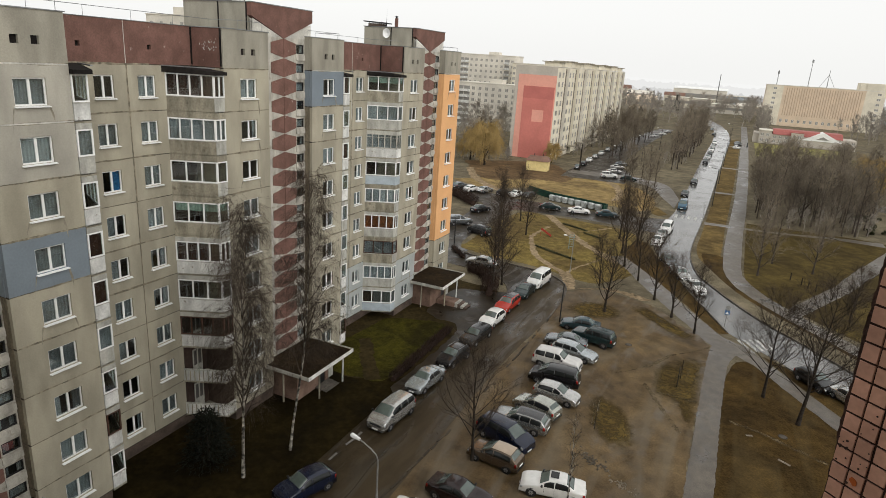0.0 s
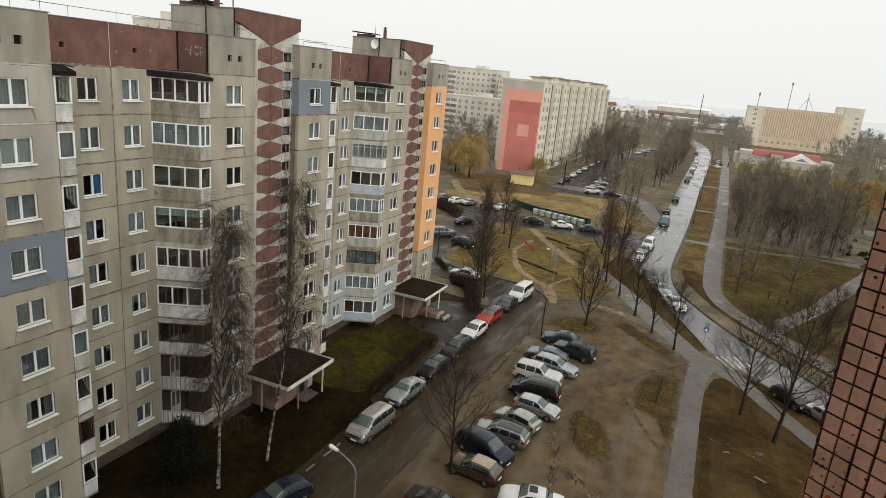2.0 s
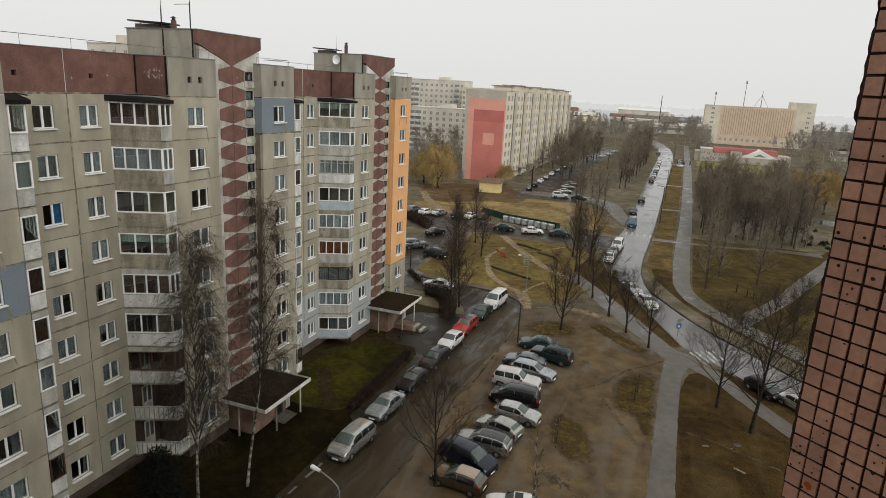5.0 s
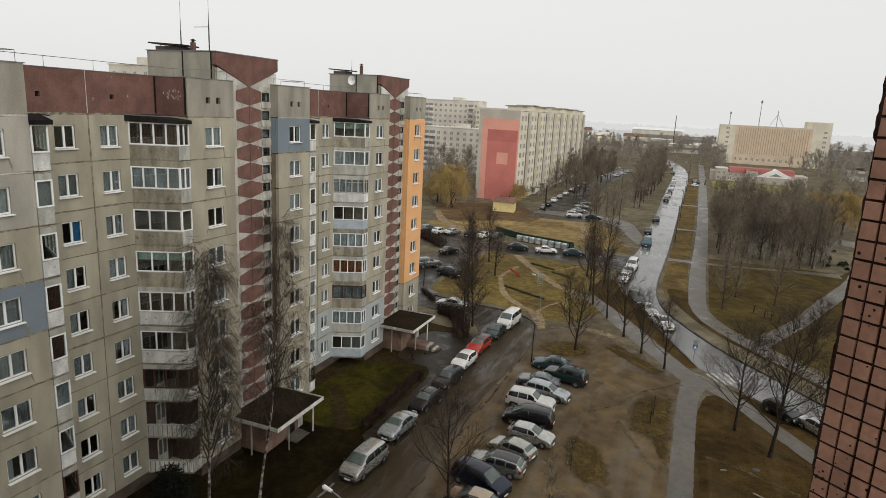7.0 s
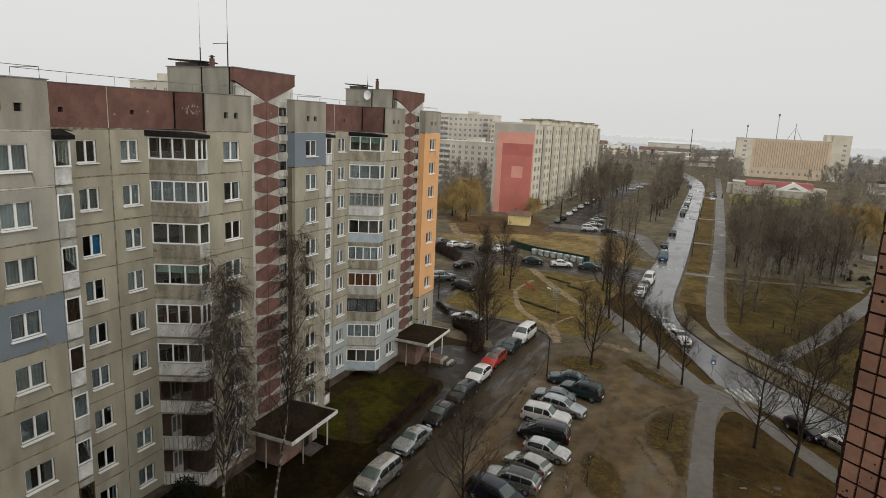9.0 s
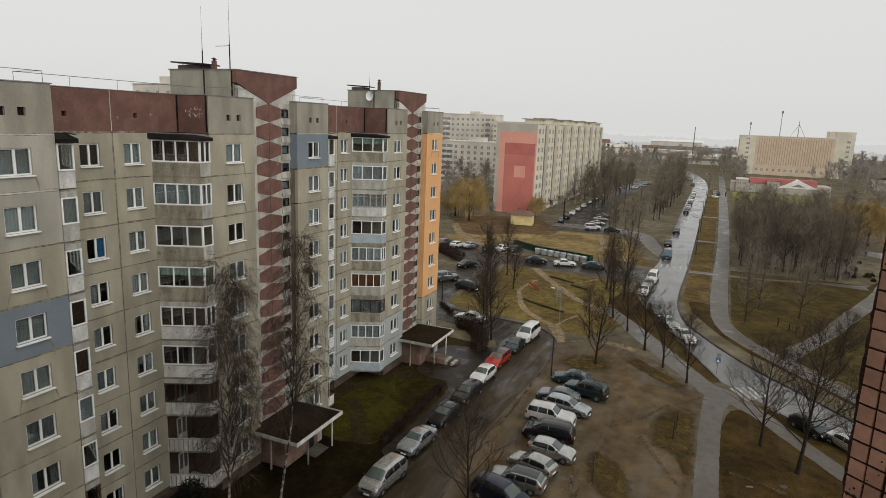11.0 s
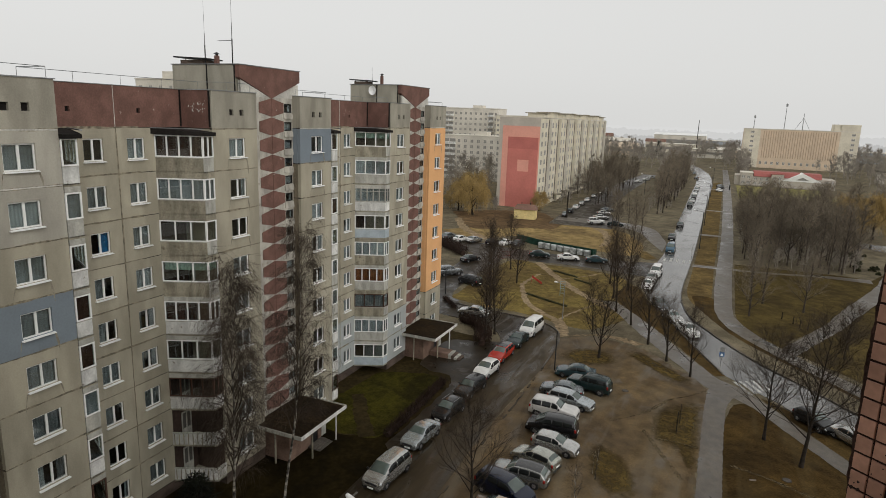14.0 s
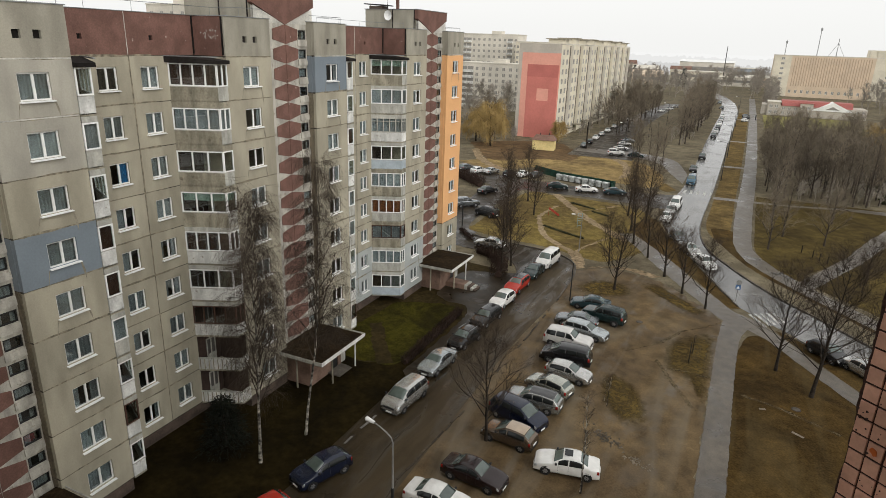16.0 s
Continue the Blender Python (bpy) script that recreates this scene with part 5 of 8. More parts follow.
for r, d in ((0.02, 0.0), (0.2, -0.03), (0.36, -0.1), (0.45, -0.17)):
    cur = [bm.verts.new((r * math.cos(t), -0.12 + d, r * math.sin(t) * 1.1)) for t in (2 * math.pi * i / 16 for i in range(16))]
    if ringv:
        for i in range(16):
            bm.faces.new((ringv[i], ringv[(i + 1) % 16], cur[(i + 1) % 16], cur[i]))
    else:
        bm.faces.new(cur)
    ringv = cur
part("reflector", bm, M["white"], dish, smooth=True)
bm = bmesh.new()
bar(bm, (0, -0.12, 0), (0, 0.12, -0.05), 0.025, 5)
part("bracket", bm, M["dark_metal"], dish)


# ---- entrance canopies ----
def canopy(y0):
    """Concrete canopy with a dark felt roof over the entrance of a stair tower."""
    c = thing("entrance_canopy", Matrix.Translation((-29, y0 + 2.2, 0)), "entrance canopy with a dark felt roof and white fascia", "canopy", "entrance canopies")
    X0, X1, a, b = -2.35, 2.3, -3.1, 3.05
    bm = bmesh.new()
    quad_box(bm, X0, X1, a, b, 2.86, 3.14)
    part("slab", bm, M["parapet_grey"], c)
    bm = bmesh.new()
    quad_box(bm, X0, X1 - 0.12, a + 0.12, b - 0.12, 3.14, 3.17)
    part("felt_roof", bm, M["felt"], c, "brown-black weathered bitumen felt")
    for nm, q in (("fascia", (X1, X1 + 0.05, a - 0.05, b + 0.05)), ("fascia", (X0, X1, a - 0.05, a)), ("fascia", (X0, X1, b, b + 0.05))):
        bm = bmesh.new()
        quad_box(bm, *q, 2.92, 3.22)
        part(nm, bm, M["parapet_white"] if q[0] == X1 else M["parapet_pale"], c)
    for x, y in ((1.55, b - 0.35), (1.55, a + 2.4), (-0.6, a + 0.5)):
        bm = bmesh.new()
        bar(bm, (x, y, -0.02), (x, y, 2.87), 0.075, 8)
        part("post", bm, M["parapet_white"] if y > 0 else M["parapet_grey"], c)
    bm = bmesh.new()
    wall_sheet(bm, lambda u, z, d: (0.3 - d, u, z), -2.0, 2.3, 0, 2.86, [(0.9, 1.9, 0.05, 2.1)], 0.2)
    part("entrance_wall", bm, M["entrance"], c, "red-brown rendered entrance wall")
    bm = bmesh.new()
    quad_box(bm, -2.3, 0.1, -2.0, -1.8, 0, 2.86)
    part("side_wall", bm, M["entrance"], c)
    bm = bmesh.new()
    quad_box(bm, -2.3, 0.1, 2.1, 2.3, 0, 2.86)
    part("side_wall", bm, M["entrance"], c)
    bm = bmesh.new()
    quad_box(bm, 0.16, 0.22, 0.92, 1.88, 0.06, 2.08)
    part("door", bm, M["dark_metal"], c, "dark steel entrance door")
    bm = bmesh.new()
    quad_box(bm, 0.3, 0.34, 2.32, 2.95, 0.2, 2.6)
    part("screen", bm, M["parapet_pale"], c, "flaking pale decorative screen")
    for i in range(3):
        bm = bmesh.new()
        quad_box(bm, 0.3, 0.9 + 0.3 * (2 - i), 0.4, 2.3, -0.05 + 0.05 * i, 0.05 + 0.05 * i)
        part("step", bm, M["kerb_dark"], c)


for y in (12.0, 36.4, 60.8):
    canopy(y)
ld = thing("entrance_landing", Matrix.Translation((-26.6, 63.4, 0)), "raised concrete landing before the entrance", "landing")
bm = bmesh.new()
quad_box(bm, -2.0, 0.318, -0.8, 0.8, -0.02, 0.57)
part("slab", bm, M["entrance"], ld)
for i in range(4):
    st = thing("entrance_steps", Matrix.Translation((-26.1 + 0.36 * i, 63.4, 0)), "concrete step beside the entrance", "step", "entrance steps")
    bm = bmesh.new()
    quad_box(bm, -0.179, 0.179, -0.75, 0.75, 0, 0.56 - 0.14 * i)
    part("tread", bm, M["parapet_pale"] if i % 2 == 0 else M["plinth"], st)


# uneven old sealant smeared over the panel joints, and rain streaks below sills
def smear(axis_x, ya, yb, z, seed, upright=None):
    r = random.Random(seed)
    bm = bmesh.new()
    n = 26
    prev, lo, hi = None, 0.03, 0.03
    for i in range(n + 1):
        lo = min(0.075, max(0.012, lo + r.uniform(-0.02, 0.02)))
        hi = min(0.075, max(0.012, hi + r.uniform(-0.02, 0.02)))
        t = i / n
        if upright is None:
            y = ya + (yb - ya) * t
            cur = [bm.verts.new((axis_x, y, z - lo)), bm.verts.new((axis_x, y, z + hi))]
        else:
            zz = z + (upright - z) * t
            cur = [bm.verts.new((axis_x, ya - lo, zz)), bm.verts.new((axis_x, ya + hi, zz))]
        if prev:
            bm.faces.new((prev[0], cur[0], cur[1], prev[1]))
        prev = cur
    thicken(bm, geom=bm.faces[:], thickness=0.003)
    bm_part("sealant", bm, M["smear"], "uneven old joint sealant")


def drips(x, yc, w, z, seed):
    r = random.Random(seed)
    for s in (-1, 1):
        bm = bmesh.new()
        u, ln, wd = yc + s * (w / 2 + 0.02), r.uniform(0.5, 1.25), r.uniform(0.05, 0.10)
        ps = [(u - wd / 2, z), (u + wd / 2, z), (u + wd * 0.55 + s * 0.12, z - ln * 0.5), (u + s * 0.16, z - ln), (u - wd * 0.45 + s * 0.08, z - ln * 0.5)]
        f = bm.faces.new([bm.verts.new((x, a, b)) for a, b in ps])
        thicken(bm, geom=[f], thickness=0.003)
        bm_part("rain_streak", bm, M["drip"], "dark rain streak below a sill")


rs = random.Random(91)
for key in ("A", "B", "C", "D", "E"):
    y0 = YS[key]
    for k in range(9):
        if key == "E" and 0 < k < 7:
            continue
        smear(XF + 0.009, y0 + 0.03, y0 + 4.37, TOPJ - FLOOR * k, rs.randrange(9999))
        if rs.random() < (0.75 if k < 3 else 0.3):
            drips(XF + 0.009, y0 + 2.33, 1.72, SILL - 0.03 - FLOOR * k, rs.randrange(9999))
for ya, yb in ((21.5, 28.6), (46.0, 53.0)):
    for k in range(9):
        smear(XR + 0.009, ya, yb, TOPJ - FLOOR * k, rs.randrange(9999))
    smear(XR + 0.009, ya + 5.45, yb, 1.6, 77 + int(ya), TOPJ)


# ---- distant buildings ----
# far_beige, brick_pink and slit are lightened, distance haze in their colour
M["far_beige"] = mat("far_panel_beige", (0.70, 0.645, 0.52), 0.9, spread=0.06, grain=1.5, stain=0.15, dark=0.86, vary=0.04)
M["far_grey"] = mat("far_panel_grey", (0.66, 0.62, 0.54), 0.9, spread=0.06, grain=1.5, stain=0.15, dark=0.85)
M["salmon"] = mat("salmon_render", (0.74, 0.36, 0.28), 0.85, spread=0.04, grain=2, stain=0.2, dark=0.93)
M["brick_pink"] = mat("rose_render", (0.58, 0.20, 0.165), 0.85, spread=0.05, grain=2, stain=0.2, dark=0.88)
M["rose_dark"] = mat("dark_rose_render", (0.50, 0.165, 0.14), 0.85, spread=0.05, grain=2, stain=0.2, dark=0.88)
M["cream"] = mat("cream_render", (0.52, 0.475, 0.41), 0.85, spread=0.05, grain=2, stain=0.2, dark=0.85)
M["yellow"] = mat("ochre_render", (0.70, 0.565, 0.42), 0.85, spread=0.05, grain=2, stain=0.2, dark=0.88)
M["tin_red"] = mat("red_tin_roof", (0.36, 0.115, 0.10), 0.6, spread=0.1, grain=2, stain=0.2, dark=0.8)
M["tin_blue"] = mat("pale_blue_tin", (0.45, 0.50, 0.54), 0.5, spread=0.05, grain=2)
M["tin_brown"] = mat("brown_tin_roof", (0.20, 0.115, 0.085), 0.7, spread=0.1, grain=2, stain=0.5, dark=0.8)
M["groove"] = mat("loggia_shade", (0.17, 0.145, 0.115), 0.9, spread=0.2, grain=2, stain=0.4, dark=0.7)
M["slit"] = mat("slit_window", (0.50, 0.375, 0.27), 0.6, spread=0.1, grain=1, stain=0.4, dark=0.88)
M["hut_yellow"] = mat("hut_render", (0.72, 0.58, 0.27), 0.9, spread=0.08, grain=3, stain=0.6, dark=0.85)
M["far_pane"] = glass_mat("far_glass", (0.25, 0.24, 0.22), 0.3, 0.0)


def far_windows(parent, at, us, zs, w, h, face, fm="white", pane="far_pane"):
    """Windows of a distant front: a frame with its pane. face: 'y' looks along -y, 'x' along +x."""
    key = ("far", w, h, face, fm, pane)
    if key not in wall_mats:
        bm = bmesh.new()
        f = lambda u0, u1, z0, z1, d0, d1: quad_box(bm, u0, u1, -d1, -d0, z0, z1) if face == "y" else quad_box(bm, d0, d1, u0, u1, z0, z1)
        t = 0.09
        f(-w / 2, w / 2, -t, 0, -0.02, 0.06), f(-w / 2, w / 2, h, h + t * 0.5, -0.02, 0.04)
        f(-w / 2 - 0.05, -w / 2, 0, h, -0.02, 0.04), f(w / 2, w / 2 + 0.05, 0, h, -0.02, 0.04), f(-0.05, 0.05, 0, h, -0.02, 0.045)
        frame_me = mesh_of("window", bm, M[fm])
        bm = bmesh.new()
        f(-w / 2, w / 2, 0, h, -0.02, 0.02)
        wall_mats[key] = (frame_me, mesh_of("pane", bm, M[pane]))
    fr, pn = wall_mats[key]
    for u in us:
        for z in zs:
            ob = place("window", fr, parent, Matrix.Translation((u, at, z) if face == "y" else (at, u, z)))
            place("pane", pn, ob)


# the long block with the painted gable
pb = thing("painted_block", Matrix.Translation((-58.2, 190, 0)), "long nine-storey beige block with a salmon painted gable", "building", "distant blocks")
PX0, PX1, PL, PH = -6.6, 6.5, 114, 27.9
bm = bmesh.new()
quad_box(bm, PX0, PX1, 0, PL, -0.2, PH)
part("wall", bm, M["far_beige"], pb)
bm = bmesh.new()
quad_box(bm, PX0 - 0.05, PX1 + 0.05, -0.06, -0.003, -0.1, PH + 0.1)
part("gable", bm, M["cream"], pb, "cream gable border")
bm = bmesh.new()
quad_box(bm, PX0 + 1.1, PX1 + 0.02, -0.12, -0.063, 0, 25.4)
part("gable_field", bm, M["salmon"], pb, "salmon painted field")
bm = bmesh.new()
quad_box(bm, PX0 + 3.0, PX1 - 0.35, -0.18, -0.123, 0, 22.0)
part("gable_field", bm, M["brick_pink"], pb, "rose red painted field")
bm = bmesh.new()
quad_box(bm, PX0 + 3.0, PX1 - 0.35, -0.2, -0.183, 18.4, 22.0)
part("gable_band", bm, M["rose_dark"], pb, "darker rose painted band")
bm = bmesh.new()
quad_box(bm, PX0 + 6.4, PX0 + 10.0, -0.24, -0.183, 11.4, 15.0)
part("gable_square", bm, M["salmon"], pb, "light salmon square")
bm = bmesh.new()
quad_box(bm, PX0 - 0.2, PX1 + 0.12, -0.1, PL + 0.1, PH + 0.1, PH + 0.3)
part("roof", bm, M["far_grey"], pb)
GR = 12.6
for i in range(9):
    y0 = 1.6 + i * GR
    # dark strip between two flat bays: stair and loggia shade put into colour
    for k, (u, w, d) in enumerate(((y0 + 8.0, 1.1, 0.9),)):
        bm = bmesh.new()
        quad_box(bm, PX1, PX1 + 0.05, u, u + w, 0.6, PH - 0.3)
        part("groove", bm, M["groove"], pb, "flat dark strip coloured as a shaded loggia")
        bm = bmesh.new()
        quad_box(bm, PX1, PX1 + d, u + w, u + w + 0.45, 0, PH + 0.2 * (i % 2))
        part("pier", bm, M["far_beige"] if (i + k) % 2 else M["far_grey"], pb)
    bm = bmesh.new()
    quad_box(bm, PX1 - 5.2, PX1 + 0.14, y0 + 1.6, y0 + 5.4, PH + 0.3, PH + 1.5 + 0.4 * (i % 2))
    ph = part("penthouse", bm, M["far_beige"], pb)
    bm = bmesh.new()
    quad_box(bm, PX1 - 5.9, PX1 + 0.9, y0 + 1.0, y0 + 6.0, PH + 1.5 + 0.4 * (i % 2), PH + 1.75 + 0.4 * (i % 2))
    part("penthouse_roof", bm, M["parapet_grey"], ph, "flat overhanging concrete cap")
    bm = bmesh.new()
    quad_box(bm, PX1, PX1 + 2.6, y0 + 6.6, y0 + 10.2, 2.5, 2.85)
    part("porch", bm, M["parapet_grey"], pb)
far_windows(pb, PX1 + 0.01, [1.6 + i * GR + d for i in range(9) for d in (1.2, 5.4, 10.9)], [2.2 + 2.85 * k for k in range(9)], 1.7, 1.5, "x", "far_grey", "side_pane")

# grey blocks behind
def plain_block(x0, x1, y, deep, h, label, cols, floors, wall="far_grey", balc=()):
    b = thing("apartment_block", Matrix.Translation(((x0 + x1) / 2, y, 0)), label, "building", "distant blocks")
    w = (x1 - x0) / 2
    bm = bmesh.new()
    quad_box(bm, -w, w, 0, deep, -0.2, h)
    part("wall", bm, M[wall], b)
    bm = bmesh.new()
    quad_box(bm, -w - 0.2, w + 0.2, -0.2, deep + 0.2, h, h + 0.35)
    part("roof", bm, M["far_grey"], b)
    zs = [1.8 + (h - 2.2) / floors * k for k in range(floors)]
    us = [-w + (i + 0.5) * 2 * w / cols for i in range(cols)]
    far_windows(b, -0.01, [u for i, u in enumerate(us) if i not in balc], zs, 1.25, 1.3, "y", "far_grey")
    for i in balc:
        for z in zs:
            bm = bmesh.new()
            quad_box(bm, us[i] - 1.5, us[i] + 1.5, -1.1, 0, z - 1.0, z + 0.05)
            bl = part("balcony", bm, M["parapet_white"], b)
            bm = bmesh.new()
            quad_box(bm, us[i] - 1.4, us[i] + 1.4, -0.05, -0.02, z + 0.1, z + 1.45)
            part("balcony_window", bm, M["far_pane"], bl)
    return b


T = lambda a: math.tan(radians(a))
g1 = plain_block(-345 * T(23.9), -345 * T(19.0), 345, 14, 32.6, "pale grey nine-storey block behind the others", 11, 10, "far_grey", (0, 1, 9))
g2 = plain_block(-262 * T(23.9), -262 * T(18.6), 262, 13, 19.4, "grey seven-storey block with white balconies", 9, 7, "far_grey", (0, 1))
for b, z in ((g1, 32.9), (g2, 19.7)):
    bm = bmesh.new()
    quad_box(bm, 0, 6, 3, 8, z, z + 1.6)
    part("penthouse", bm, M["far_grey"], b)
plain_block(-330 * T(19.2), -330 * T(16.0), 330, 13, 29.0, "beige block behind the painted gable", 8, 10, "far_beige")
g4 = plain_block(-150 * T(49.6), -150 * T(46.6), 150, 14, 36.0, "pale grey tower block behind the roof", 4, 12, "far_grey")
bm = bmesh.new()
quad_box(bm, 1, 7, 2, 8, 36.2, 38.6)
part("penthouse", bm, M["far_grey"], g4)

# the beige slab block at the end of the road
H0 = 27.4
sb = thing("slab_block", Matrix.Translation((49, 490, 0)), "wide ochre slab block with vertical fins and roof masts", "building", "distant blocks")
bm = bmesh.new()
quad_box(bm, -36.5, 32.5, 0, 16, -0.2, 26.2)
part("wall", bm, M["yellow"], sb)
bm = bmesh.new()
quad_box(bm, -36.7, 32.7, -0.2, 16.2, 26.2, 26.7)
part("roof", bm, M["far_grey"], sb)
bm = bmesh.new()
quad_box(bm, 17.5, 32.5, 0.5, 14, 26.7, 31)
part("roof_house", bm, M["far_beige"], sb)
for i in range(31):
    bm = bmesh.new()
    x = -24.6 + i * 1.49
    quad_box(bm, x - 0.36, x + 0.36, -0.14, 0, 6.5, 25.6)
    part("fin", bm, M["yellow"], sb)
    if i < 30:
        bm = bmesh.new()
        quad_box(bm, x + 0.50, x + 0.98, -0.06, -0.02, 7, 25.2)
        part("window", bm, M["slit"], sb)
bm = bmesh.new()
quad_box(bm, -36.4, -26, -0.08, -0.004, 0, 26.1)
part("end_bay", bm, M["far_beige"], sb)
bm = bmesh.new()
quad_box(bm, 21.5, 32.4, -0.08, -0.004, 0, 30.8)
part("end_bay", bm, M["far_beige"], sb)
far_windows(sb, -0.1, (-31, 29), [4.5 + 3.2 * k for k in range(7)], 2.0, 1.3, "y")
far_windows(sb, -0.05, [-24 + 3.6 * i for i in range(13)], [2.6], 1.4, 1.8, "y")
for yaw, el, a in ((-2.13, 1.0, 0), (-4.3, 1.95, 0), (-5.57, 1.18, 1)):
    x = 498 * T(-yaw) - 49
    m = thing("roof_mast", Matrix.Translation((49 + x, 498, 26.6)), "steel lattice mast on the slab block", "antenna", "roof masts")
    bm = bmesh.new()
    hh = 498 * T(el) + H0 - 26.6
    bar(bm, (0, 0, 0), (0, 0, hh), 0.3, 6, 0.18)
    part("pole", bm, M["metal"], m)
    if a:
        for s in (-1, 1):
            bm = bmesh.new()
            bar(bm, (s * 4.5, 0, 0), (0, 0, hh * 0.75), 0.12, 5)
            part("stay", bm, M["metal"], m)
    else:
        bm = bmesh.new()
        quad_box(bm, -0.6, 0.6, -0.3, 0.3, hh - 2.2, hh - 0.6)
        part("antenna_head", bm, M["metal"], m)

# low school with red tin roofs before it
sc = thing("low_school", Matrix.Translation((28.5, 335, 0)) @ Matrix.Diagonal((0.95, 0.95, 0.70, 1)), "low cream building with red tin roofs and a white gable", "building", "distant houses")
bm = bmesh.new()
quad_box(bm, -22.5, 22, 0, 14, -0.2, 6.4)
part("wall", bm, M["cream"], sc)
bm = bmesh.new()
v = quad_box(bm, -14, 16, -0.6, 14.6, 6.4, 9.6)
for q in (4, 5, 6, 7):
    v[q].co.y += 3.0 if q in (4, 5) else -3.0
part("roof", bm, M["tin_red"], sc, "dark red tin roof")
bm = bmesh.new()
for z0, z1, y0, y1, x in ((6.2, 6.6, -3.2, 4, 0), ):
    f = [(-1.0, 4.6), (16.0, 4.6), (7.5, 10.2)]
    lo = [bm.verts.new((a, -3.2, z)) for a, z in f]
    hi = [bm.verts.new((a, 6.0, z)) for a, z in f]
    bm.faces.new(lo), bm.faces.new(hi[::-1])
    for i in range(3):
        bm.faces.new((lo[(i + 1) % 3], lo[i], hi[i], hi[(i + 1) % 3]))
part("gable", bm, M["white"], sc, "white boarded gable")
bm = bmesh.new()
quad_box(bm, -1, 16, -2.8, 0, 0, 4.6)
part("porch", bm, M["cream"], sc)
bm = bmesh.new()
f = [(4.6, 5.6), (10.4, 5.6), (7.5, 7.6)]
bm.faces.new([bm.verts.new((a, -3.24, z)) for a, z in f])
thicken(bm, geom=bm.faces[:], thickness=0.03)
part("gable_window", bm, M["far_pane"], sc)
for x in (-20, -6):
    bm = bmesh.new()
    quad_box(bm, x, x + 5.5, -1.5, 10, 0, 8.4)
    wg = part("wing", bm, M["cream"], sc)
    bm = bmesh.new()
    quad_box(bm, x - 0.3, x + 5.8, -1.8, 10.3, 8.4, 8.8)
    part("wing_roof", bm, M["tin_red"] if x > -10 else M["far_grey"], wg)
far_windows(sc, -0.02, [-13 + 2.6 * i for i in range(3)] + [18.3, 20.6], [1.2, 4.0], 1.3, 1.4, "y")
far_windows(sc, -1.52, (-18.6, -16.2, -4.6, -2.2), [1.4, 5.0], 1.4, 1.7, "y")
pf = thing("school_field", Matrix.Translation((22, 320, 0.02)), "green sports field before the low school", "lawn", kind="structure")
bm = bmesh.new()
quad_box(bm, -14, 22, -50, 8, -0.01, 0)
part("turf", bm, M["turf_pale"], pf)

# sheds and houses on the horizon
def shed(x, y, w, d, h, wall, roof, label, ridge=0.0):
    s = thing("long_shed", Matrix.Translation((x, y, 0)), label, "building", "distant sheds")
    bm = bmesh.new()
    quad_box(bm, -w / 2, w / 2, 0, d, -0.2, h)
    part("wall", bm, M[wall], s)
    bm = bmesh.new()
    v = quad_box(bm, -w / 2 - 0.6, w / 2 + 0.6, -0.6, d + 0.6, h, h + 0.5 + ridge)
    if ridge:
        for q in (4, 5, 6, 7):
            v[q].co.y += d * 0.48 * (1 if q in (4, 5) else -1)
    part("roof", bm, M[roof], s)
    bm = bmesh.new()
    quad_box(bm, -w / 2 + 1, w / 2 - 1, -0.06, -0.01, h * 0.45, h * 0.72)
    part("window_band", bm, M["far_pane"], s)


shed(-43, 720, 52, 30, 16.5, "far_grey", "white", "long low shed with a pale tin roof", 1.6)
shed(-10, 730, 30, 20, 11.5, "tin_blue", "far_grey", "blue-grey hall beside the pale shed")
shed(-62, 660, 18, 12, 10, "far_beige", "tin_brown", "beige house with a brown roof", 2.5)
shed(-92, 640, 22, 12, 10, "cream", "far_grey", "pale house with a grey roof", 2.5)
shed(-118, 680, 20, 12, 13, "far_beige", "tin_brown", "beige house with a dull brown roof", 3)
shed(-14, 590, 34, 18, 7, "far_grey", "far_grey", "low workshop building with a grey roof")
shed(-44, 640, 40, 24, 9, "far_beige", "far_grey", "beige low workshop by the road")
shed(-80, 570, 24, 14, 7, "yellow", "yellow", "ochre house with a pale roof", 3)
shed(-104, 560, 16, 12, 9, "cream", "tin_brown", "pale house with a brown roof", 2)
shed(6, 610, 22, 12, 7, "yellow", "far_grey", "low ochre building at the road's end", 1.5)
shed(110, 640, 60, 20, 9, "tin_blue", "far_grey", "long pale shed beyond the park")
shed(150, 520, 46, 20, 7, "far_grey", "tin_blue", "low hall beyond the park")
shed(92, 400, 26, 12, 6, "far_grey", "bitumen", "low service building beyond the park")
sp = thing("chimney_mast", Matrix.Translation((-24, 680, 0)), "tall thin steel pole by the sheds", "mast", "roof masts")
bm = bmesh.new()
bar(bm, (0, 0, 0), (0, 0, 32.5), 0.45, 8, 0.3)
part("pole", bm, M["dark_metal"], sp)

# the little kiosk before the painted gable
hut = thing("transformer_hut", pose(-48.6, 167.6, 0, 0, 0, 8), "small yellow transformer hut with a brown tin roof", "hut")
bm = bmesh.new()
wall_sheet(bm, face_y(0), -3.0, 3.0, 0, 2.7, [(-0.4, 0.3, 1.3, 2.2)], 0.2)
part("front_wall", bm, M["hut_yellow"], hut)
bm = bmesh.new()
quad_box(bm, -3.0, 3.0, 0.21, 4.0, 0, 2.7)
part("wall", bm, M["hut_yellow"], hut)
bm = bmesh.new()
v = quad_box(bm, -3.3, 3.3, -0.35, 4.35, 2.7, 3.9)
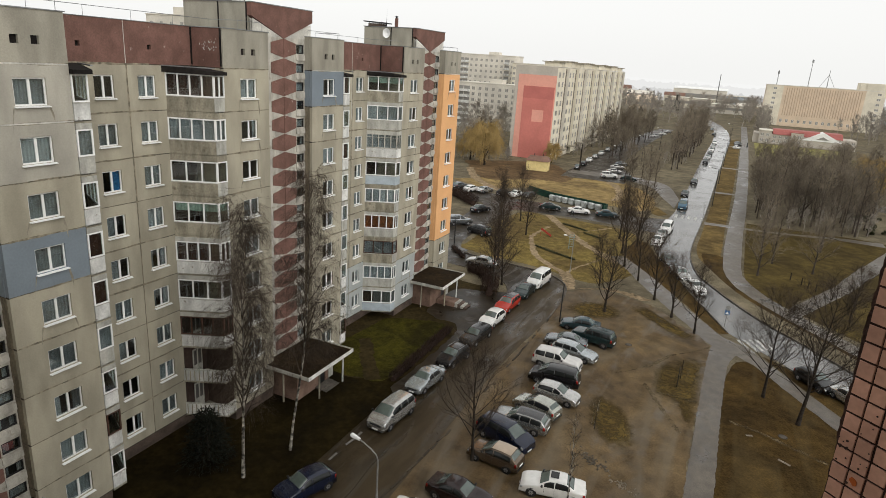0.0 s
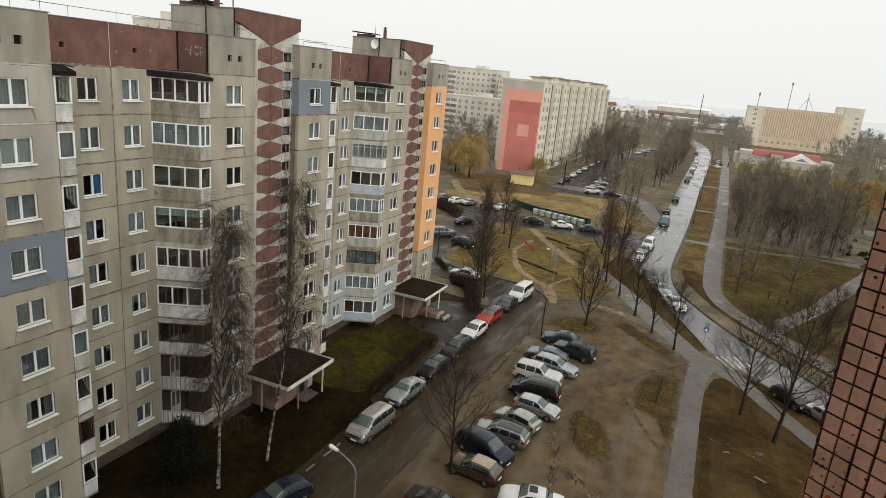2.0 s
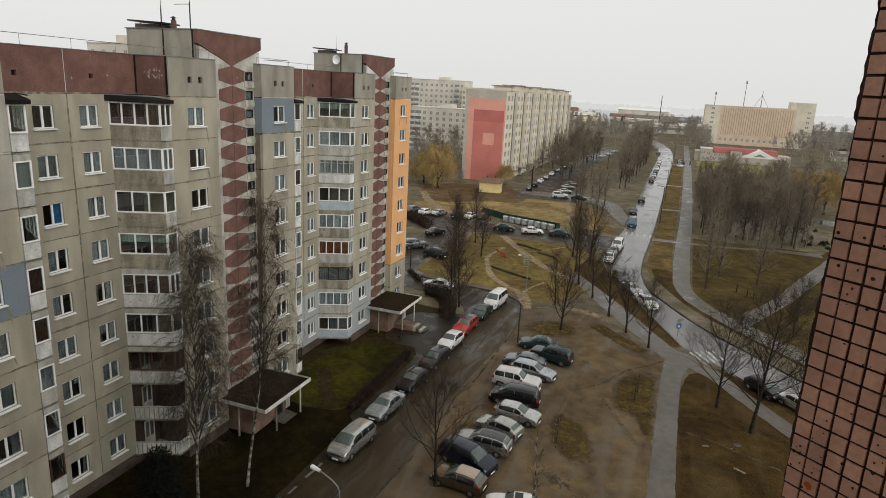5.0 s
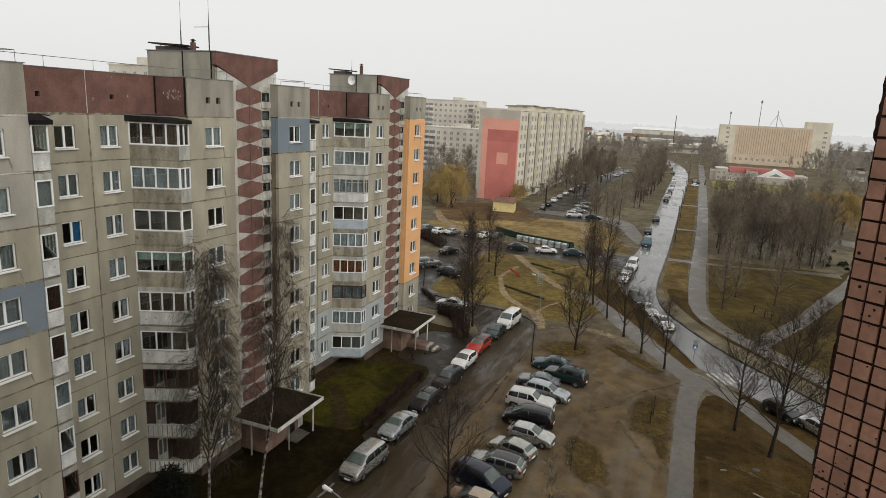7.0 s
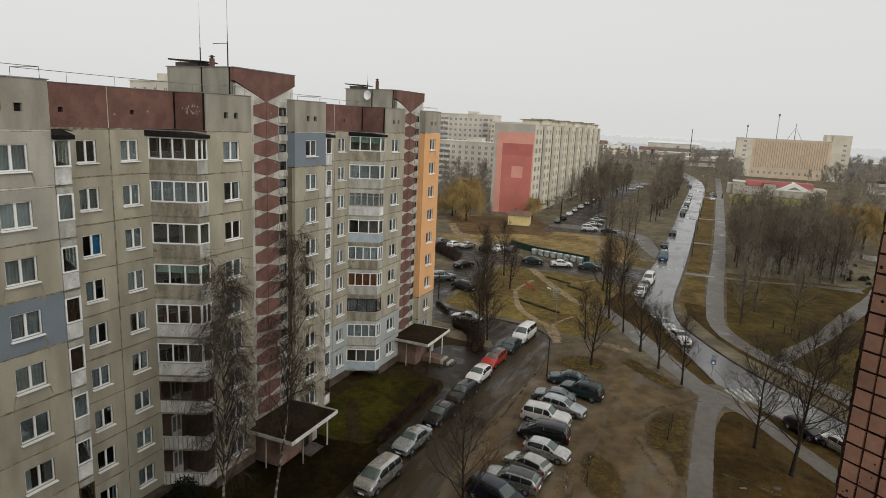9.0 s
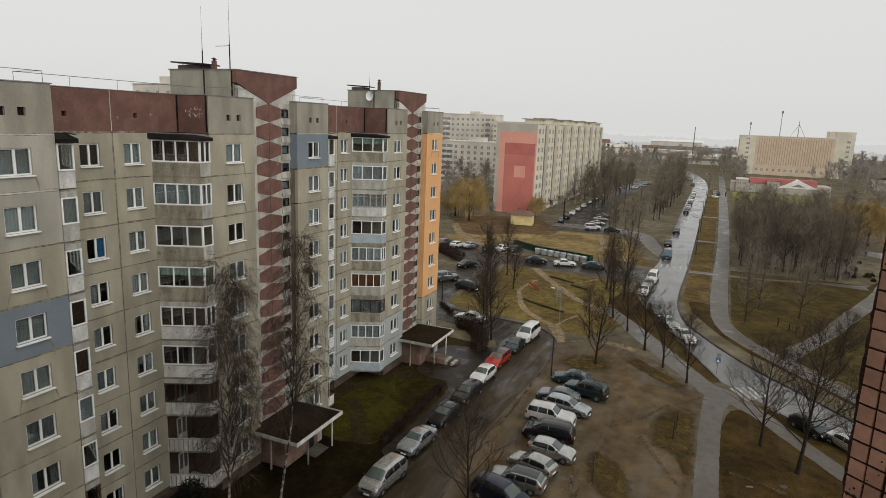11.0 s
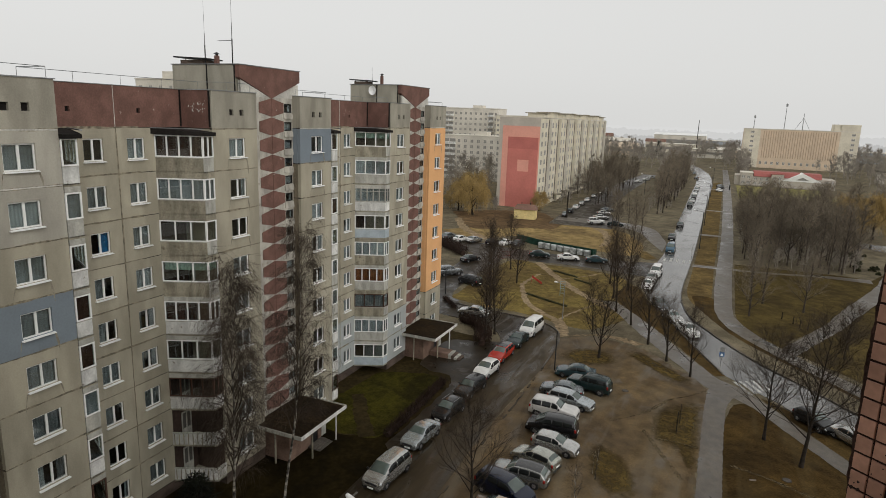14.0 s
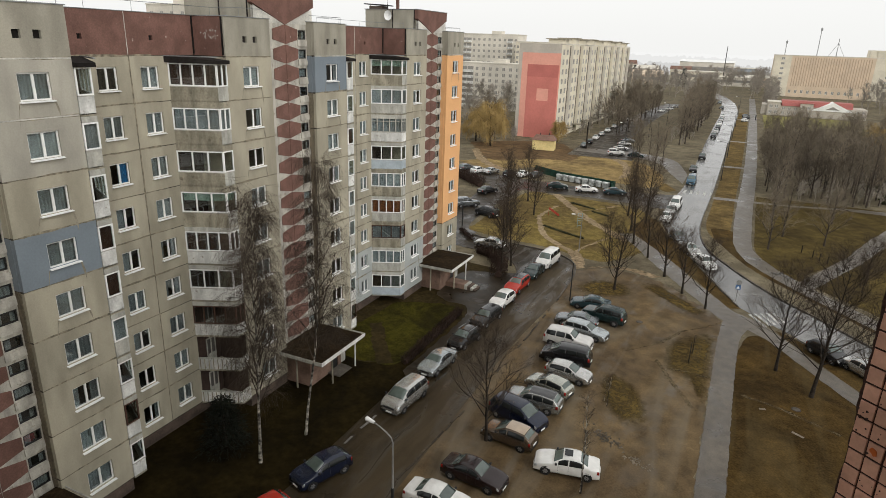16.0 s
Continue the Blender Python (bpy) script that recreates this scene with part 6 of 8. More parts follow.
for q in (4, 5, 6, 7):
    v[q].co.y += 1.7 * (1 if q in (4, 5) else -1)
    v[q].co.x *= 0.75
part("roof", bm, M["tin_brown"], hut, "dull brown tin roof")
for x in (-1.2, 1.2):
    bm = bmesh.new()
    bar(bm, (x, 2, 3.5), (x, 2, 4.5), 0.12, 6)
    part("insulator", bm, M["dark_metal"], hut)


# ---- the tiled wall close to the camera ----
M["tile"] = mat("glazed_tile", (0.585, 0.33, 0.25), 0.7, spread=0.10, grain=60, stain=7, dark=0.80, vary=0.09, bump=0.04)
M["grout"] = mat("dark_grout", (0.060, 0.032, 0.026), 0.95, spread=0.3, grain=120, stain=20, bump=0.4)
M["chip"] = mat("tile_chip", (0.05, 0.03, 0.028), 0.9, grain=90)
M["rust"] = mat("orange_stain", (0.42, 0.10, 0.02), 0.7, grain=80)
PW, PHT = 0.0472, 0.05
down = Vector((0.005, -0.012, -1)).normalized()
dx = Vector((math.cos(radians(-40.4)), math.sin(radians(-40.4)), 0))
dx = (dx - down * dx.dot(down)).normalized()
inward = (-down).cross(dx)
frame_m = Matrix((( dx.x, inward.x, -down.x, 0.389), (dx.y, inward.y, -down.y, 1.812), (dx.z, inward.z, -down.z, EYE + 0.034), (0, 0, 0, 1)))
tw = tagged(new("wall_tiled"), "concrete wall panel faced with small brown-pink glazed tiles", "wall", kind="structure")
tw.matrix_basis = frame_m
rt = random.Random(5)
bm = bmesh.new()
# backing with a broken edge, stepping in and out row by row
lo_z, hi_z = -4.0, 2.2
n = int((hi_z - lo_z) / 0.0125)
col = []
jag = 0.0
for i in range(n + 1):
    z = lo_z + (hi_z - lo_z) * i / n
    row = z / PHT
    base = -0.0070 + 0.0015 * math.sin(row * 0.8) + 0.001 * math.sin(row * 2.3) if row > -1 else -0.003 - 0.003 * math.sin(row * 0.35)
    if 3.2 < row < 5.5:
        base += 0.005
    jag = 0.7 * jag + rt.uniform(-0.0028, 0.0028)
    col.append((base + jag, z))
f0 = [bm.verts.new((u, 0.0, z)) for u, z in col]
f1 = [bm.verts.new((3.2, 0.0, z)) for u, z in col]
b0 = [bm.verts.new((u + 0.004, 0.16, z)) for u, z in col]
b1 = [bm.verts.new((3.2, 0.16, z)) for u, z in col]
for i in range(n):
    bm.faces.new((f0[i], f1[i], f1[i + 1], f0[i + 1]))
    bm.faces.new((b1[i], b0[i], b0[i + 1], b1[i + 1]))
    bm.faces.new((b0[i], f0[i], f0[i + 1], b0[i + 1]))
part("backing", bm, M["grout"], tw)
# the wall goes on down to the ground
bm = bmesh.new()
quad_box(bm, 0.0, 3.2, 0.002, 0.16, -27.45, lo_z)
part("lower_wall", bm, M["tile"], tw)


def tile_mesh(seed):
    r = random.Random(seed)
    bm = bmesh.new()
    w, h, g, e = PW, PHT, 0.0033, 0.0008
    j = lambda: r.uniform(-0.0006, 0.0006)
    base = [(g, g), (w - g, g), (w - g, h - g), (g, h - g)]
    lo = [bm.verts.new((x + j(), 0.002, z + j())) for x, z in base]
    mid = [bm.verts.new((v.co.x, -0.0035, v.co.z)) for v in lo]
    hi = [bm.verts.new((v.co.x + (e if k in (0, 3) else -e), -0.005 + j(), v.co.z + (e if k in (0, 1) else -e))) for k, v in enumerate(lo)]
    bm.faces.new(hi)
    for a, b in ((lo, mid), (mid, hi)):
        for k in range(4):
            bm.faces.new((a[k], a[(k + 1) % 4], b[(k + 1) % 4], b[k]))
    return mesh_of("tile", bm, M["tile"])


tiles = [tile_mesh(s) for s in range(6)]
near, rest = [], []
for row in range(-64, 40):
    for c in range(0, 64):
        (near if -24 <= row <= 10 and c < 8 else rest).append((row, c))
for row, c in near:
    place("tile", rt.choice(tiles), tw, Matrix.Translation((c * PW + (0.002 if c == 0 else 0), rt.uniform(-0.0008, 0.0008), row * PHT)))
vs, fs = [], []
for row, c in rest:
    k = len(vs)
    x0, x1, z0, z1 = c * PW + 0.0033, (c + 1) * PW - 0.0033, row * PHT + 0.0033, (row + 1) * PHT - 0.0033
    y = -0.0045 + rt.uniform(-0.0006, 0.0006)
    vs += [(x0, 0.001, z0), (x1, 0.001, z0), (x1, 0.001, z1), (x0, 0.001, z1), (x0 + 0.001, y, z0 + 0.001), (x1 - 0.001, y, z0 + 0.001), (x1 - 0.001, y, z1 - 0.001), (x0 + 0.001, y, z1 - 0.001)]
    fs += [(k + 4, k + 5, k + 6, k + 7), (k, k + 1, k + 5, k + 4), (k + 1, k + 2, k + 6, k + 5), (k + 2, k + 3, k + 7, k + 6), (k + 3, k, k + 4, k + 7)]
me = bpy.data.meshes.new("tile_field")
me.from_pydata(vs, [], fs)
me.materials.append(M["tile"])
tagged(place("tile_field", me, tw), "further rows of the same tiles", kind="stuff")
# chips, the broken tile and a rust stain
def blot(u, z, r, material, name, seed):
    rr = random.Random(seed)
    bm = bmesh.new()
    f = bm.faces.new([bm.verts.new((u + r * rr.uniform(0.6, 1.1) * math.cos(t), -0.0062, z + r * rr.uniform(0.6, 1.1) * math.sin(t))) for t in (2 * math.pi * i / 9 for i in range(9))])
    ex = bmesh.ops.extrude_face_region(bm, geom=[f])
    for v in ex["geom"]:
        if isinstance(v, bmesh.types.BMVert):
            v.co.y += 0.004
    bmesh.ops.recalc_face_normals(bm, faces=bm.faces)
    part(name, bm, material, tw)


for i in range(210):
    blot(rt.uniform(0.01, 0.5), rt.uniform(-1.4, 0.6) if i < 50 else rt.uniform(-1.4, -0.1), rt.uniform(0.0014, 0.003) if i % 3 else rt.uniform(0.003, 0.0056), M["chip"], "chip", i)
blot(1.45 * PW, -20.5 * PHT, 0.012, M["rust"], "rust_stain", 4)
for i in range(7):
    blot(PW * rt.uniform(0.1, 0.9), -18 * PHT - PHT * rt.uniform(0.5, 1.0), rt.uniform(0.002, 0.006), M["chip"], "chip", 100 + i)


# stand-in for the tall building behind the camera: unseen, added to shade the yard
bm = bmesh.new()
quad_box(bm, -26, 46, -15, -1.4, -0.2, 30.4)
setting("wall_behind", bm, M["concrete"], "unseen concrete panel block behind the camera, added for its shade", "wall")
bm = bmesh.new()
quad_box(bm, -26.3, 46.3, -15.3, -1.1, 30.4, 30.8)
setting("roof_behind", bm, M["bitumen"], "flat dark roof of the unseen block behind", "roof")


# ---- trees ----
M["bark"] = mat("dark_bark", (0.036, 0.028, 0.021), 0.95, spread=0.3, grain=12, stain=2, vary=0.15)
M["twig"] = mat("bare_twigs", (0.068, 0.050, 0.035), 0.95, spread=0.2, grain=8, stain=0.6, vary=0.22, bump=0)
# far twig colours are paled, distance haze put into the base
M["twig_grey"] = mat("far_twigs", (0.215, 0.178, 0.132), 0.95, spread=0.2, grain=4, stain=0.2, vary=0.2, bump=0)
M["twig_hazed"] = mat("hazed_twigs", (0.34, 0.305, 0.26), 0.95, spread=0.2, grain=1, stain=0.05, dark=0.75, bump=0)
M["bark_grey"] = mat("grey_bark", (0.075, 0.06, 0.048), 0.95, spread=0.3, grain=6, stain=1, vary=0.2)
M["birch"] = mat("birch_bark", (0.36, 0.33, 0.28), 0.85, spread=0.9, grain=3.5, stain=2.6, dark=0.10)
M["birch_twig"] = mat("birch_twigs", (0.062, 0.046, 0.033), 0.95, spread=0.2, grain=6, bump=0)
M["willow"] = mat("willow_twigs", (0.40, 0.28, 0.11), 0.9, spread=0.25, grain=3, stain=0.5, dark=0.7, bump=0)
M["needle"] = mat("spruce_needles", (0.010, 0.012, 0.007), 0.95, spread=0.4, grain=6, bump=0)
M["hedge"] = mat("bare_hedge", (0.042, 0.025, 0.018), 0.95, spread=0.3, grain=5, stain=1.0, bump=0)
M["shrub"] = mat("dark_shrub", (0.09, 0.092, 0.05), 0.95, spread=0.4, grain=4, bump=0)


class Wood:
    """Gathers tapered limbs as plain vertex lists."""

    def __init__(self):
        self.v, self.f = [], []

    def limb(self, pts, radii, sides):
        base = len(self.v)
        for i, (p, r) in enumerate(zip(pts, radii)):
            d = (pts[min(i + 1, len(pts) - 1)] - pts[max(i - 1, 0)]).normalized()
            u = d.cross(Vector((0.31, 0.17, 0.93)) if abs(d.z) < 0.95 else Vector((1, 0, 0))).normalized()
            w = d.cross(u)
            for k in range(sides):
                t = 2 * math.pi * k / sides
                self.v.append(p + (u * math.cos(t) + w * math.sin(t)) * r)
        for i in range(len(pts) - 1):
            for k in range(sides):
                a, b = base + i * sides + k, base + i * sides + (k + 1) % sides
                self.f.append((a, b, b + sides, a + sides))

    def blade(self, a, b, w, rnd):
        """A fine twig: one long thin leaf-shaped triangle pair."""
        s = Vector((rnd.uniform(-1, 1), rnd.uniform(-1, 1), rnd.uniform(-1, 1))).cross(b - a)
        s = s.normalized() * w / 2 if s.length > 1e-6 else Vector((w / 2, 0, 0))
        k = len(self.v)
        self.v += [a - s, a + s, b]
        self.f.append((k, k + 1, k + 2))

    def mesh(self, name, material):
        me = bpy.data.meshes.new(name)
        me.from_pydata([tuple(p) for p in self.v], [], self.f)
        me.materials.append(material)
        me.polygons.foreach_set("use_smooth", [True] * len(self.f))
        return me


def grow(seed, h, trunk_r, spread, first=0.22, limbs=13, subs=6, twigs=6, fine=5, rise=0.75, droop=0.0, tw=0.022, twl=0.8, split=False, lite=False, thick=0.5):
    """A bare tree of height h: trunk and limbs in one mesh, the twigs of the crown in another."""
    r = random.Random(seed)
    trunk, crown = Wood(), Wood()
    up = Vector((0, 0, 1))
    def path(start, d, length, bend, n, pull):
        p, out = start.copy(), [start.copy()]
        d = d.normalized()
        for i in range(n):
            d = (d + Vector((r.uniform(-1, 1), r.uniform(-1, 1), r.uniform(-1, 1))) * bend + up * pull).normalized()
            p = p + d * length / n
            out.append(p.copy())
        return out
    def at(pts, t):
        x = t * (len(pts) - 1)
        i = min(int(x), len(pts) - 2)
        return pts[i].lerp(pts[i + 1], x - i), (pts[i + 1] - pts[i]).normalized()
    main = path(Vector((0, 0, -0.1)), up, h * 0.92, 0.055, 9, 0.05)
    trunk.limb(main, [trunk_r * (1.25 if i == 0 else (1 - 0.93 * i / 9)) for i in range(10)], 8)
    for i in range(limbs):
        t = first + (0.97 - first) * (i + r.random() * 0.8) / limbs
        p, d = at(main, t)
        a = i * 2.4 + r.uniform(-0.5, 0.5)
        out = Vector((math.cos(a), math.sin(a), rise * r.uniform(0.6, 1.5)))
        ln = spread * (1.05 - 0.72 * t) * r.uniform(0.75, 1.2)
        lim = path(p, out, ln, 0.16, 6, 0.09 - droop * 0.1)
        rr = trunk_r * (1 - 0.9 * t) * thick + 0.012
        (crown if split else trunk).limb(lim, [rr * (1 - 0.85 * j / 6) for j in range(7)], 3 if lite else 5)
        for j in range(subs):
            q, dd = at(lim, 0.22 + 0.76 * (j + r.random()) / subs)
            o = (dd + Vector((r.uniform(-1, 1), r.uniform(-1, 1), r.uniform(-0.5, 0.9))) * 0.95)
            sub = path(q, o, ln * r.uniform(0.28, 0.5), 0.22, 4, 0.07 - droop * 0.35)
            if lite:
                crown.blade(sub[0], sub[-1], rr * 0.9, r)
            else:
                crown.limb(sub, [rr * 0.36 * (1 - 0.8 * e / 4) + 0.003 for e in range(5)], 3)
            for e in range(twigs):
                q2, d2 = at(sub, 0.15 + 0.83 * (e + r.random()) / twigs)
                o2 = (d2 + Vector((r.uniform(-1, 1), r.uniform(-1, 1), r.uniform(-0.6, 0.8))) * 0.9 - up * droop).normalized()
                end = q2 + o2 * twl * r.uniform(0.5, 1.3)
                crown.blade(q2, end, tw, r)
                for g in range(fine):
                    q3 = q2.lerp(end, r.uniform(0.15, 0.95))
                    o3 = (o2 + Vector((r.uniform(-1, 1), r.uniform(-1, 1), r.uniform(-0.8, 0.8))) * 0.9 - up * droop * 1.6).normalized()
                    crown.blade(q3, q3 + o3 * twl * r.uniform(0.35, 0.8) * (1 + droop), tw * 0.6, r)
    return trunk, crown


class Kind:
    def __init__(self, name, label, group, variants, bark, twig):
        self.name, self.label, self.group = name, label, group
        self.made = [(t.mesh("trunk", M[bark]), c.mesh("crown", M[twig])) for t, c in variants]

    def put(self, x, y, scale=1.0, turn=0.0, i=0, label=None, lean=0.0):
        ob = thing(self.name, pose(x, y, 0, 0, lean, 0) @ Matrix.LocRotScale((0, 0, 0), Euler((0, 0, turn)), (scale, scale, scale)), label or self.label, "tree", self.group)
        t, c = self.made[i % len(self.made)]
        place("trunk", t, ob)
        place("crown", c, ob)
        return ob


street = Kind("bare_tree", "leafless dark street tree with a spreading crown", "street trees",
              [grow(1, 9.0, 0.17, 3.9, 0.22, 26, 8, 6, 4, rise=0.8, tw=0.016, twl=0.75, thick=0.36), grow(2, 9.0, 0.14, 3.9, 0.2, 24, 8, 6, 3, rise=1.2, tw=0.014, twl=0.85, thick=0.36), grow(3, 9.0, 0.16, 4.4, 0.16, 24, 8, 6, 3, rise=0.95, tw=0.014, twl=0.85, thick=0.36),
               grow(4, 9.0, 0.12, 4.6, 0.2, 26, 8, 6, 4, rise=0.95, tw=0.014, twl=0.8, thick=0.32)], "bark", "twig")
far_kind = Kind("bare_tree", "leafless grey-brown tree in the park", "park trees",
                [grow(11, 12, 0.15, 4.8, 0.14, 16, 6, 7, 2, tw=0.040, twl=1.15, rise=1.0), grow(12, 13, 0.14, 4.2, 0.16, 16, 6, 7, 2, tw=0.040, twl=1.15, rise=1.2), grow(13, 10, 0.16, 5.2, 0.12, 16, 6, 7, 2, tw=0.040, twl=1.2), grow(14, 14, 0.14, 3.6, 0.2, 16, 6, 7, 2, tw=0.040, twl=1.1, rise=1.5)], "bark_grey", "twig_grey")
birch_kind = Kind("birch_tree", "tall leafless birch with a black-flecked grey trunk", "birches",
                  [grow(21, 18.3, 0.10, 3.9, 0.24, 44, 7, 7, 4, rise=2.3, droop=0.8, tw=0.018, twl=0.95, split=True), grow(22, 21.8, 0.095, 4.5, 0.28, 44, 7, 7, 4, rise=2.2, droop=0.8, tw=0.017, twl=0.95, split=True)], "birch", "birch_twig")
willow_kind = Kind("weeping_willow", "large golden weeping willow without leaves", "willows",
                   [grow(31, 11.5, 0.32, 6.8, 0.18, 18, 7, 8, 6, rise=0.9, droop=0.95, tw=0.07, twl=2.0)], "bark", "willow")

street.put(-13.1, 36.6, 1.06, 0.4, 3)
for x, y, s, i in ((-10.6, 71.6, 0.95, 1), (-24.7, 70.9, 1.05, 2), (-24.3, 73.3, 0.95, 1), (-3.2, 74.4, 0.85, 1), (-0.4, 70.8, 0.88, 0), (-5.8, 79.4, 1.0, 1), (-8.8, 86.1, 1.0, 2), (6.35, 58.8, 1.15, 3), (8.95, 55.1, 1.45, 3), (12.9, 55.5, 1.15, 3), (16.5, 86.0, 0.8, 3), (21.5, 83.5, 0.85, 3),
                   (-11.6, 91.5, 1.1, 0), (-13.2, 98.6, 1.15, 2), (-11.8, 104.5, 1.2, 1), (-15.2, 107.5, 1.1, 0), (-27.6, 80.5, 1.0, 1), (-31.0, 92.0, 1.1, 0), (-34.0, 99.0, 1.2, 2), (-29.5, 99.5, 0.9, 1), (-33.5, 108.5, 1.1, 2), (-13.0, 80.5, 0.8, 2)):
    street.put(x, y, s, x * 1.7 + y, 3 if i == 3 else 1 + (i % 2))
b1 = birch_kind.put(-25.75, 27.1, 1.13, 0.5, 0, lean=4.6)
birch_kind.put(-25.0, 31.05, 1.0, 2.0, 1, lean=3.6)
willow_kind.put(-63.4, 165.6, 1.1, 0.2)
willow_kind.put(-70.5, 172, 0.8, 1.2)
willow_kind.put(31.5, 186, 1.0, 2.2)
willow_kind.put(38.0, 190, 1.02, 0.7)
willow_kind.put(-49.5, 186, 0.55, 2.9)
rp = random.Random(77)
# park to one side of the road
spots = []
def scatter(n, x0, x1, y0, y1, gap, keep=lambda x, y: True, top=1.12):
    tries = 0
    got = 0
    while got < n and tries < 6000:
        tries += 1
        x, y = rp.uniform(x0, x1), rp.uniform(y0, y1)
        if keep(x, y) and all((x - a) ** 2 + (y - b) ** 2 > gap * gap for a, b in spots):
            spots.append((x, y))
            far_kind.put(x, y, rp.uniform(0.66 * top, top), rp.uniform(0, 6.28), rp.randrange(4))
            got += 1


for x, y in ((6.4, 99.4), (14.1, 105.7), (8.6, 108), (7.2, 115), (16.5, 121), (7.5, 123)):
    spots.append((x, y))
    far_kind.put(x, y, 0.85, x, int(x))
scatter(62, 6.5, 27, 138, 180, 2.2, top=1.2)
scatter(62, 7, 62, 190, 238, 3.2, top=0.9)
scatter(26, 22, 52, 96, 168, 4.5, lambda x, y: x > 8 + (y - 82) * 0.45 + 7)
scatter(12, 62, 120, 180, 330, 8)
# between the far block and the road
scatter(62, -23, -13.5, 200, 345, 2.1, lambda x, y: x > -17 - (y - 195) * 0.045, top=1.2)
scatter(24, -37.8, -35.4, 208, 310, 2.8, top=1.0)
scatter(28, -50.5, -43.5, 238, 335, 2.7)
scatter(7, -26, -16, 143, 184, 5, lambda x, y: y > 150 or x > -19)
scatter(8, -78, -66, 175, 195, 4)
# trees further off, joined
def joined_trees(name, spots_far, label, seed, s0=0.6, s1=1.25):
    r = random.Random(seed)
    src = []
    for v in range(3):
        t, c = grow(60 + v, 12, 0.2, 4.6, 0.14, 10, 4, 6, 2, tw=0.17, twl=1.7, rise=1.1, lite=True)
        vv = np.array([tuple(p) for p in t.v + c.v])
        src.append((vv, t.f + [tuple(i + len(t.v) for i in f) for f in c.f]))
    vs, fs, k = [], [], 0
    for x, y in spots_far:
        vv, ff = src[r.randrange(3)]
        a, sc = r.uniform(0, 6.28), r.uniform(s0, s1)
        ca, sa = math.cos(a) * sc, math.sin(a) * sc
        vs.append(np.stack([vv[:, 0] * ca - vv[:, 1] * sa + x, vv[:, 0] * sa + vv[:, 1] * ca + y, vv[:, 2] * sc], 1))
        fs += [tuple(i + k for i in f) for f in ff]
        k += len(vv)
    me = bpy.data.meshes.new(name)
    me.from_pydata(np.concatenate(vs).tolist(), [], fs)
    me.materials.append(M["twig_hazed"])
    return tagged(new(name, me), label, "woods", kind="stuff")


far_spots = []
rf = random.Random(5)
for n, x0, x1, y0, y1, keep in ((22, -62, -26, 400, 540, None), (16, 2, 14, 440, 560, None), (26, -30, -16, 345, 455, None), (70, -130, -52, 380, 560, None), (44, -60, 40, 610, 700, None), (26, -28, 30, 520, 610, lambda x, y: x > -20), (12, 8, 16, 375, 470, None), (60, 14, 240, 540, 640, None), (45, 95, 280, 330, 520, None),
                              (14, 56, 95, 290, 345, None), (34, -96, -62, 196, 258, None), (70, -150, 260, 640, 760, None), (40, 55, 130, 372, 480, None), (40, -140, -60, 320, 480, None), (30, 60, 140, 200, 330, None)):
    for i in range(n):
        for t in range(20):
            x, y = rf.uniform(x0, x1), rf.uniform(y0, y1)
            if keep is None or keep(x, y):
                far_spots.append((x, y))
                break
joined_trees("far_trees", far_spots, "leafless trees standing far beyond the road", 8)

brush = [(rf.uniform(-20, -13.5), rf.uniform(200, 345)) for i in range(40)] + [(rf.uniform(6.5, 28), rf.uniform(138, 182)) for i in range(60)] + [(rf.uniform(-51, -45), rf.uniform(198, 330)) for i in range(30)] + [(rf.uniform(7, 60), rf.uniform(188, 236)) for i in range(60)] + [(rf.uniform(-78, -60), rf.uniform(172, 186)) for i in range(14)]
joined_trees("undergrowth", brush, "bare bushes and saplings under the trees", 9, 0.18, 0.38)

# skyline strips that glow in haze tones, uneven like bare woods, far behind all
def skyline(radius, top, material, label, seed, a0=-75, a1=75, depth=6.0):
    r = random.Random(seed)
    bm = bmesh.new()
    prev, h = None, top
    n = 2600
    for i in range(n + 1):
        a = radians(a0 + (a1 - a0) * i / n)
        h += r.uniform(-1.3, 1.3) + (top - h) * 0.3
        x, y = radius * math.sin(a), radius * math.cos(a)
        cur = [bm.verts.new((x, y, -0.5)), bm.verts.new((x, y, h)), bm.verts.new((x * (1 + depth / radius), y * (1 + depth / radius), h - 0.5)), bm.verts.new((x * (1 + depth / radius), y * (1 + depth / radius), -0.5))]
        if prev:
            for j in range(3):
                bm.faces.new((prev[j], cur[j], cur[j + 1], prev[j + 1]))
        prev = cur
    return setting("backdrop", bm, material, label, "skyline")


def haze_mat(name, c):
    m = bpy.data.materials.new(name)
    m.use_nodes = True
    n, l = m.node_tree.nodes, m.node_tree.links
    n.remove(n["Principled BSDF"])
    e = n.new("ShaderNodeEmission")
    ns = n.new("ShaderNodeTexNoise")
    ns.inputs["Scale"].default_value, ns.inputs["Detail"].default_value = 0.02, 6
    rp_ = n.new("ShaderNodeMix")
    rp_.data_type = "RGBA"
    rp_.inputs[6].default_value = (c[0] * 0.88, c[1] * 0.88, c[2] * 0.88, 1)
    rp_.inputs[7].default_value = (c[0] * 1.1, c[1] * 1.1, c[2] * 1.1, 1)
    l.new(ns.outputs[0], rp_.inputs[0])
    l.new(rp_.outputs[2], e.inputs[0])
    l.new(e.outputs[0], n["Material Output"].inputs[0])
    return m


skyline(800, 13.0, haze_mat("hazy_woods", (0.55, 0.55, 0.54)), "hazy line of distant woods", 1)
skyline(1100, 18.0, haze_mat("pale_haze_woods", (0.68, 0.68, 0.67)), "paler hazy woods on the horizon", 2)
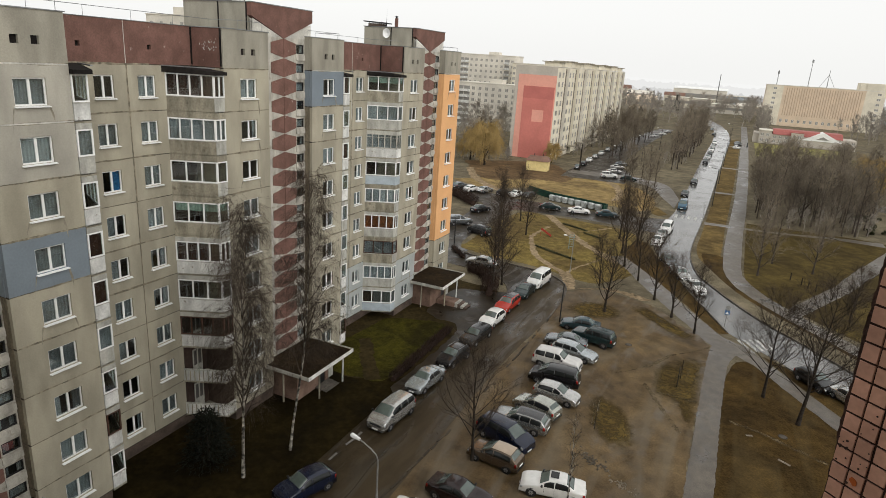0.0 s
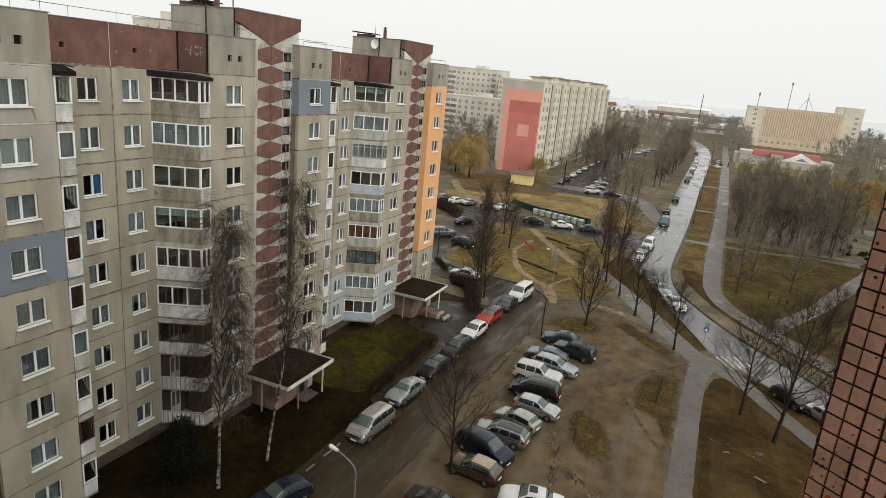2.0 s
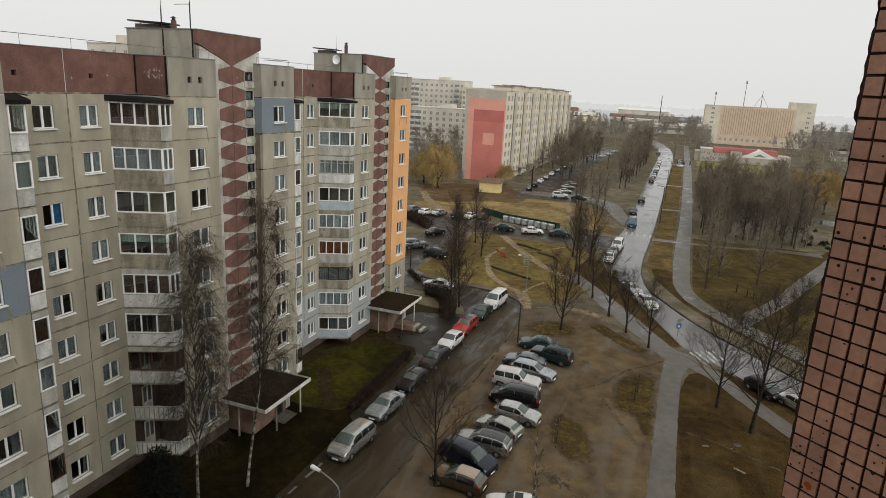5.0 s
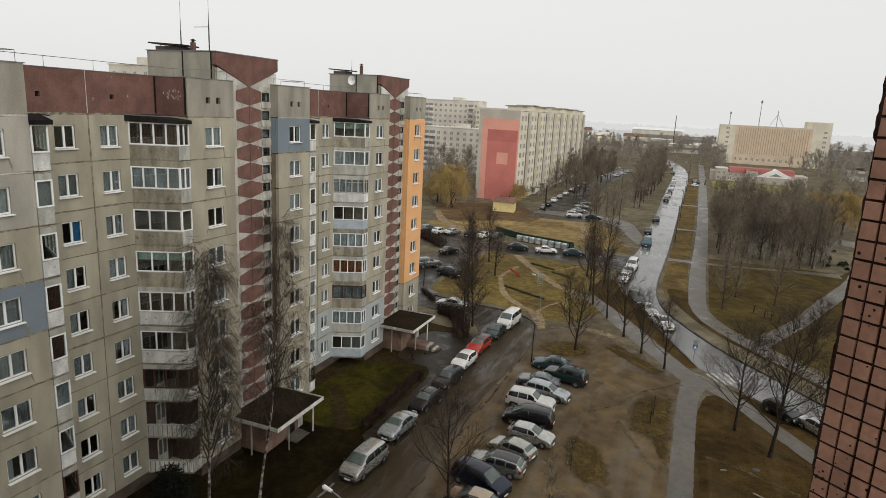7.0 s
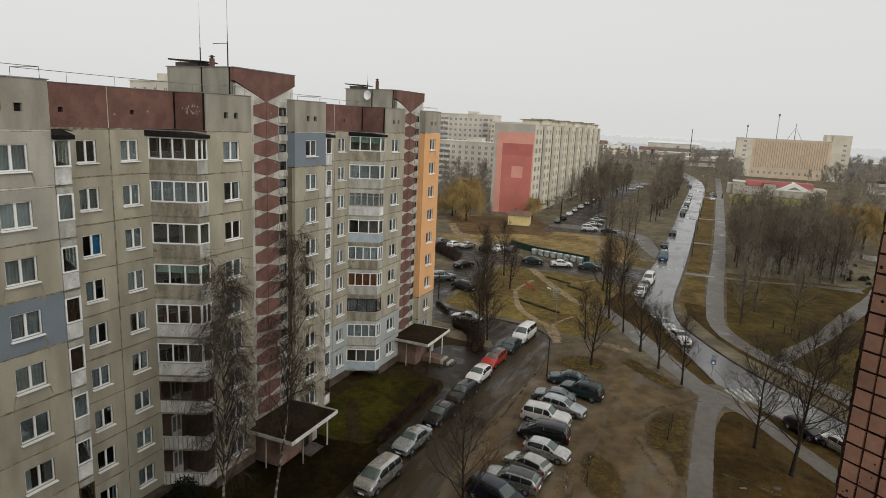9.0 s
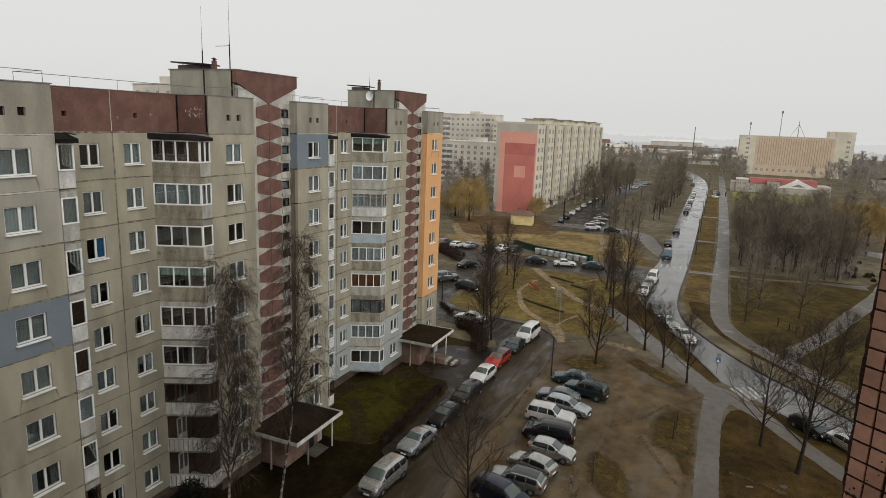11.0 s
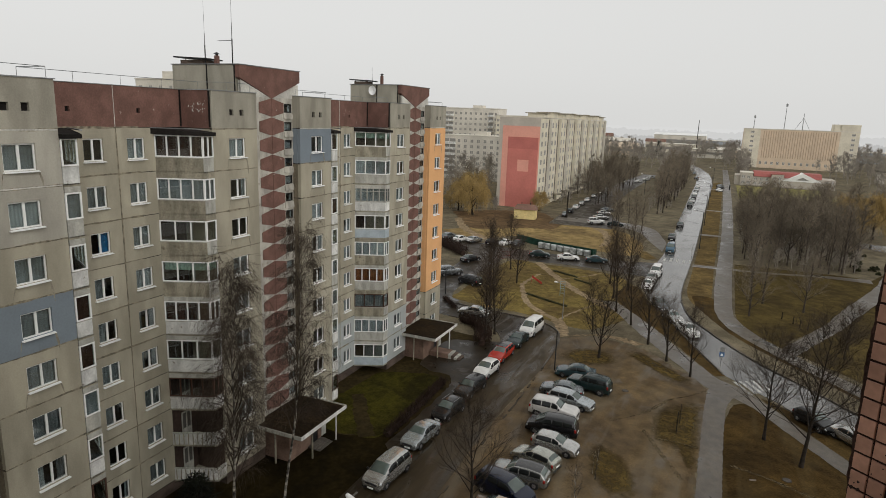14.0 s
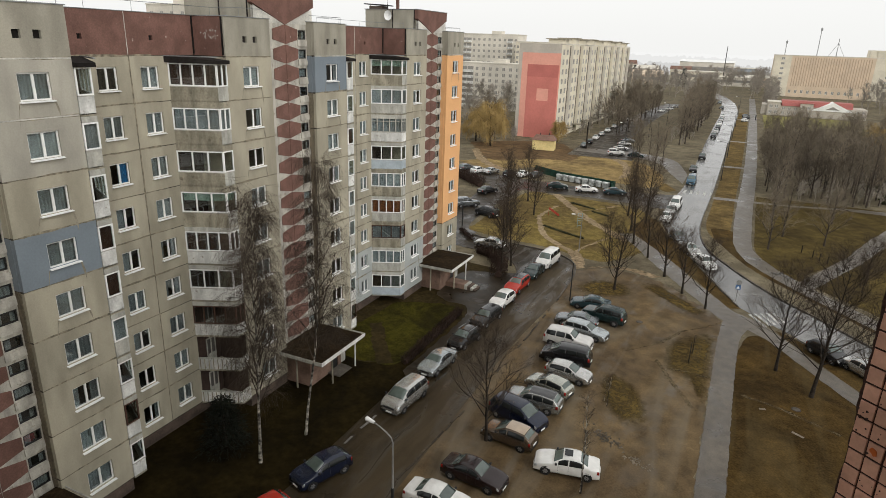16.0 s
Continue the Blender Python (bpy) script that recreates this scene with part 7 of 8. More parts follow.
skyline(1800, 19.5, haze_mat("misty_woods", (0.765, 0.765, 0.755)), "palest glowing haze strip along the horizon", 3, depth=40)

# dark conifers by the far workshops
def conifer(x, y, h, k):
    ob = thing("conifer_tree", Matrix.Translation((x, y, 0)), "tall dark conifer near the far workshops", "tree", "far conifers")
    r = random.Random(k)
    wd, cr = Wood(), Wood()
    wd.limb([Vector((0, 0, -0.1)), Vector((0, 0, h))], [0.25, 0.04], 6)
    for i in range(420):
        z = h * (0.08 + 0.9 * r.random() ** 1.3)
        R = h * 0.23 * (1 - z / h) ** 0.8 + 0.15
        a, rr = r.uniform(0, 6.283), R * math.sqrt(r.uniform(0.05, 0.9))
        p = Vector((rr * math.cos(a), rr * math.sin(a), z))
        cr.blade(p, p + Vector((math.cos(a), math.sin(a), r.uniform(-0.5, 0.1))) * 1.2, 0.7, r)
    place("trunk", wd.mesh("trunk", M["bark"]), ob)
    place("crown", cr.mesh("crown", M["far_needle"]), ob)


# needle colour lightened a little, distance haze mixed into it
M["far_needle"] = mat("far_needles", (0.085, 0.09, 0.078), 0.95, spread=0.3, grain=2, bump=0)
for k, (x, y, h) in enumerate(((-49, 560, 14), (-95, 600, 14), (100, 470, 12))):
    conifer(x, y, h, k)

# young spruce below the birch
spr = thing("spruce_tree", Matrix.Translation((-29.0, 27.3, 0)) @ Matrix.Scale(0.76, 4), "small dark green spruce below the birches", "tree")
w, c = Wood(), Wood()
w.limb([Vector((0, 0, -0.1)), Vector((0, 0, 2.5)), Vector((0, 0, 5.2))], [0.1, 0.06, 0.015], 6)
r = random.Random(9)
for i in range(2200):
    z = r.uniform(0.15, 5.1)
    R = (2.1 + 0.35 * math.sin(z * 5.1)) * (1 - z / 5.5) ** 0.7 + 0.12
    a, rr = r.uniform(0, 6.283), R * math.sqrt(r.uniform(0.1, 1))
    p = Vector((rr * math.cos(a), rr * math.sin(a), z))
    p += Vector((r.gauss(0, 0.22), r.gauss(0, 0.22), 0))
    c.blade(p, p + Vector((math.cos(a) * 0.32 + r.gauss(0, 0.18), math.sin(a) * 0.32 + r.gauss(0, 0.18), r.gauss(-0.05, 0.2))), 0.12, r)
place("trunk", w.mesh("trunk", M["bark"]), spr)
place("crown", c.mesh("crown", M["needle"]), spr)


def hedge(pts, w, h, label, dense=240, material="hedge", name="hedge"):
    """A clipped hedge of bare stems along a line."""
    ob = thing(name, Matrix.Translation((*pts[0], 0)), label, "hedge", "hedges")
    wd = Wood()
    r = random.Random(int(pts[0][0] * 7 + pts[0][1]))
    o = Vector((*pts[0], 0))
    for a, b in zip(pts, pts[1:]):
        a, b = Vector((*a, 0)) - o, Vector((*b, 0)) - o
        n = (b - a).normalized().cross(Vector((0, 0, 1)))
        for i in range(int((b - a).length * dense)):
            p = a.lerp(b, r.random()) + n * r.uniform(-w, w) / 2 + Vector((0, 0, r.uniform(0, h * 0.6)))
            wd.blade(p, p + Vector((r.gauss(0, 0.14), r.gauss(0, 0.14), r.uniform(0.25, 0.55) * h)), 0.035, r)
    place("twig_mass", wd.mesh("twig_mass", M[material]), ob)
    bm = bmesh.new()
    for a, b in zip(pts, pts[1:]):
        a, b = Vector((*a, 0)) - o, Vector((*b, 0)) - o
        bar(bm, a + Vector((0, 0, h * 0.2)), b + Vector((0, 0, h * 0.2)), h * 0.22, 7)
    part("core", bm, M[material], ob)
    return ob


hedge([(-23.9, 56.0), (-23.8, 50), (-23.7, 43.6)], 0.9, 1.05, "clipped bare brown hedge along the lawn")
hedge([(-24.2, 68.3), (-25.4, 72.2), (-27.2, 74.8), (-30, 75.8)], 2.2, 1.8, "overgrown bare hedge at the bend")
hedge([(-26.1, 93.9), (-22.4, 91.8), (-18.7, 90.1)], 0.45, 0.34, "low olive-brown hedge on the playground", material="shrub")
hedge([(-21.3, 107.2), (-18.0, 105.2)], 0.45, 0.34, "low olive-brown hedge on the playground", material="shrub")
hedge([(-26.1, 111.4), (-21.1, 108.8)], 0.45, 0.34, "low olive-brown hedge on the playground", material="shrub")
hedge([(-53.5, 121.5), (-49, 118), (-45.5, 114.5)], 3.0, 2.5, "thick bare bushes beside the parking bay")
hedge([(-36.5, 84.8), (-33, 80.9)], 0.8, 0.6, "low bare hedge at the kerb")


def shrub(x, y, s, k):
    ob = thing("evergreen_shrub", Matrix.Translation((x, y, 0)), "low dark evergreen shrub in the park", "shrub", "park shrubs")
    wd = Wood()
    r = random.Random(k)
    for i in range(220):
        a, el, rr = r.uniform(0, 6.283), r.uniform(0.1, 1.5), s * r.uniform(0.6, 1.0)
        p = Vector((rr * math.cos(a) * math.cos(el), rr * math.sin(a) * math.cos(el), rr * math.sin(el) * 1.2))
        wd.blade(p * 0.7, p * 1.15, 0.28, r)
    place("foliage", wd.mesh("foliage", M["shrub"]), ob)
    wd = Wood()
    wd.limb([Vector((0, 0, -0.05)), Vector((0, 0, s * 0.8))], [0.06, 0.03], 5)
    place("stem", wd.mesh("stem", M["bark"]), ob)


for i in range(22):
    shrub(rp.uniform(27, 37), rp.uniform(138, 166), rp.uniform(0.5, 0.9), i)


# ---- parked cars ----
M["tyre"] = mat("tyre_rubber", (0.02, 0.02, 0.02), 0.85, grain=20)
M["rim"] = mat("alloy_rim", (0.40, 0.40, 0.41), 0.35, 0.7, grain=10, bump=0)
M["car_glass"] = mat("car_glass", (0.012, 0.014, 0.014), 0.05, spread=0.05, grain=10, bump=0, dark=0.8, spec=0.35)
# base lighter than the side glass, part of the sky's reflection painted in
M["screen_glass"] = mat("windscreen", (0.085, 0.112, 0.100), 0.05, spread=0.1, grain=3, bump=0, dark=0.6, spec=0.9)
M["lamp_clear"] = mat("headlamp", (0.55, 0.57, 0.58), 0.15, 0.3, spread=0.05, grain=20, bump=0)
M["lamp_red"] = mat("tail_lamp", (0.30, 0.02, 0.015), 0.2, spread=0.05, grain=20, bump=0)
M["trim_black"] = mat("black_trim", (0.025, 0.025, 0.026), 0.6, grain=20, bump=0)


paints = {}


def paint(c):
    if c not in paints:
        metallic = max(c) - min(c) < 0.08 and 0.08 < max(c) < 0.55
        paints[c] = mat("car_paint", c, 0.24, 0.75 if metallic else 0.1, spread=0.03, grain=30, stain=1.5, dark=0.86, bump=0, coat=0.6)
    return paints[c]


# stations from tail to nose: share of the length, share of the height at the top, belt share, has a cabin
SHAPES = {
    "sedan": (4.4, 1.72, 1.43, [(0, 0.40, 0), (0.015, 0.63, 0), (0.16, 0.69, 0), (0.31, 0.965, 1), (0.44, 1.0, 1), (0.55, 0.975, 1), (0.71, 0.68, 0), (0.93, 0.56, 0), (0.985, 0.46, 0), (1, 0.32, 0)]),
    "hatch": (4.0, 1.70, 1.46, [(0, 0.40, 0), (0.012, 0.66, 0), (0.05, 0.72, 0), (0.15, 0.95, 1), (0.34, 1.0, 1), (0.52, 0.985, 1), (0.73, 0.68, 0), (0.94, 0.56, 0), (0.985, 0.46, 0), (1, 0.32, 0)]),
    "wagon": (4.6, 1.75, 1.48, [(0, 0.40, 0), (0.01, 0.64, 0), (0.03, 0.70, 0), (0.11, 0.95, 1), (0.34, 1.0, 1), (0.55, 0.98, 1), (0.72, 0.67, 0), (0.94, 0.55, 0), (0.985, 0.46, 0), (1, 0.32, 0)]),
    "suv": (4.6, 1.86, 1.78, [(0, 0.40, 0), (0.01, 0.62, 0), (0.025, 0.68, 0), (0.07, 0.96, 1), (0.32, 1.0, 1), (0.55, 0.985, 1), (0.69, 0.68, 0), (0.94, 0.62, 0), (0.985, 0.52, 0), (1, 0.34, 0)]),
    "minivan": (4.6, 1.82, 1.70, [(0, 0.38, 0), (0.01, 0.60, 0), (0.025, 0.66, 0), (0.08, 0.95, 1), (0.34, 1.0, 1), (0.62, 0.975, 1), (0.83, 0.64, 0), (0.95, 0.54, 0), (0.985, 0.46, 0), (1, 0.32, 0)]),
    "van": (4.9, 1.90, 1.95, [(0, 0.36, 0), (0.01, 0.58, 0), (0.02, 0.62, 0), (0.05, 0.97, 1), (0.34, 1.0, 1), (0.68, 0.98, 1), (0.84, 0.60, 0), (0.95, 0.52, 0), (0.985, 0.42, 0), (1, 0.28, 0)]),
}
car_cache = {}


def car_meshes(kind):
    """Body, glass, wheels and fittings of one kind of car, all drawn from the same rounded hull."""
    if kind in car_cache:
        return car_cache[kind]
    L, W, H, st = SHAPES[kind]
    zb = 0.19 if kind != "suv" else 0.26
    fs, tops, cabs = [q[0] for q in st], [q[1] for q in st], [float(q[2]) for q in st]
    ci = [i for i, q in enumerate(st) if q[2]]
    f0, f1, fr, ff = fs[ci[0]], fs[ci[-1]], fs[ci[0] - 1], fs[ci[-1] + 1]
    grid_f = sorted({0.0, 0.006, 0.015, 0.985, 0.994, 1.0, *(round(k / 52, 4) for k in range(1, 52))})

    def top_at(f):
        return sum(w * float(np.interp(min(1, max(0, f + d)), fs, tops)) for d, w in ((-0.022, 0.2), (-0.009, 0.2), (0, 0.2), (0.009, 0.2), (0.022, 0.2))) if 0.02 < f < 0.98 else float(np.interp(f, fs, tops))

    def section(f):
        t, c = top_at(f) * H, float(np.interp(f, fs, cabs))
        e = max(0.0, (abs(2 * f - 1) - 0.68) / 0.32)
        w = W / 2 * (1 - 0.15 * e * e)
        belt = min(t - 0.02, H * (0.635 + 0.015 * (1 - f)))
        rw, edge = w * (0.87 - 0.12 * c), 0.02 + 0.075 * c
        x = (f - 0.5) * L
        side = lambda k: zb + (belt - zb) * k
        p5, p7 = (w * 0.955, belt), (rw, max(belt + 0.004, t - edge))
        p6 = ((p5[0] + p7[0]) / 2 + 0.02 * c, (p5[1] + p7[1]) / 2)
        ring = [(w * 0.86, zb), (w * 0.965, side(0.10)), (w * 0.995, side(0.26)), (w, side(0.55)), (w * 0.985, side(0.86)), p5, p6, p7, (rw * 0.93, t - edge * 0.38), (rw * 0.6, t - 0.004), (0.0, t + 0.012)]
        return [Vector((x, y, z)) for y, z in ring]

    half = [section(f) for f in grid_f]
    bm = bmesh.new()
    grid = [[bm.verts.new(p) for p in row] + [bm.verts.new((p.x, -p.y, p.z)) for p in row[-2::-1]] for row in half]
    m = len(grid[0])
    for p, q in zip(grid, grid[1:]):
        for i in range(m - 1):
            bm.faces.new((p[i], p[i + 1], q[i + 1], q[i]))
        bm.faces.new((p[m - 1], p[0], q[0], q[m - 1]))
    bm.faces.new(grid[0][::-1])
    bm.faces.new(grid[-1])
    bmesh.ops.recalc_face_normals(bm, faces=bm.faces)
    body = bpy.data.meshes.new("body")
    bm.to_mesh(body)
    bm.free()
    body.polygons.foreach_set("use_smooth", [True] * len(body.polygons))

    def ring_point(row, k):
        """A point on a full ring; k runs from one sill over the roof to the other and may lie between two corners."""
        i = min(int(k), 19)
        get = lambda j: row[j] if j <= 10 else Vector((row[20 - j].x, -row[20 - j].y, row[20 - j].z))
        return get(i).lerp(get(i + 1), k - i)

    def skin(name, fa, fb, ks, material, out=0.009):
        """A piece of the hull from station fa to fb over the ring steps ks, lifted a little: glass and lamps."""
        ff_ = [fa] + [f for f in grid_f if fa + 0.004 < f < fb - 0.004] + [fb]
        bm = bmesh.new()
        rows = []
        for f in ff_:
            row = section(f)
            core = Vector((row[0].x * 0.9, 0, H * 0.45))
            rows.append([bm.verts.new(ring_point(row, k) + (ring_point(row, k) - core).normalized() * out) for k in ks])
        for p, q in zip(rows, rows[1:]):
            for i in range(len(ks) - 1):
                bm.faces.new((p[i], p[i + 1], q[i + 1], q[i]))
        bmesh.ops.recalc_face_normals(bm, faces=bm.faces)
        thicken(bm, geom=bm.faces[:], thickness=0.006)
        return name, mesh_of(name, bm, material, True)

    wide = [8.1, 9, 10, 11, 11.9]
    glasses = [skin("windshield", f1 + 0.10 * (ff - f1), ff - 0.10 * (ff - f1), wide, M["screen_glass"], 0.016),
               skin("rear_window", fr + 0.18 * (f0 - fr), f0 - 0.10 * (f0 - fr), wide, M["screen_glass"], 0.016)]
    a0, a1 = f0 - (0.5 if kind == "sedan" else 0.25) * (f0 - fr), f1 + 0.52 * (ff - f1)
    cuts = [a0, 0.47, a1] if kind in ("sedan", "hatch") else [a0, a0 + (0.47 - a0) * 0.52, 0.47 if kind != "van" else 0.56, a1]
    small = []
    for ks in ([5.12, 5.6, 6, 6.5, 6.86], [14.88, 14.4, 14, 13.5, 13.14]):
        for u, v in zip(cuts, cuts[1:]):
            glasses.append(skin("side_window", u + 0.008, v - 0.008, ks, M["car_glass"]))
    for ks in ([3.3, 4, 4.75], [16.7, 16, 15.25]):
        small.append(skin("headlight", 0.945, 0.984, ks, M["lamp_clear"], 0.012))
        small.append(skin("tail_light", 0.012, 0.05, ks, M["lamp_red"], 0.012))
        for u in (cuts[-2], a0 + 0.04, a1 - 0.01):
            small.append(skin("door_seam", u - 0.0016, u + 0.0016, [1.6, 3, 4, 5] if ks[0] < 10 else [18.4, 17, 16, 15], M["trim_black"], 0.004))
        small.append(skin("sill_trim", 0.24, 0.76, [0.4, 1.15] if ks[0] < 10 else [19.6, 18.85], M["trim_black"], 0.006))
    R = 0.30 if kind not in ("suv", "van") else 0.35
    def wheel_bm(r, w0, w1, seg=16):
        bm = bmesh.new()
        rings = [[bm.verts.new((rr * math.cos(t), y, rr * math.sin(t))) for t in (2 * math.pi * k / seg for k in range(seg))] for rr, y in ((r * 0.62, w1 - 0.01), (r * 0.93, w1), (r, w1 - 0.03), (r, w0 + 0.02), (r * 0.9, w0))]
        for p, q in zip(rings, rings[1:]):
            for k in range(seg):
                bm.faces.new((p[k], p[(k + 1) % seg], q[(k + 1) % seg], q[k]))
        bm.faces.new(rings[-1])
        bmesh.ops.recalc_face_normals(bm, faces=bm.faces)
        return bm
    tyre = mesh_of("wheel", wheel_bm(R, -0.1, 0.1), M["tyre"], True)
    bm = bmesh.new()
    bar(bm, (0, 0.05, 0), (0, 0.062, 0), R * 0.63, 16)
    for k in range(6):
        t = 2 * math.pi * k / 6
        q = [(0.05 * math.cos(t - 1), 0.05 * math.sin(t - 1)), (R * 0.6 * math.cos(t - 0.26), R * 0.6 * math.sin(t - 0.26)), (R * 0.6 * math.cos(t + 0.26), R * 0.6 * math.sin(t + 0.26)), (0.05 * math.cos(t + 1), 0.05 * math.sin(t + 1))]
        lo = [bm.verts.new((x, 0.06, z)) for x, z in q]
        hi = [bm.verts.new((x, 0.088, z)) for x, z in q]
        bm.faces.new(hi)
        for e in range(4):
            bm.faces.new((lo[e], lo[(e + 1) % 4], hi[(e + 1) % 4], hi[e]))
    bmesh.ops.recalc_face_normals(bm, faces=bm.faces)
    rim = mesh_of("rim", bm, M["rim"])
    # black disc on the uncut flank, the wheel well's shade as colour
    bm = bmesh.new()
    bar(bm, (0, -0.02, 0), (0, 0.02, 0), R * 1.18, 18)
    arch = mesh_of("wheel_arch", bm, M["trim_black"])
    fx, rx = L / 2, -L / 2
    for e in (1, -1):
        bm = bmesh.new()
        mx = ff * L - L / 2 - 0.22
        v = quad_box(bm, mx - 0.07, mx + 0.07, min(e * W * 0.47, e * W * 0.57), max(e * W * 0.47, e * W * 0.57), H * 0.645, H * 0.645 + 0.14)
        bmesh.ops.bevel(bm, geom=bm.edges[:], offset=0.03, segments=1, affect="EDGES")
        small.append(("mirror", mesh_of("mirror", bm, M["trim_black"])))
    small.append(skin("grille", 0.990, 0.9985, [8.6, 9, 10, 11, 11.4], M["trim_black"], 0.008))
    for x in (fx + 0.013, rx - 0.013):
        bm = bmesh.new()
        quad_box(bm, x - 0.012, x + 0.012, -0.26, 0.26, 0.5 if x < 0 else 0.25, 0.61 if x < 0 else 0.36)
        small.append(("number_plate", mesh_of("number_plate", bm, M["white"])))
    bm = bmesh.new()
    quad_box(bm, rx - 0.03, rx + 0.2, -W * 0.41, W * 0.41, 0.24, 0.4)
    bmesh.ops.bevel(bm, geom=bm.edges[:], offset=0.05, segments=2, affect="EDGES")
    small.append(("bumper", mesh_of("bumper", bm, M["trim_black"])))
    bm = bmesh.new()
    quad_box(bm, fx - 0.2, fx + 0.02, -W * 0.40, W * 0.40, 0.19, 0.3)
    bmesh.ops.bevel(bm, geom=bm.edges[:], offset=0.04, segments=2, affect="EDGES")
    small.append(("bumper", mesh_of("bumper", bm, M["trim_black"])))
    car_cache[kind] = (body, glasses, tyre, rim, arch, small, (L, W, H, R))
    return car_cache[kind]


painted = {}


def car(kind, x, y, heading, colour, label, group="parked cars", rack=False, z=0.02):
    body, glasses, tyre, rim, arch, small, (L, W, H, R) = car_meshes(kind)
    c = thing("car", pose(x, y, z, 0, 0, heading), label, "car", group)
    if (kind, colour) not in painted:
        painted[kind, colour] = body.copy()
        painted[kind, colour].materials.append(paint(colour))
    place("body", painted[kind, colour], c)
    for name, g in glasses:
        place(name, g, c)
    for name, g in small:
        place(name, g, c)
    for fx in (-0.31, 0.31):
        for s in (1, -1):
            m = Matrix.Translation((fx * L, s * (W / 2 - 0.085), R)) @ (Matrix() if s > 0 else Matrix.Rotation(math.pi, 4, "Z"))
            w = place("wheel", tyre, c, m)
            place("rim", rim, w)
            place("wheel_arch", arch, c, Matrix.Translation((fx * L, s * (W / 2 - 0.022), R + 0.02)))
    if rack:
        for s in (1, -1):
            bm = bmesh.new()
            bar(bm, (-L * 0.3, s * W * 0.36, H + 0.03), (L * 0.05, s * W * 0.36, H + 0.03), 0.025, 5)
            part("roof_rail", bm, M["metal"], c)
    if "dark roof" in label or "tan hatch" in label:
        st = [s for s in SHAPES[kind][3] if s[2]]
        bm = bmesh.new()
        ring = [[bm.verts.new(((f - 0.5) * L, e * W / 2 * 0.68, top * H + 0.004 - (0.030 if abs(e) > 0.6 else 0))) for e in (-1, -0.5, 0, 0.5, 1)] for f, top, q in st]
        for a, b in zip(ring, ring[1:]):
            for k in range(4):
                bm.faces.new((a[k], b[k], b[k + 1], a[k + 1]))
        thicken(bm, geom=bm.faces[:], thickness=0.02)
        for v in bm.verts:
            v.co.z += 0.02
        part("roof_panel", bm, paint((0.035, 0.035, 0.036) if "dark" in label else (0.42, 0.33, 0.24)), c, "dark roof panel" if "dark" in label else "pale tan roof panel")
    return c


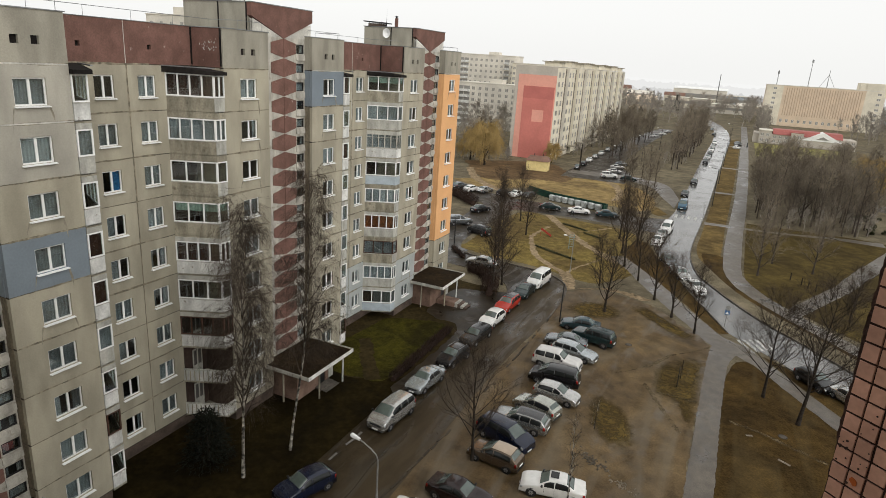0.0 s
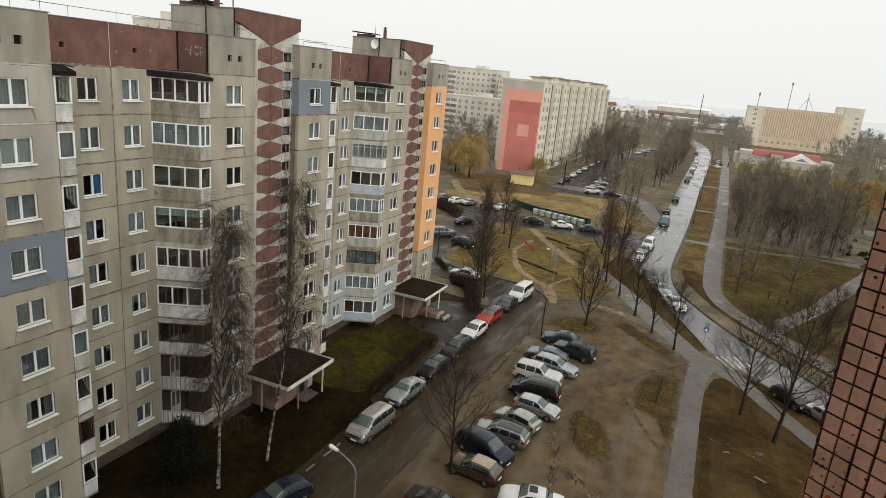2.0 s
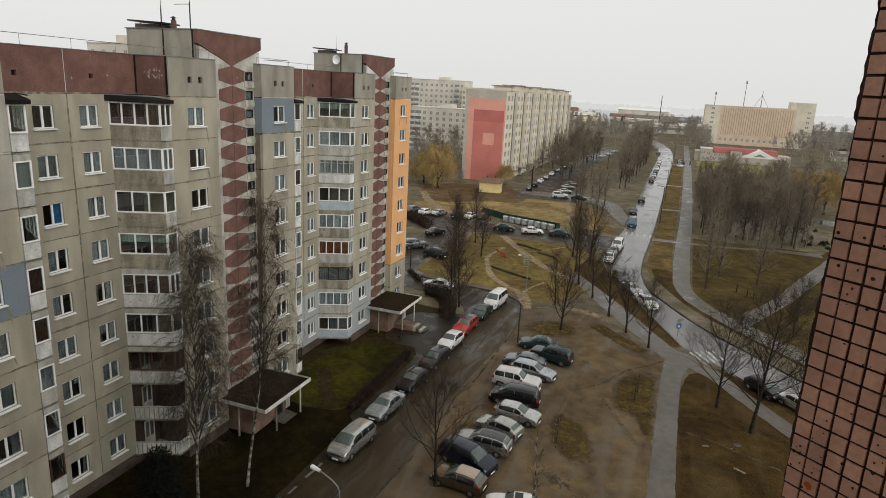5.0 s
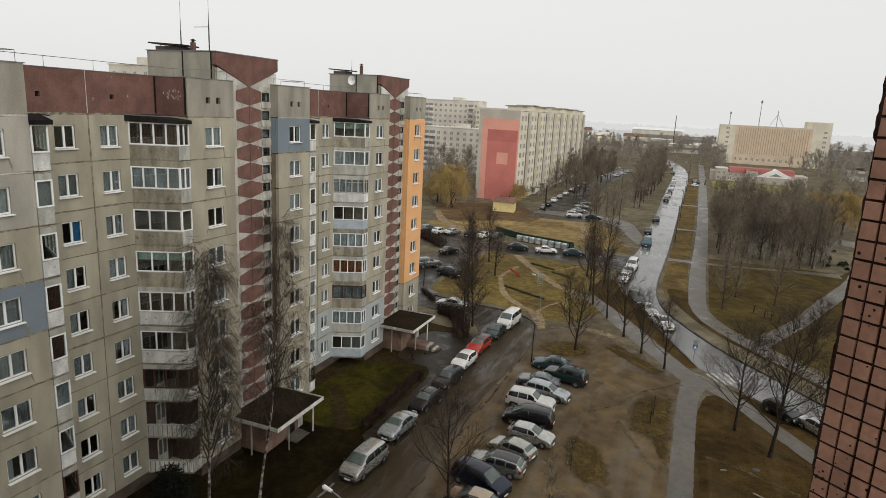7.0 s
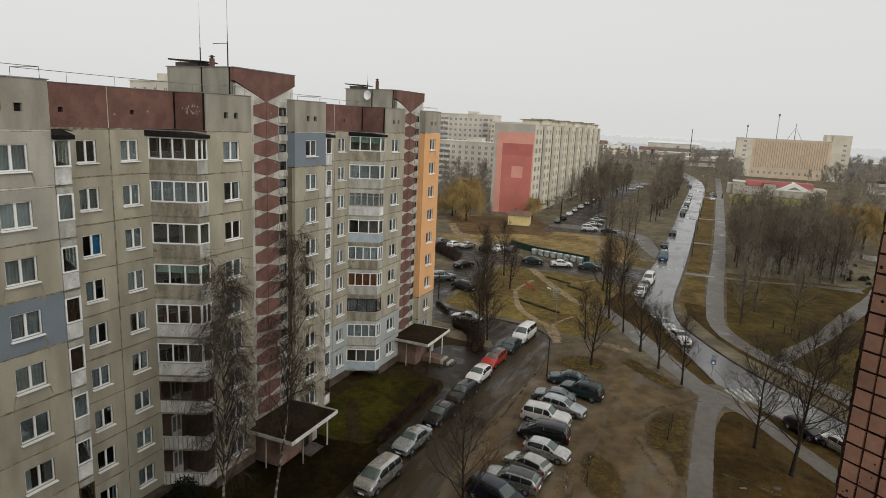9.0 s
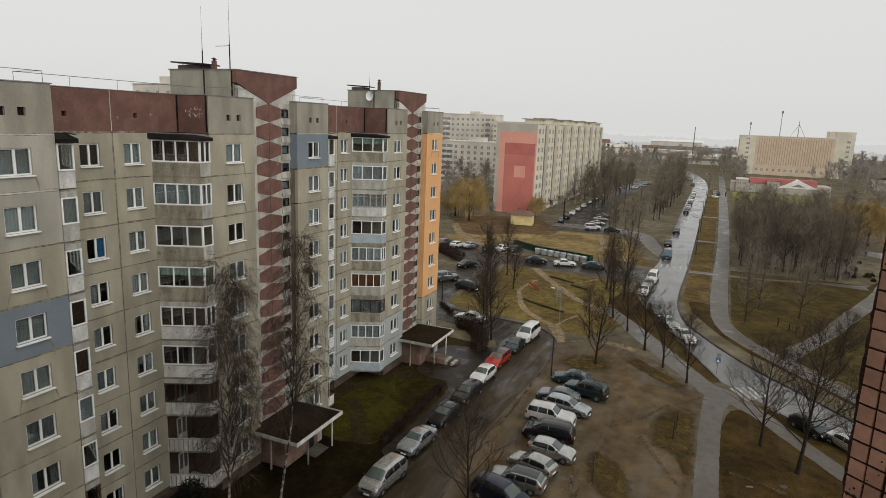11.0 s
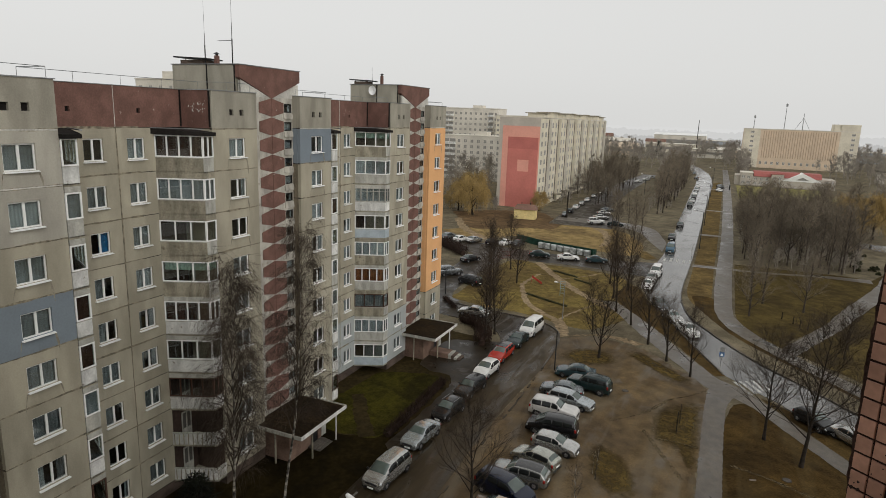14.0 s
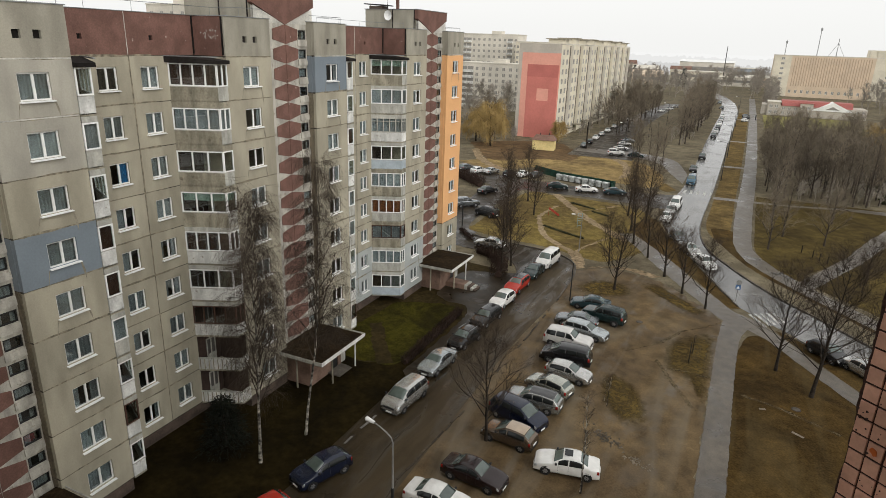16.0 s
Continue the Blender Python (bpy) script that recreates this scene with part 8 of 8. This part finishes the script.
WHT, SIL, LBL, NAV, BLK, GRY = (0.72, 0.71, 0.68), (0.50, 0.495, 0.475), (0.42, 0.45, 0.46), (0.007, 0.011, 0.028), (0.009, 0.009, 0.010), (0.19, 0.205, 0.215)
TAN, GRN, RED, DGR, TEA, LGR = (0.15, 0.112, 0.08), (0.34, 0.345, 0.33), (0.40, 0.03, 0.016), (0.012, 0.026, 0.026), (0.026, 0.05, 0.058), (0.42, 0.425, 0.375)
CARS = [
    ("sedan", -7.0, 36.0, 191, WHT, "white older sedan with a sunroof on the muddy lot"), ("hatch", -11.6, 37.3, 174, TAN, "small tan hatchback parked in the row"),
    ("minivan", -11.9, 40.1, -17, NAV, "navy blue minivan parked in the row"), ("wagon", -11.5, 42.7, 178, GRN, "silver estate car with a dark roof"),
    ("hatch", -11.0, 45.4, 166, LGR, "pale green hatchback parked in the row"), ("hatch", -10.1, 48.3, -5, SIL, "silver hatchback parked in the row"),
    ("minivan", -11.1, 51.2, 183, BLK, "dark minivan parked in the row"), ("suv", -11.7, 54.3, -2, (0.56, 0.545, 0.52), "pale silver four-wheel drive parked in the row"),
    ("wagon", -10.8, 57.4, -9, LBL, "pale blue estate car parked in the row"), ("sedan", -12.2, 59.5, 184, GRY, "grey sedan parked in the row"),
    ("suv", -9.9, 61.9, 172, DGR, "dark green off-roader at the end of the row"), ("sedan", -11.9, 64.7, 188, TEA, "dark teal sedan at the end of the row"),
    ("minivan", -20.75, 38.3, -95, SIL, "silver minivan parked along the courtyard road"), ("sedan", -20.95, 44.6, -96, LBL, "silver-blue sedan parked along the courtyard road"),
    ("hatch", -20.7, 50.0, -98, BLK, "black hatchback with roof rails along the courtyard road"), ("wagon", -20.7, 55.6, -96, BLK, "black estate car parked along the courtyard road"),
    ("hatch", -20.85, 60.8, -95, WHT, "white hatchback parked along the courtyard road"), ("wagon", -20.9, 66.0, -94, RED, "red estate car with a dark roof along the courtyard road"),
    ("sedan", -20.6, 71.5, -92, DGR, "dark green sedan parked at the bend"), ("van", -20.2, 76.3, -95, WHT, "white van parked at the bend"),
    ("sedan", -29.6, 79.3, 184, SIL, "silver sedan at the kerb behind the hedge"), ("hatch", -21.3, 27.9, -110, NAV, "dark blue hatchback beside the lawn"),
    ("hatch", -21.9, 22.6, -105, RED, "bright red hatchback beside the lawn"), ("sedan", -12.2, 32.2, -5, (0.018, 0.009, 0.009), "dark maroon sedan on the muddy lot"),
    ("sedan", -13.2, 28.9, -2, WHT, "white sedan at the edge of the lot"),
    ("suv", -41.7, 98.7, 48, GRY, "grey car on the lane behind the block"), ("minivan", -36.2, 94.9, 156, BLK, "dark car parked by the playground"), ("sedan", -42.4, 110.6, 67, BLK, "dark sedan on the lane"),
    ("sedan", -31.8, 122.2, 20, DGR, "dark green sedan before the bins"), ("sedan", -25.9, 122.5, 20, WHT, "white sedan before the bins"), ("sedan", -20.4, 123.3, 16, TEA, "dark sedan before the bins"),
    ("hatch", -55.2, 129.6, 72, GRY, "grey car in the parking bay"), ("hatch", -51.6, 128.1, 72, WHT, "white car in the parking bay"), ("sedan", -48.8, 129.1, 72, SIL, "silver car in the parking bay"),
    ("hatch", -44.2, 128.6, 78, NAV, "blue car by the bin shelter"), ("sedan", -41.6, 129.8, 78, WHT, "white car by the bin shelter"), ("hatch", -38.9, 130.8, 84, GRY, "grey car by the bin shelter"),
    ("suv", -29.4, 171.8, 20, WHT, "white four-wheel drive before the distant block"), ("sedan", -29.8, 181.3, 20, SIL, "silver car before the distant block"), ("sedan", -30.5, 190.4, 18, SIL, "silver car before the distant block"),
    ("sedan", -30.8, 198.5, 18, GRY, "grey car before the distant block"), ("sedan", -24.0, 171.3, 2, DGR, "dark car at the lane's corner"),
    ("sedan", -40.3, 181, 100, GRY, "dark grey car along the distant block"), ("hatch", -40.4, 189, 95, BLK, "black car along the distant block"), ("sedan", -40.8, 199, 92, WHT, "white car along the distant block"),
    ("hatch", -41.0, 209, 92, SIL, "silver car along the distant block"), ("sedan", -41.3, 220, 92, WHT, "white car along the distant block"), ("sedan", -41.5, 233, 92, SIL, "silver car along the distant block"), ("suv", -41.5, 247, 92, BLK, "black car along the distant block"), ("sedan", -41.3, 262, 92, WHT, "white car along the distant block"),
    ("sedan", -32.5, 322, 60, WHT, "white car far down the lane"), ("sedan", -34.5, 308, 60, WHT, "white car far down the lane"), ("hatch", -31.5, 336, 60, SIL, "silver car far down the lane"),
    ("sedan", -8.0, 230, -90, BLK, "dark car parked on the main road"), ("sedan", -7.9, 243, -90, SIL, "silver car parked on the main road"), ("hatch", -7.9, 256, -90, BLK, "dark car parked on the main road"), ("sedan", -8.0, 270, -90, WHT, "white car parked on the main road"),
    ("sedan", -8.1, 286, -90, SIL, "silver car parked on the main road"), ("hatch", -8.2, 303, -90, WHT, "white car parked on the main road"), ("sedan", -10.5, 350, -98, BLK, "dark car far down the main road"), ("sedan", -13, 385, -100, GRY, "grey car far down the main road"),
    ("hatch", -8.2, 180.5, -90, BLK, "black car parked on the main road"), ("sedan", -8.8, 159.4, -88, BLK, "dark car parked on the main road"), ("van", -7.9, 143.6, -90, (0.05, 0.11, 0.16), "small blue van on the main road"),
    ("sedan", -9.0, 108.6, -92, WHT, "white car parked near the junction"), ("sedan", -8.9, 113.6, -92, SIL, "silver car parked near the junction"), ("van", -8.6, 118.6, -92, WHT, "white van parked near the junction"),
    ("hatch", 0.9, 291, 62, WHT, "white car parked beside the verge"), ("sedan", 1.2, 302, 62, BLK, "black car parked beside the verge"), ("sedan", 1.0, 313, 62, GRY, "grey car parked beside the verge"),
    ("sedan", -3.8, 91.4, -62, SIL, "silver sedan at the kerb under the trees"), ("sedan", -1.5, 86.4, -62, WHT, "white sedan at the kerb under the trees"), ("hatch", -6.0, 97.2, -70, GRY, "grey car at the kerb under the trees"),
    ("sedan", 13.7, 61.6, -52, SIL, "silver sedan parked at the roadside"), ("hatch", 10.9, 64.0, -50, BLK, "black car parked at the roadside"),
]
for c in CARS:
    car(*c, rack="roof rails" in c[5])
# sunroof of the white sedan
sr = [o for o in scene.objects if o.name == "car"][0]
bm = bmesh.new()
quad_box(bm, -0.35, 0.2, -0.35, 0.35, 1.435, 1.455)
part("sunroof", bm, M["car_glass"], sr)


# ---- street furniture and small things ----
M["lamp_grey"] = mat("galvanised_pole", (0.36, 0.36, 0.35), 0.55, 0.4, grain=8, bump=0.02)
M["sign_blue"] = mat("sign_blue", (0.05, 0.13, 0.30), 0.5, grain=10, bump=0)
M["green_tin"] = mat("green_fence_tin", (0.012, 0.05, 0.032), 0.6, spread=0.2, grain=4, stain=0.8)
M["bin_grey"] = mat("bin_steel", (0.52, 0.54, 0.52), 0.5, 0.1, spread=0.15, grain=6, stain=2)
M["slide_red"] = mat("slide_paint", (0.34, 0.05, 0.03), 0.5, grain=6)
M["pale_green"] = mat("frame_paint", (0.24, 0.36, 0.36), 0.5, grain=6)
M["debris"] = mat("pale_rubble", (0.19, 0.158, 0.118), 0.9, spread=0.35, grain=6, vary=0.3)

lamp = thing("street_lamp", Matrix.Translation((-15.0, 26.27, 0)), "grey steel street lamp with a curved arm", "street lamp")
bm = bmesh.new()
bar(bm, (0, 0, -0.05), (0, 0, 2.6), 0.11, 10, 0.09)
part("lower_pole", bm, M["dark_metal"], lamp, "dark painted lower pole")
bm = bmesh.new()
bar(bm, (0, 0, 2.6), (0, 0, 5.7), 0.065, 10, 0.05)
part("pole", bm, M["lamp_grey"], lamp)
bm = bmesh.new()
pts = [(0, 0, 5.7), (-0.12, 0.01, 6.0), (-0.5, 0.05, 6.25), (-1.0, 0.1, 6.45), (-1.35, 0.14, 6.55)]
for a, b in zip(pts, pts[1:]):
    bar(bm, a, b, 0.042, 8)
part("arm", bm, M["lamp_grey"], lamp)
bm = bmesh.new()
bar(bm, (-1.3, 0.13, 6.55), (-1.85, 0.19, 6.62), 0.09, 10, 0.14)
bar(bm, (-1.85, 0.19, 6.62), (-1.95, 0.2, 6.61), 0.14, 10, 0.06)
part("lamp_head", bm, M["white"], lamp, "pale oval lamp head")


def pole(name, x, y, h, r, material, label, category, head=None):
    p = thing(name, Matrix.Translation((x, y, 0)), label, category, "street poles")
    bm = bmesh.new()
    bar(bm, (0, 0, -0.05), (0, 0, h), r, 8, r * 0.7)
    part("shaft", bm, material, p)
    if head:
        bm = bmesh.new()
        bar(bm, (0, 0, h), (-head, 0, h + 0.25), r * 0.5, 6)
        part("arm", bm, material, p)
        bm = bmesh.new()
        bar(bm, (-head, 0, h + 0.25), (-head - 0.5, 0, h + 0.3), 0.09, 8, 0.12)
        part("lamp_head", bm, M["white"], p)
    return p


pole("street_lamp", -14.4, 65.4, 4.6, 0.075, M["dark_metal"], "dark stub of a lamp post at the kerb", "pole")
pole("street_lamp", -17.9, 83.9, 5.0, 0.06, M["lamp_grey"], "grey street lamp at the playground", "street lamp", 1.0)
pole("wooden_pole", -37.4, 87.2, 4.4, 0.10, M["dark_metal"], "dark pole at the corner of the block", "pole")
pole("post", -0.75, 58.4, 2.0, 0.045, M["bark"], "thin brown stake in the grass", "pole")
pole("post", -0.9, 56.4, 2.1, 0.05, M["dark_metal"], "thin dark post in the grass", "pole")
pole("post", 4.9, 303, 2.0, 0.28, M["dark_metal"], "dark post on the far footway", "pole")
for y in (150, 186, 226, 268, 312):
    pole("street_lamp", -2.2, y, 8.5, 0.09, M["dark_metal"], "slim street lamp along the main road", "street lamp", 1.6)
for x, y in ((-28, 176), (-27, 215), (-26, 255)):
    pole("street_lamp", x, y, 8.0, 0.09, M["dark_metal"], "slim street lamp along the lane", "street lamp", 1.4)
pole("wooden_pole", -39.0, 178, 7.5, 0.22, M["bark"], "dark wooden pole before the distant block", "pole")

sg = thing("crossing_sign", pose(2.6, 74.1, 0, 0, 0, 8), "blue pedestrian crossing sign on a post", "road sign", "road signs")
bm = bmesh.new()
bar(bm, (0, 0, -0.05), (0, 0, 2.75), 0.035, 8)
part("post", bm, M["lamp_grey"], sg)
bm = bmesh.new()
quad_box(bm, -0.27, 0.27, -0.05, -0.035, 1.8, 2.34)
pl = part("plate", bm, M["sign_blue"], sg)
bm = bmesh.new()
f = bm.faces.new([bm.verts.new(p) for p in ((-0.19, -0.056, 1.9), (0.19, -0.056, 1.9), (0, -0.056, 2.24))])
thicken(bm, geom=[f], thickness=0.004)
part("triangle", bm, M["white"], pl)
bm = bmesh.new()
bar(bm, (0, -0.05, 2.66), (0, -0.035, 2.66), 0.3, 20)
part("round_plate", bm, M["lamp_grey"], sg, "grey back of a round sign")
pole("road_sign", -3.4, 140.5, 2.4, 0.05, M["lamp_grey"], "small road sign at the junction", "road sign")

for x, y in ((10.8, 100.3), (12.1, 98.5), (12.8, 97.0), (13.7, 96.2), (15.4, 93.6)):
    pole("post", x, y, 1.1, 0.09, M["bark"], "short dark wooden post in the park lawn", "post")
for x, y in ((-6.4, 63.5), (7.7, 52.3)):
    mh = thing("manhole_cover", Matrix.Translation((x, y, 0.02)), "round worn manhole cover flush with the ground", "manhole", "manhole covers")
    bm = bmesh.new()
    bar(bm, (0, 0, -0.05), (0, 0, 0.012), 0.36, 18)
    part("ring", bm, M["kerb_old"], mh)
    bm = bmesh.new()
    bar(bm, (0, 0, -0.02), (0, 0, 0.02), 0.28, 18)
    part("lid", bm, M["kerb_dark"], mh, "worn iron lid")

# bin shelter: green tin fence and a row of containers
fence = thing("tin_fence", Matrix.Translation((-41, 136.7, 0)), "low dark green tin fence around the bins", "fence")
line = [Vector((0, 0, 0)), Vector((7.0, -4.4, 0)), Vector((13.5, -6.2, 0)), Vector((19.5, -8.0, 0)), Vector((19.2, -10.4, 0))]
for a, b in zip(line, line[1:]):
    n = max(2, int((b - a).length / 1.2))
    for i in range(n):
        p, q = a.lerp(b, i / n), a.lerp(b, (i + 0.97) / n)
        d = (q - p).normalized()
        s = Vector((-d.y, d.x, 0)) * 0.03
        bm = bmesh.new()
        prism(bm, [tuple((p - s)[:2]), tuple((q - s)[:2]), tuple((q + s)[:2]), tuple((p + s)[:2])], 0.05, 1.5)
        part("panel", bm, M["green_tin"], fence)
        bm = bmesh.new()
        bar(bm, p + s, p + s + Vector((0, 0, 1.55)), 0.04, 6)
        part("post", bm, M["green_tin"], fence)


def container(x, y, turn):
    c = thing("waste_container", pose(x, y, 0.02, 0, 0, turn), "grey steel waste container with a rounded lid", "container", "waste containers")
    bm = bmesh.new()
    v = quad_box(bm, -0.6, 0.6, -0.5, 0.5, 0.15, 1.05)
    for k in range(4):
        v[k].co.x *= 0.86
        v[k].co.y *= 0.8
    part("tub", bm, M["bin_grey"], c)
    bm = bmesh.new()
    prev = None
    for i in range(7):
        t = math.pi * i / 6
        cur = [bm.verts.new((s * 0.62, -0.53 * math.cos(t), 1.06 + 0.3 * math.sin(t))) for s in (-1, 1)]
        if prev:
            bm.faces.new((prev[0], prev[1], cur[1], cur[0]))
        prev = cur
    thicken(bm, geom=bm.faces[:], thickness=0.03)
    part("lid", bm, M["bin_grey"], c, smooth=True)
    for sx in (-1, 1):
        for sy in (-1, 1):
            bm = bmesh.new()
            bar(bm, (sx * 0.42 - 0.03, sy * 0.32, 0.08), (sx * 0.42 + 0.03, sy * 0.32, 0.08), 0.085, 8)
            part("wheel", bm, M["tyre"], c)


for i in range(8):
    container(-33.6 + i * 1.5, 130.6 - i * 0.42, -16)

# playground
sl = thing("playground_slide", pose(-26.2, 100.8, 0, 0, 0, 12) @ Matrix.Scale(0.62, 4), "red steel playground slide", "slide")
bm = bmesh.new()
v = quad_box(bm, -1.6, 1.2, -0.3, 0.3, 0.0, 0.06)
for q in v:
    q.co.z += 0.15 + (1.2 - q.co.x) * 0.62
part("chute", bm, M["slide_red"], sl)
for s in (-0.3, 0.3):
    bm = bmesh.new()
    v = quad_box(bm, -1.6, 1.2, s - 0.04, s + 0.04, -0.08, 0.4)
    for q in v:
        q.co.z += 0.15 + (1.2 - q.co.x) * 0.62
    part("side", bm, M["slide_red"], sl)
    bm = bmesh.new()
    bar(bm, (-1.75, s, -0.02), (-1.6, s, 2.3), 0.035, 6)
    part("ladder_rail", bm, M["slide_red"], sl)
for i in range(5):
    bm = bmesh.new()
    bar(bm, (-1.73 + 0.02 * i, -0.3, 0.3 + 0.35 * i), (-1.73 + 0.02 * i, 0.3, 0.3 + 0.35 * i), 0.025, 6)
    part("rung", bm, M["slide_red"], sl)
cf = thing("climbing_frame", pose(-20.8, 95.9, 0, 0, 0, 20), "pale green steel climbing frame", "climbing frame")
for s in (-0.35, 0.35):
    bm = bmesh.new()
    bar(bm, (s, 0, -0.02), (s, 0, 2.4), 0.04, 6)
    part("upright", bm, M["pale_green"], cf)
for i in range(6):
    bm = bmesh.new()
    bar(bm, (-0.35, 0, 0.4 + 0.38 * i), (0.35, 0, 0.4 + 0.38 * i), 0.03, 6)
    part("rung", bm, M["pale_green"], cf)

# pale rubble and litter on the muddy lot
def rubble(x, y, w, d, n, seed, label):
    r = random.Random(seed)
    vs, fs = [], []
    for i in range(n):
        a = r.gauss(0, 1)
        cx, cy, s, t = x + a * w * 0.4 + r.gauss(0, 0.28), y - a * d * 0.4 + r.gauss(0, 0.25), r.uniform(0.03, 0.13), r.uniform(0, 3)
        k = len(vs)
        for dx_, dy_ in ((-1, -0.5), (1, -0.5), (1, 0.5), (-1, 0.5)):
            vs.append((cx + s * (dx_ * math.cos(t) - dy_ * math.sin(t)), cy + s * (dx_ * math.sin(t) + dy_ * math.cos(t)), 0.0))
        for j in range(4):
            q = vs[k + j]
            vs.append((cx + (q[0] - cx) * 0.7, cy + (q[1] - cy) * 0.7, r.uniform(0.03, 0.08)))
        fs += [(k + 4, k + 5, k + 6, k + 7)] + [(k + j, k + (j + 1) % 4, k + 4 + (j + 1) % 4, k + 4 + j) for j in range(4)]
    me = bpy.data.meshes.new("rubble")
    me.from_pydata(vs, [], fs)
    me.materials.append(M["debris"])
    tagged(new("rubble", me), label, "rubble", kind="stuff")


rubble(-5.3, 41.0, 1.5, 0.9, 110, 1, "grey-brown broken rubble and twigs on the muddy lot")
rubble(-2.7, 39.1, 1.1, 0.55, 40, 2, "pale broken rubble on the muddy lot")
for i, (x, y, t, ln) in enumerate(((7.6, 48.3, -30, 0.9), (5.2, 51.0, 20, 0.5))):
    pk = thing("plank", pose(x, y, 0.02, 0, 0, t), "loose pale plank lying on the ground", "plank", "loose planks")
    bm = bmesh.new()
    quad_box(bm, -ln / 2, ln / 2, -0.09, 0.09, 0, 0.04)
    part("board", bm, M["debris"], pk)


# thin young saplings with stakes on the lot
sap = Kind("young_sapling", "thin bare sapling on the muddy lot", "saplings", [grow(41, 3.4, 0.03, 1.0, 0.3, 8, 3, 4, 2, rise=1.6, tw=0.014, twl=0.4)], "birch", "twig")
for x, y, s in ((-6.2, 45.5, 0.9), (-6.5, 46.1, 0.75)):
    sap.put(x, y, s, x)
young = Kind("young_birch", "tall thin young birch on the muddy lot", "saplings", [grow(43, 8.2, 0.055, 1.5, 0.36, 16, 4, 4, 2, rise=2.2, droop=0.2, tw=0.010, twl=0.5)], "birch", "birch_twig")
yb = young.put(-5.58, 34.19, 1.0, 0.7, 0, lean=2.6)
bm = bmesh.new()
bar(bm, (0, 0, -0.05), (0, 0, 1.3), 0.075, 8, 0.065)
part("bark_foot", bm, M["bark"], yb, "dark rough bark at the foot")
pole("post", -6.14, 45.34, 2.4, 0.03, M["bark"], "thin dark stake beside the saplings", "pole")
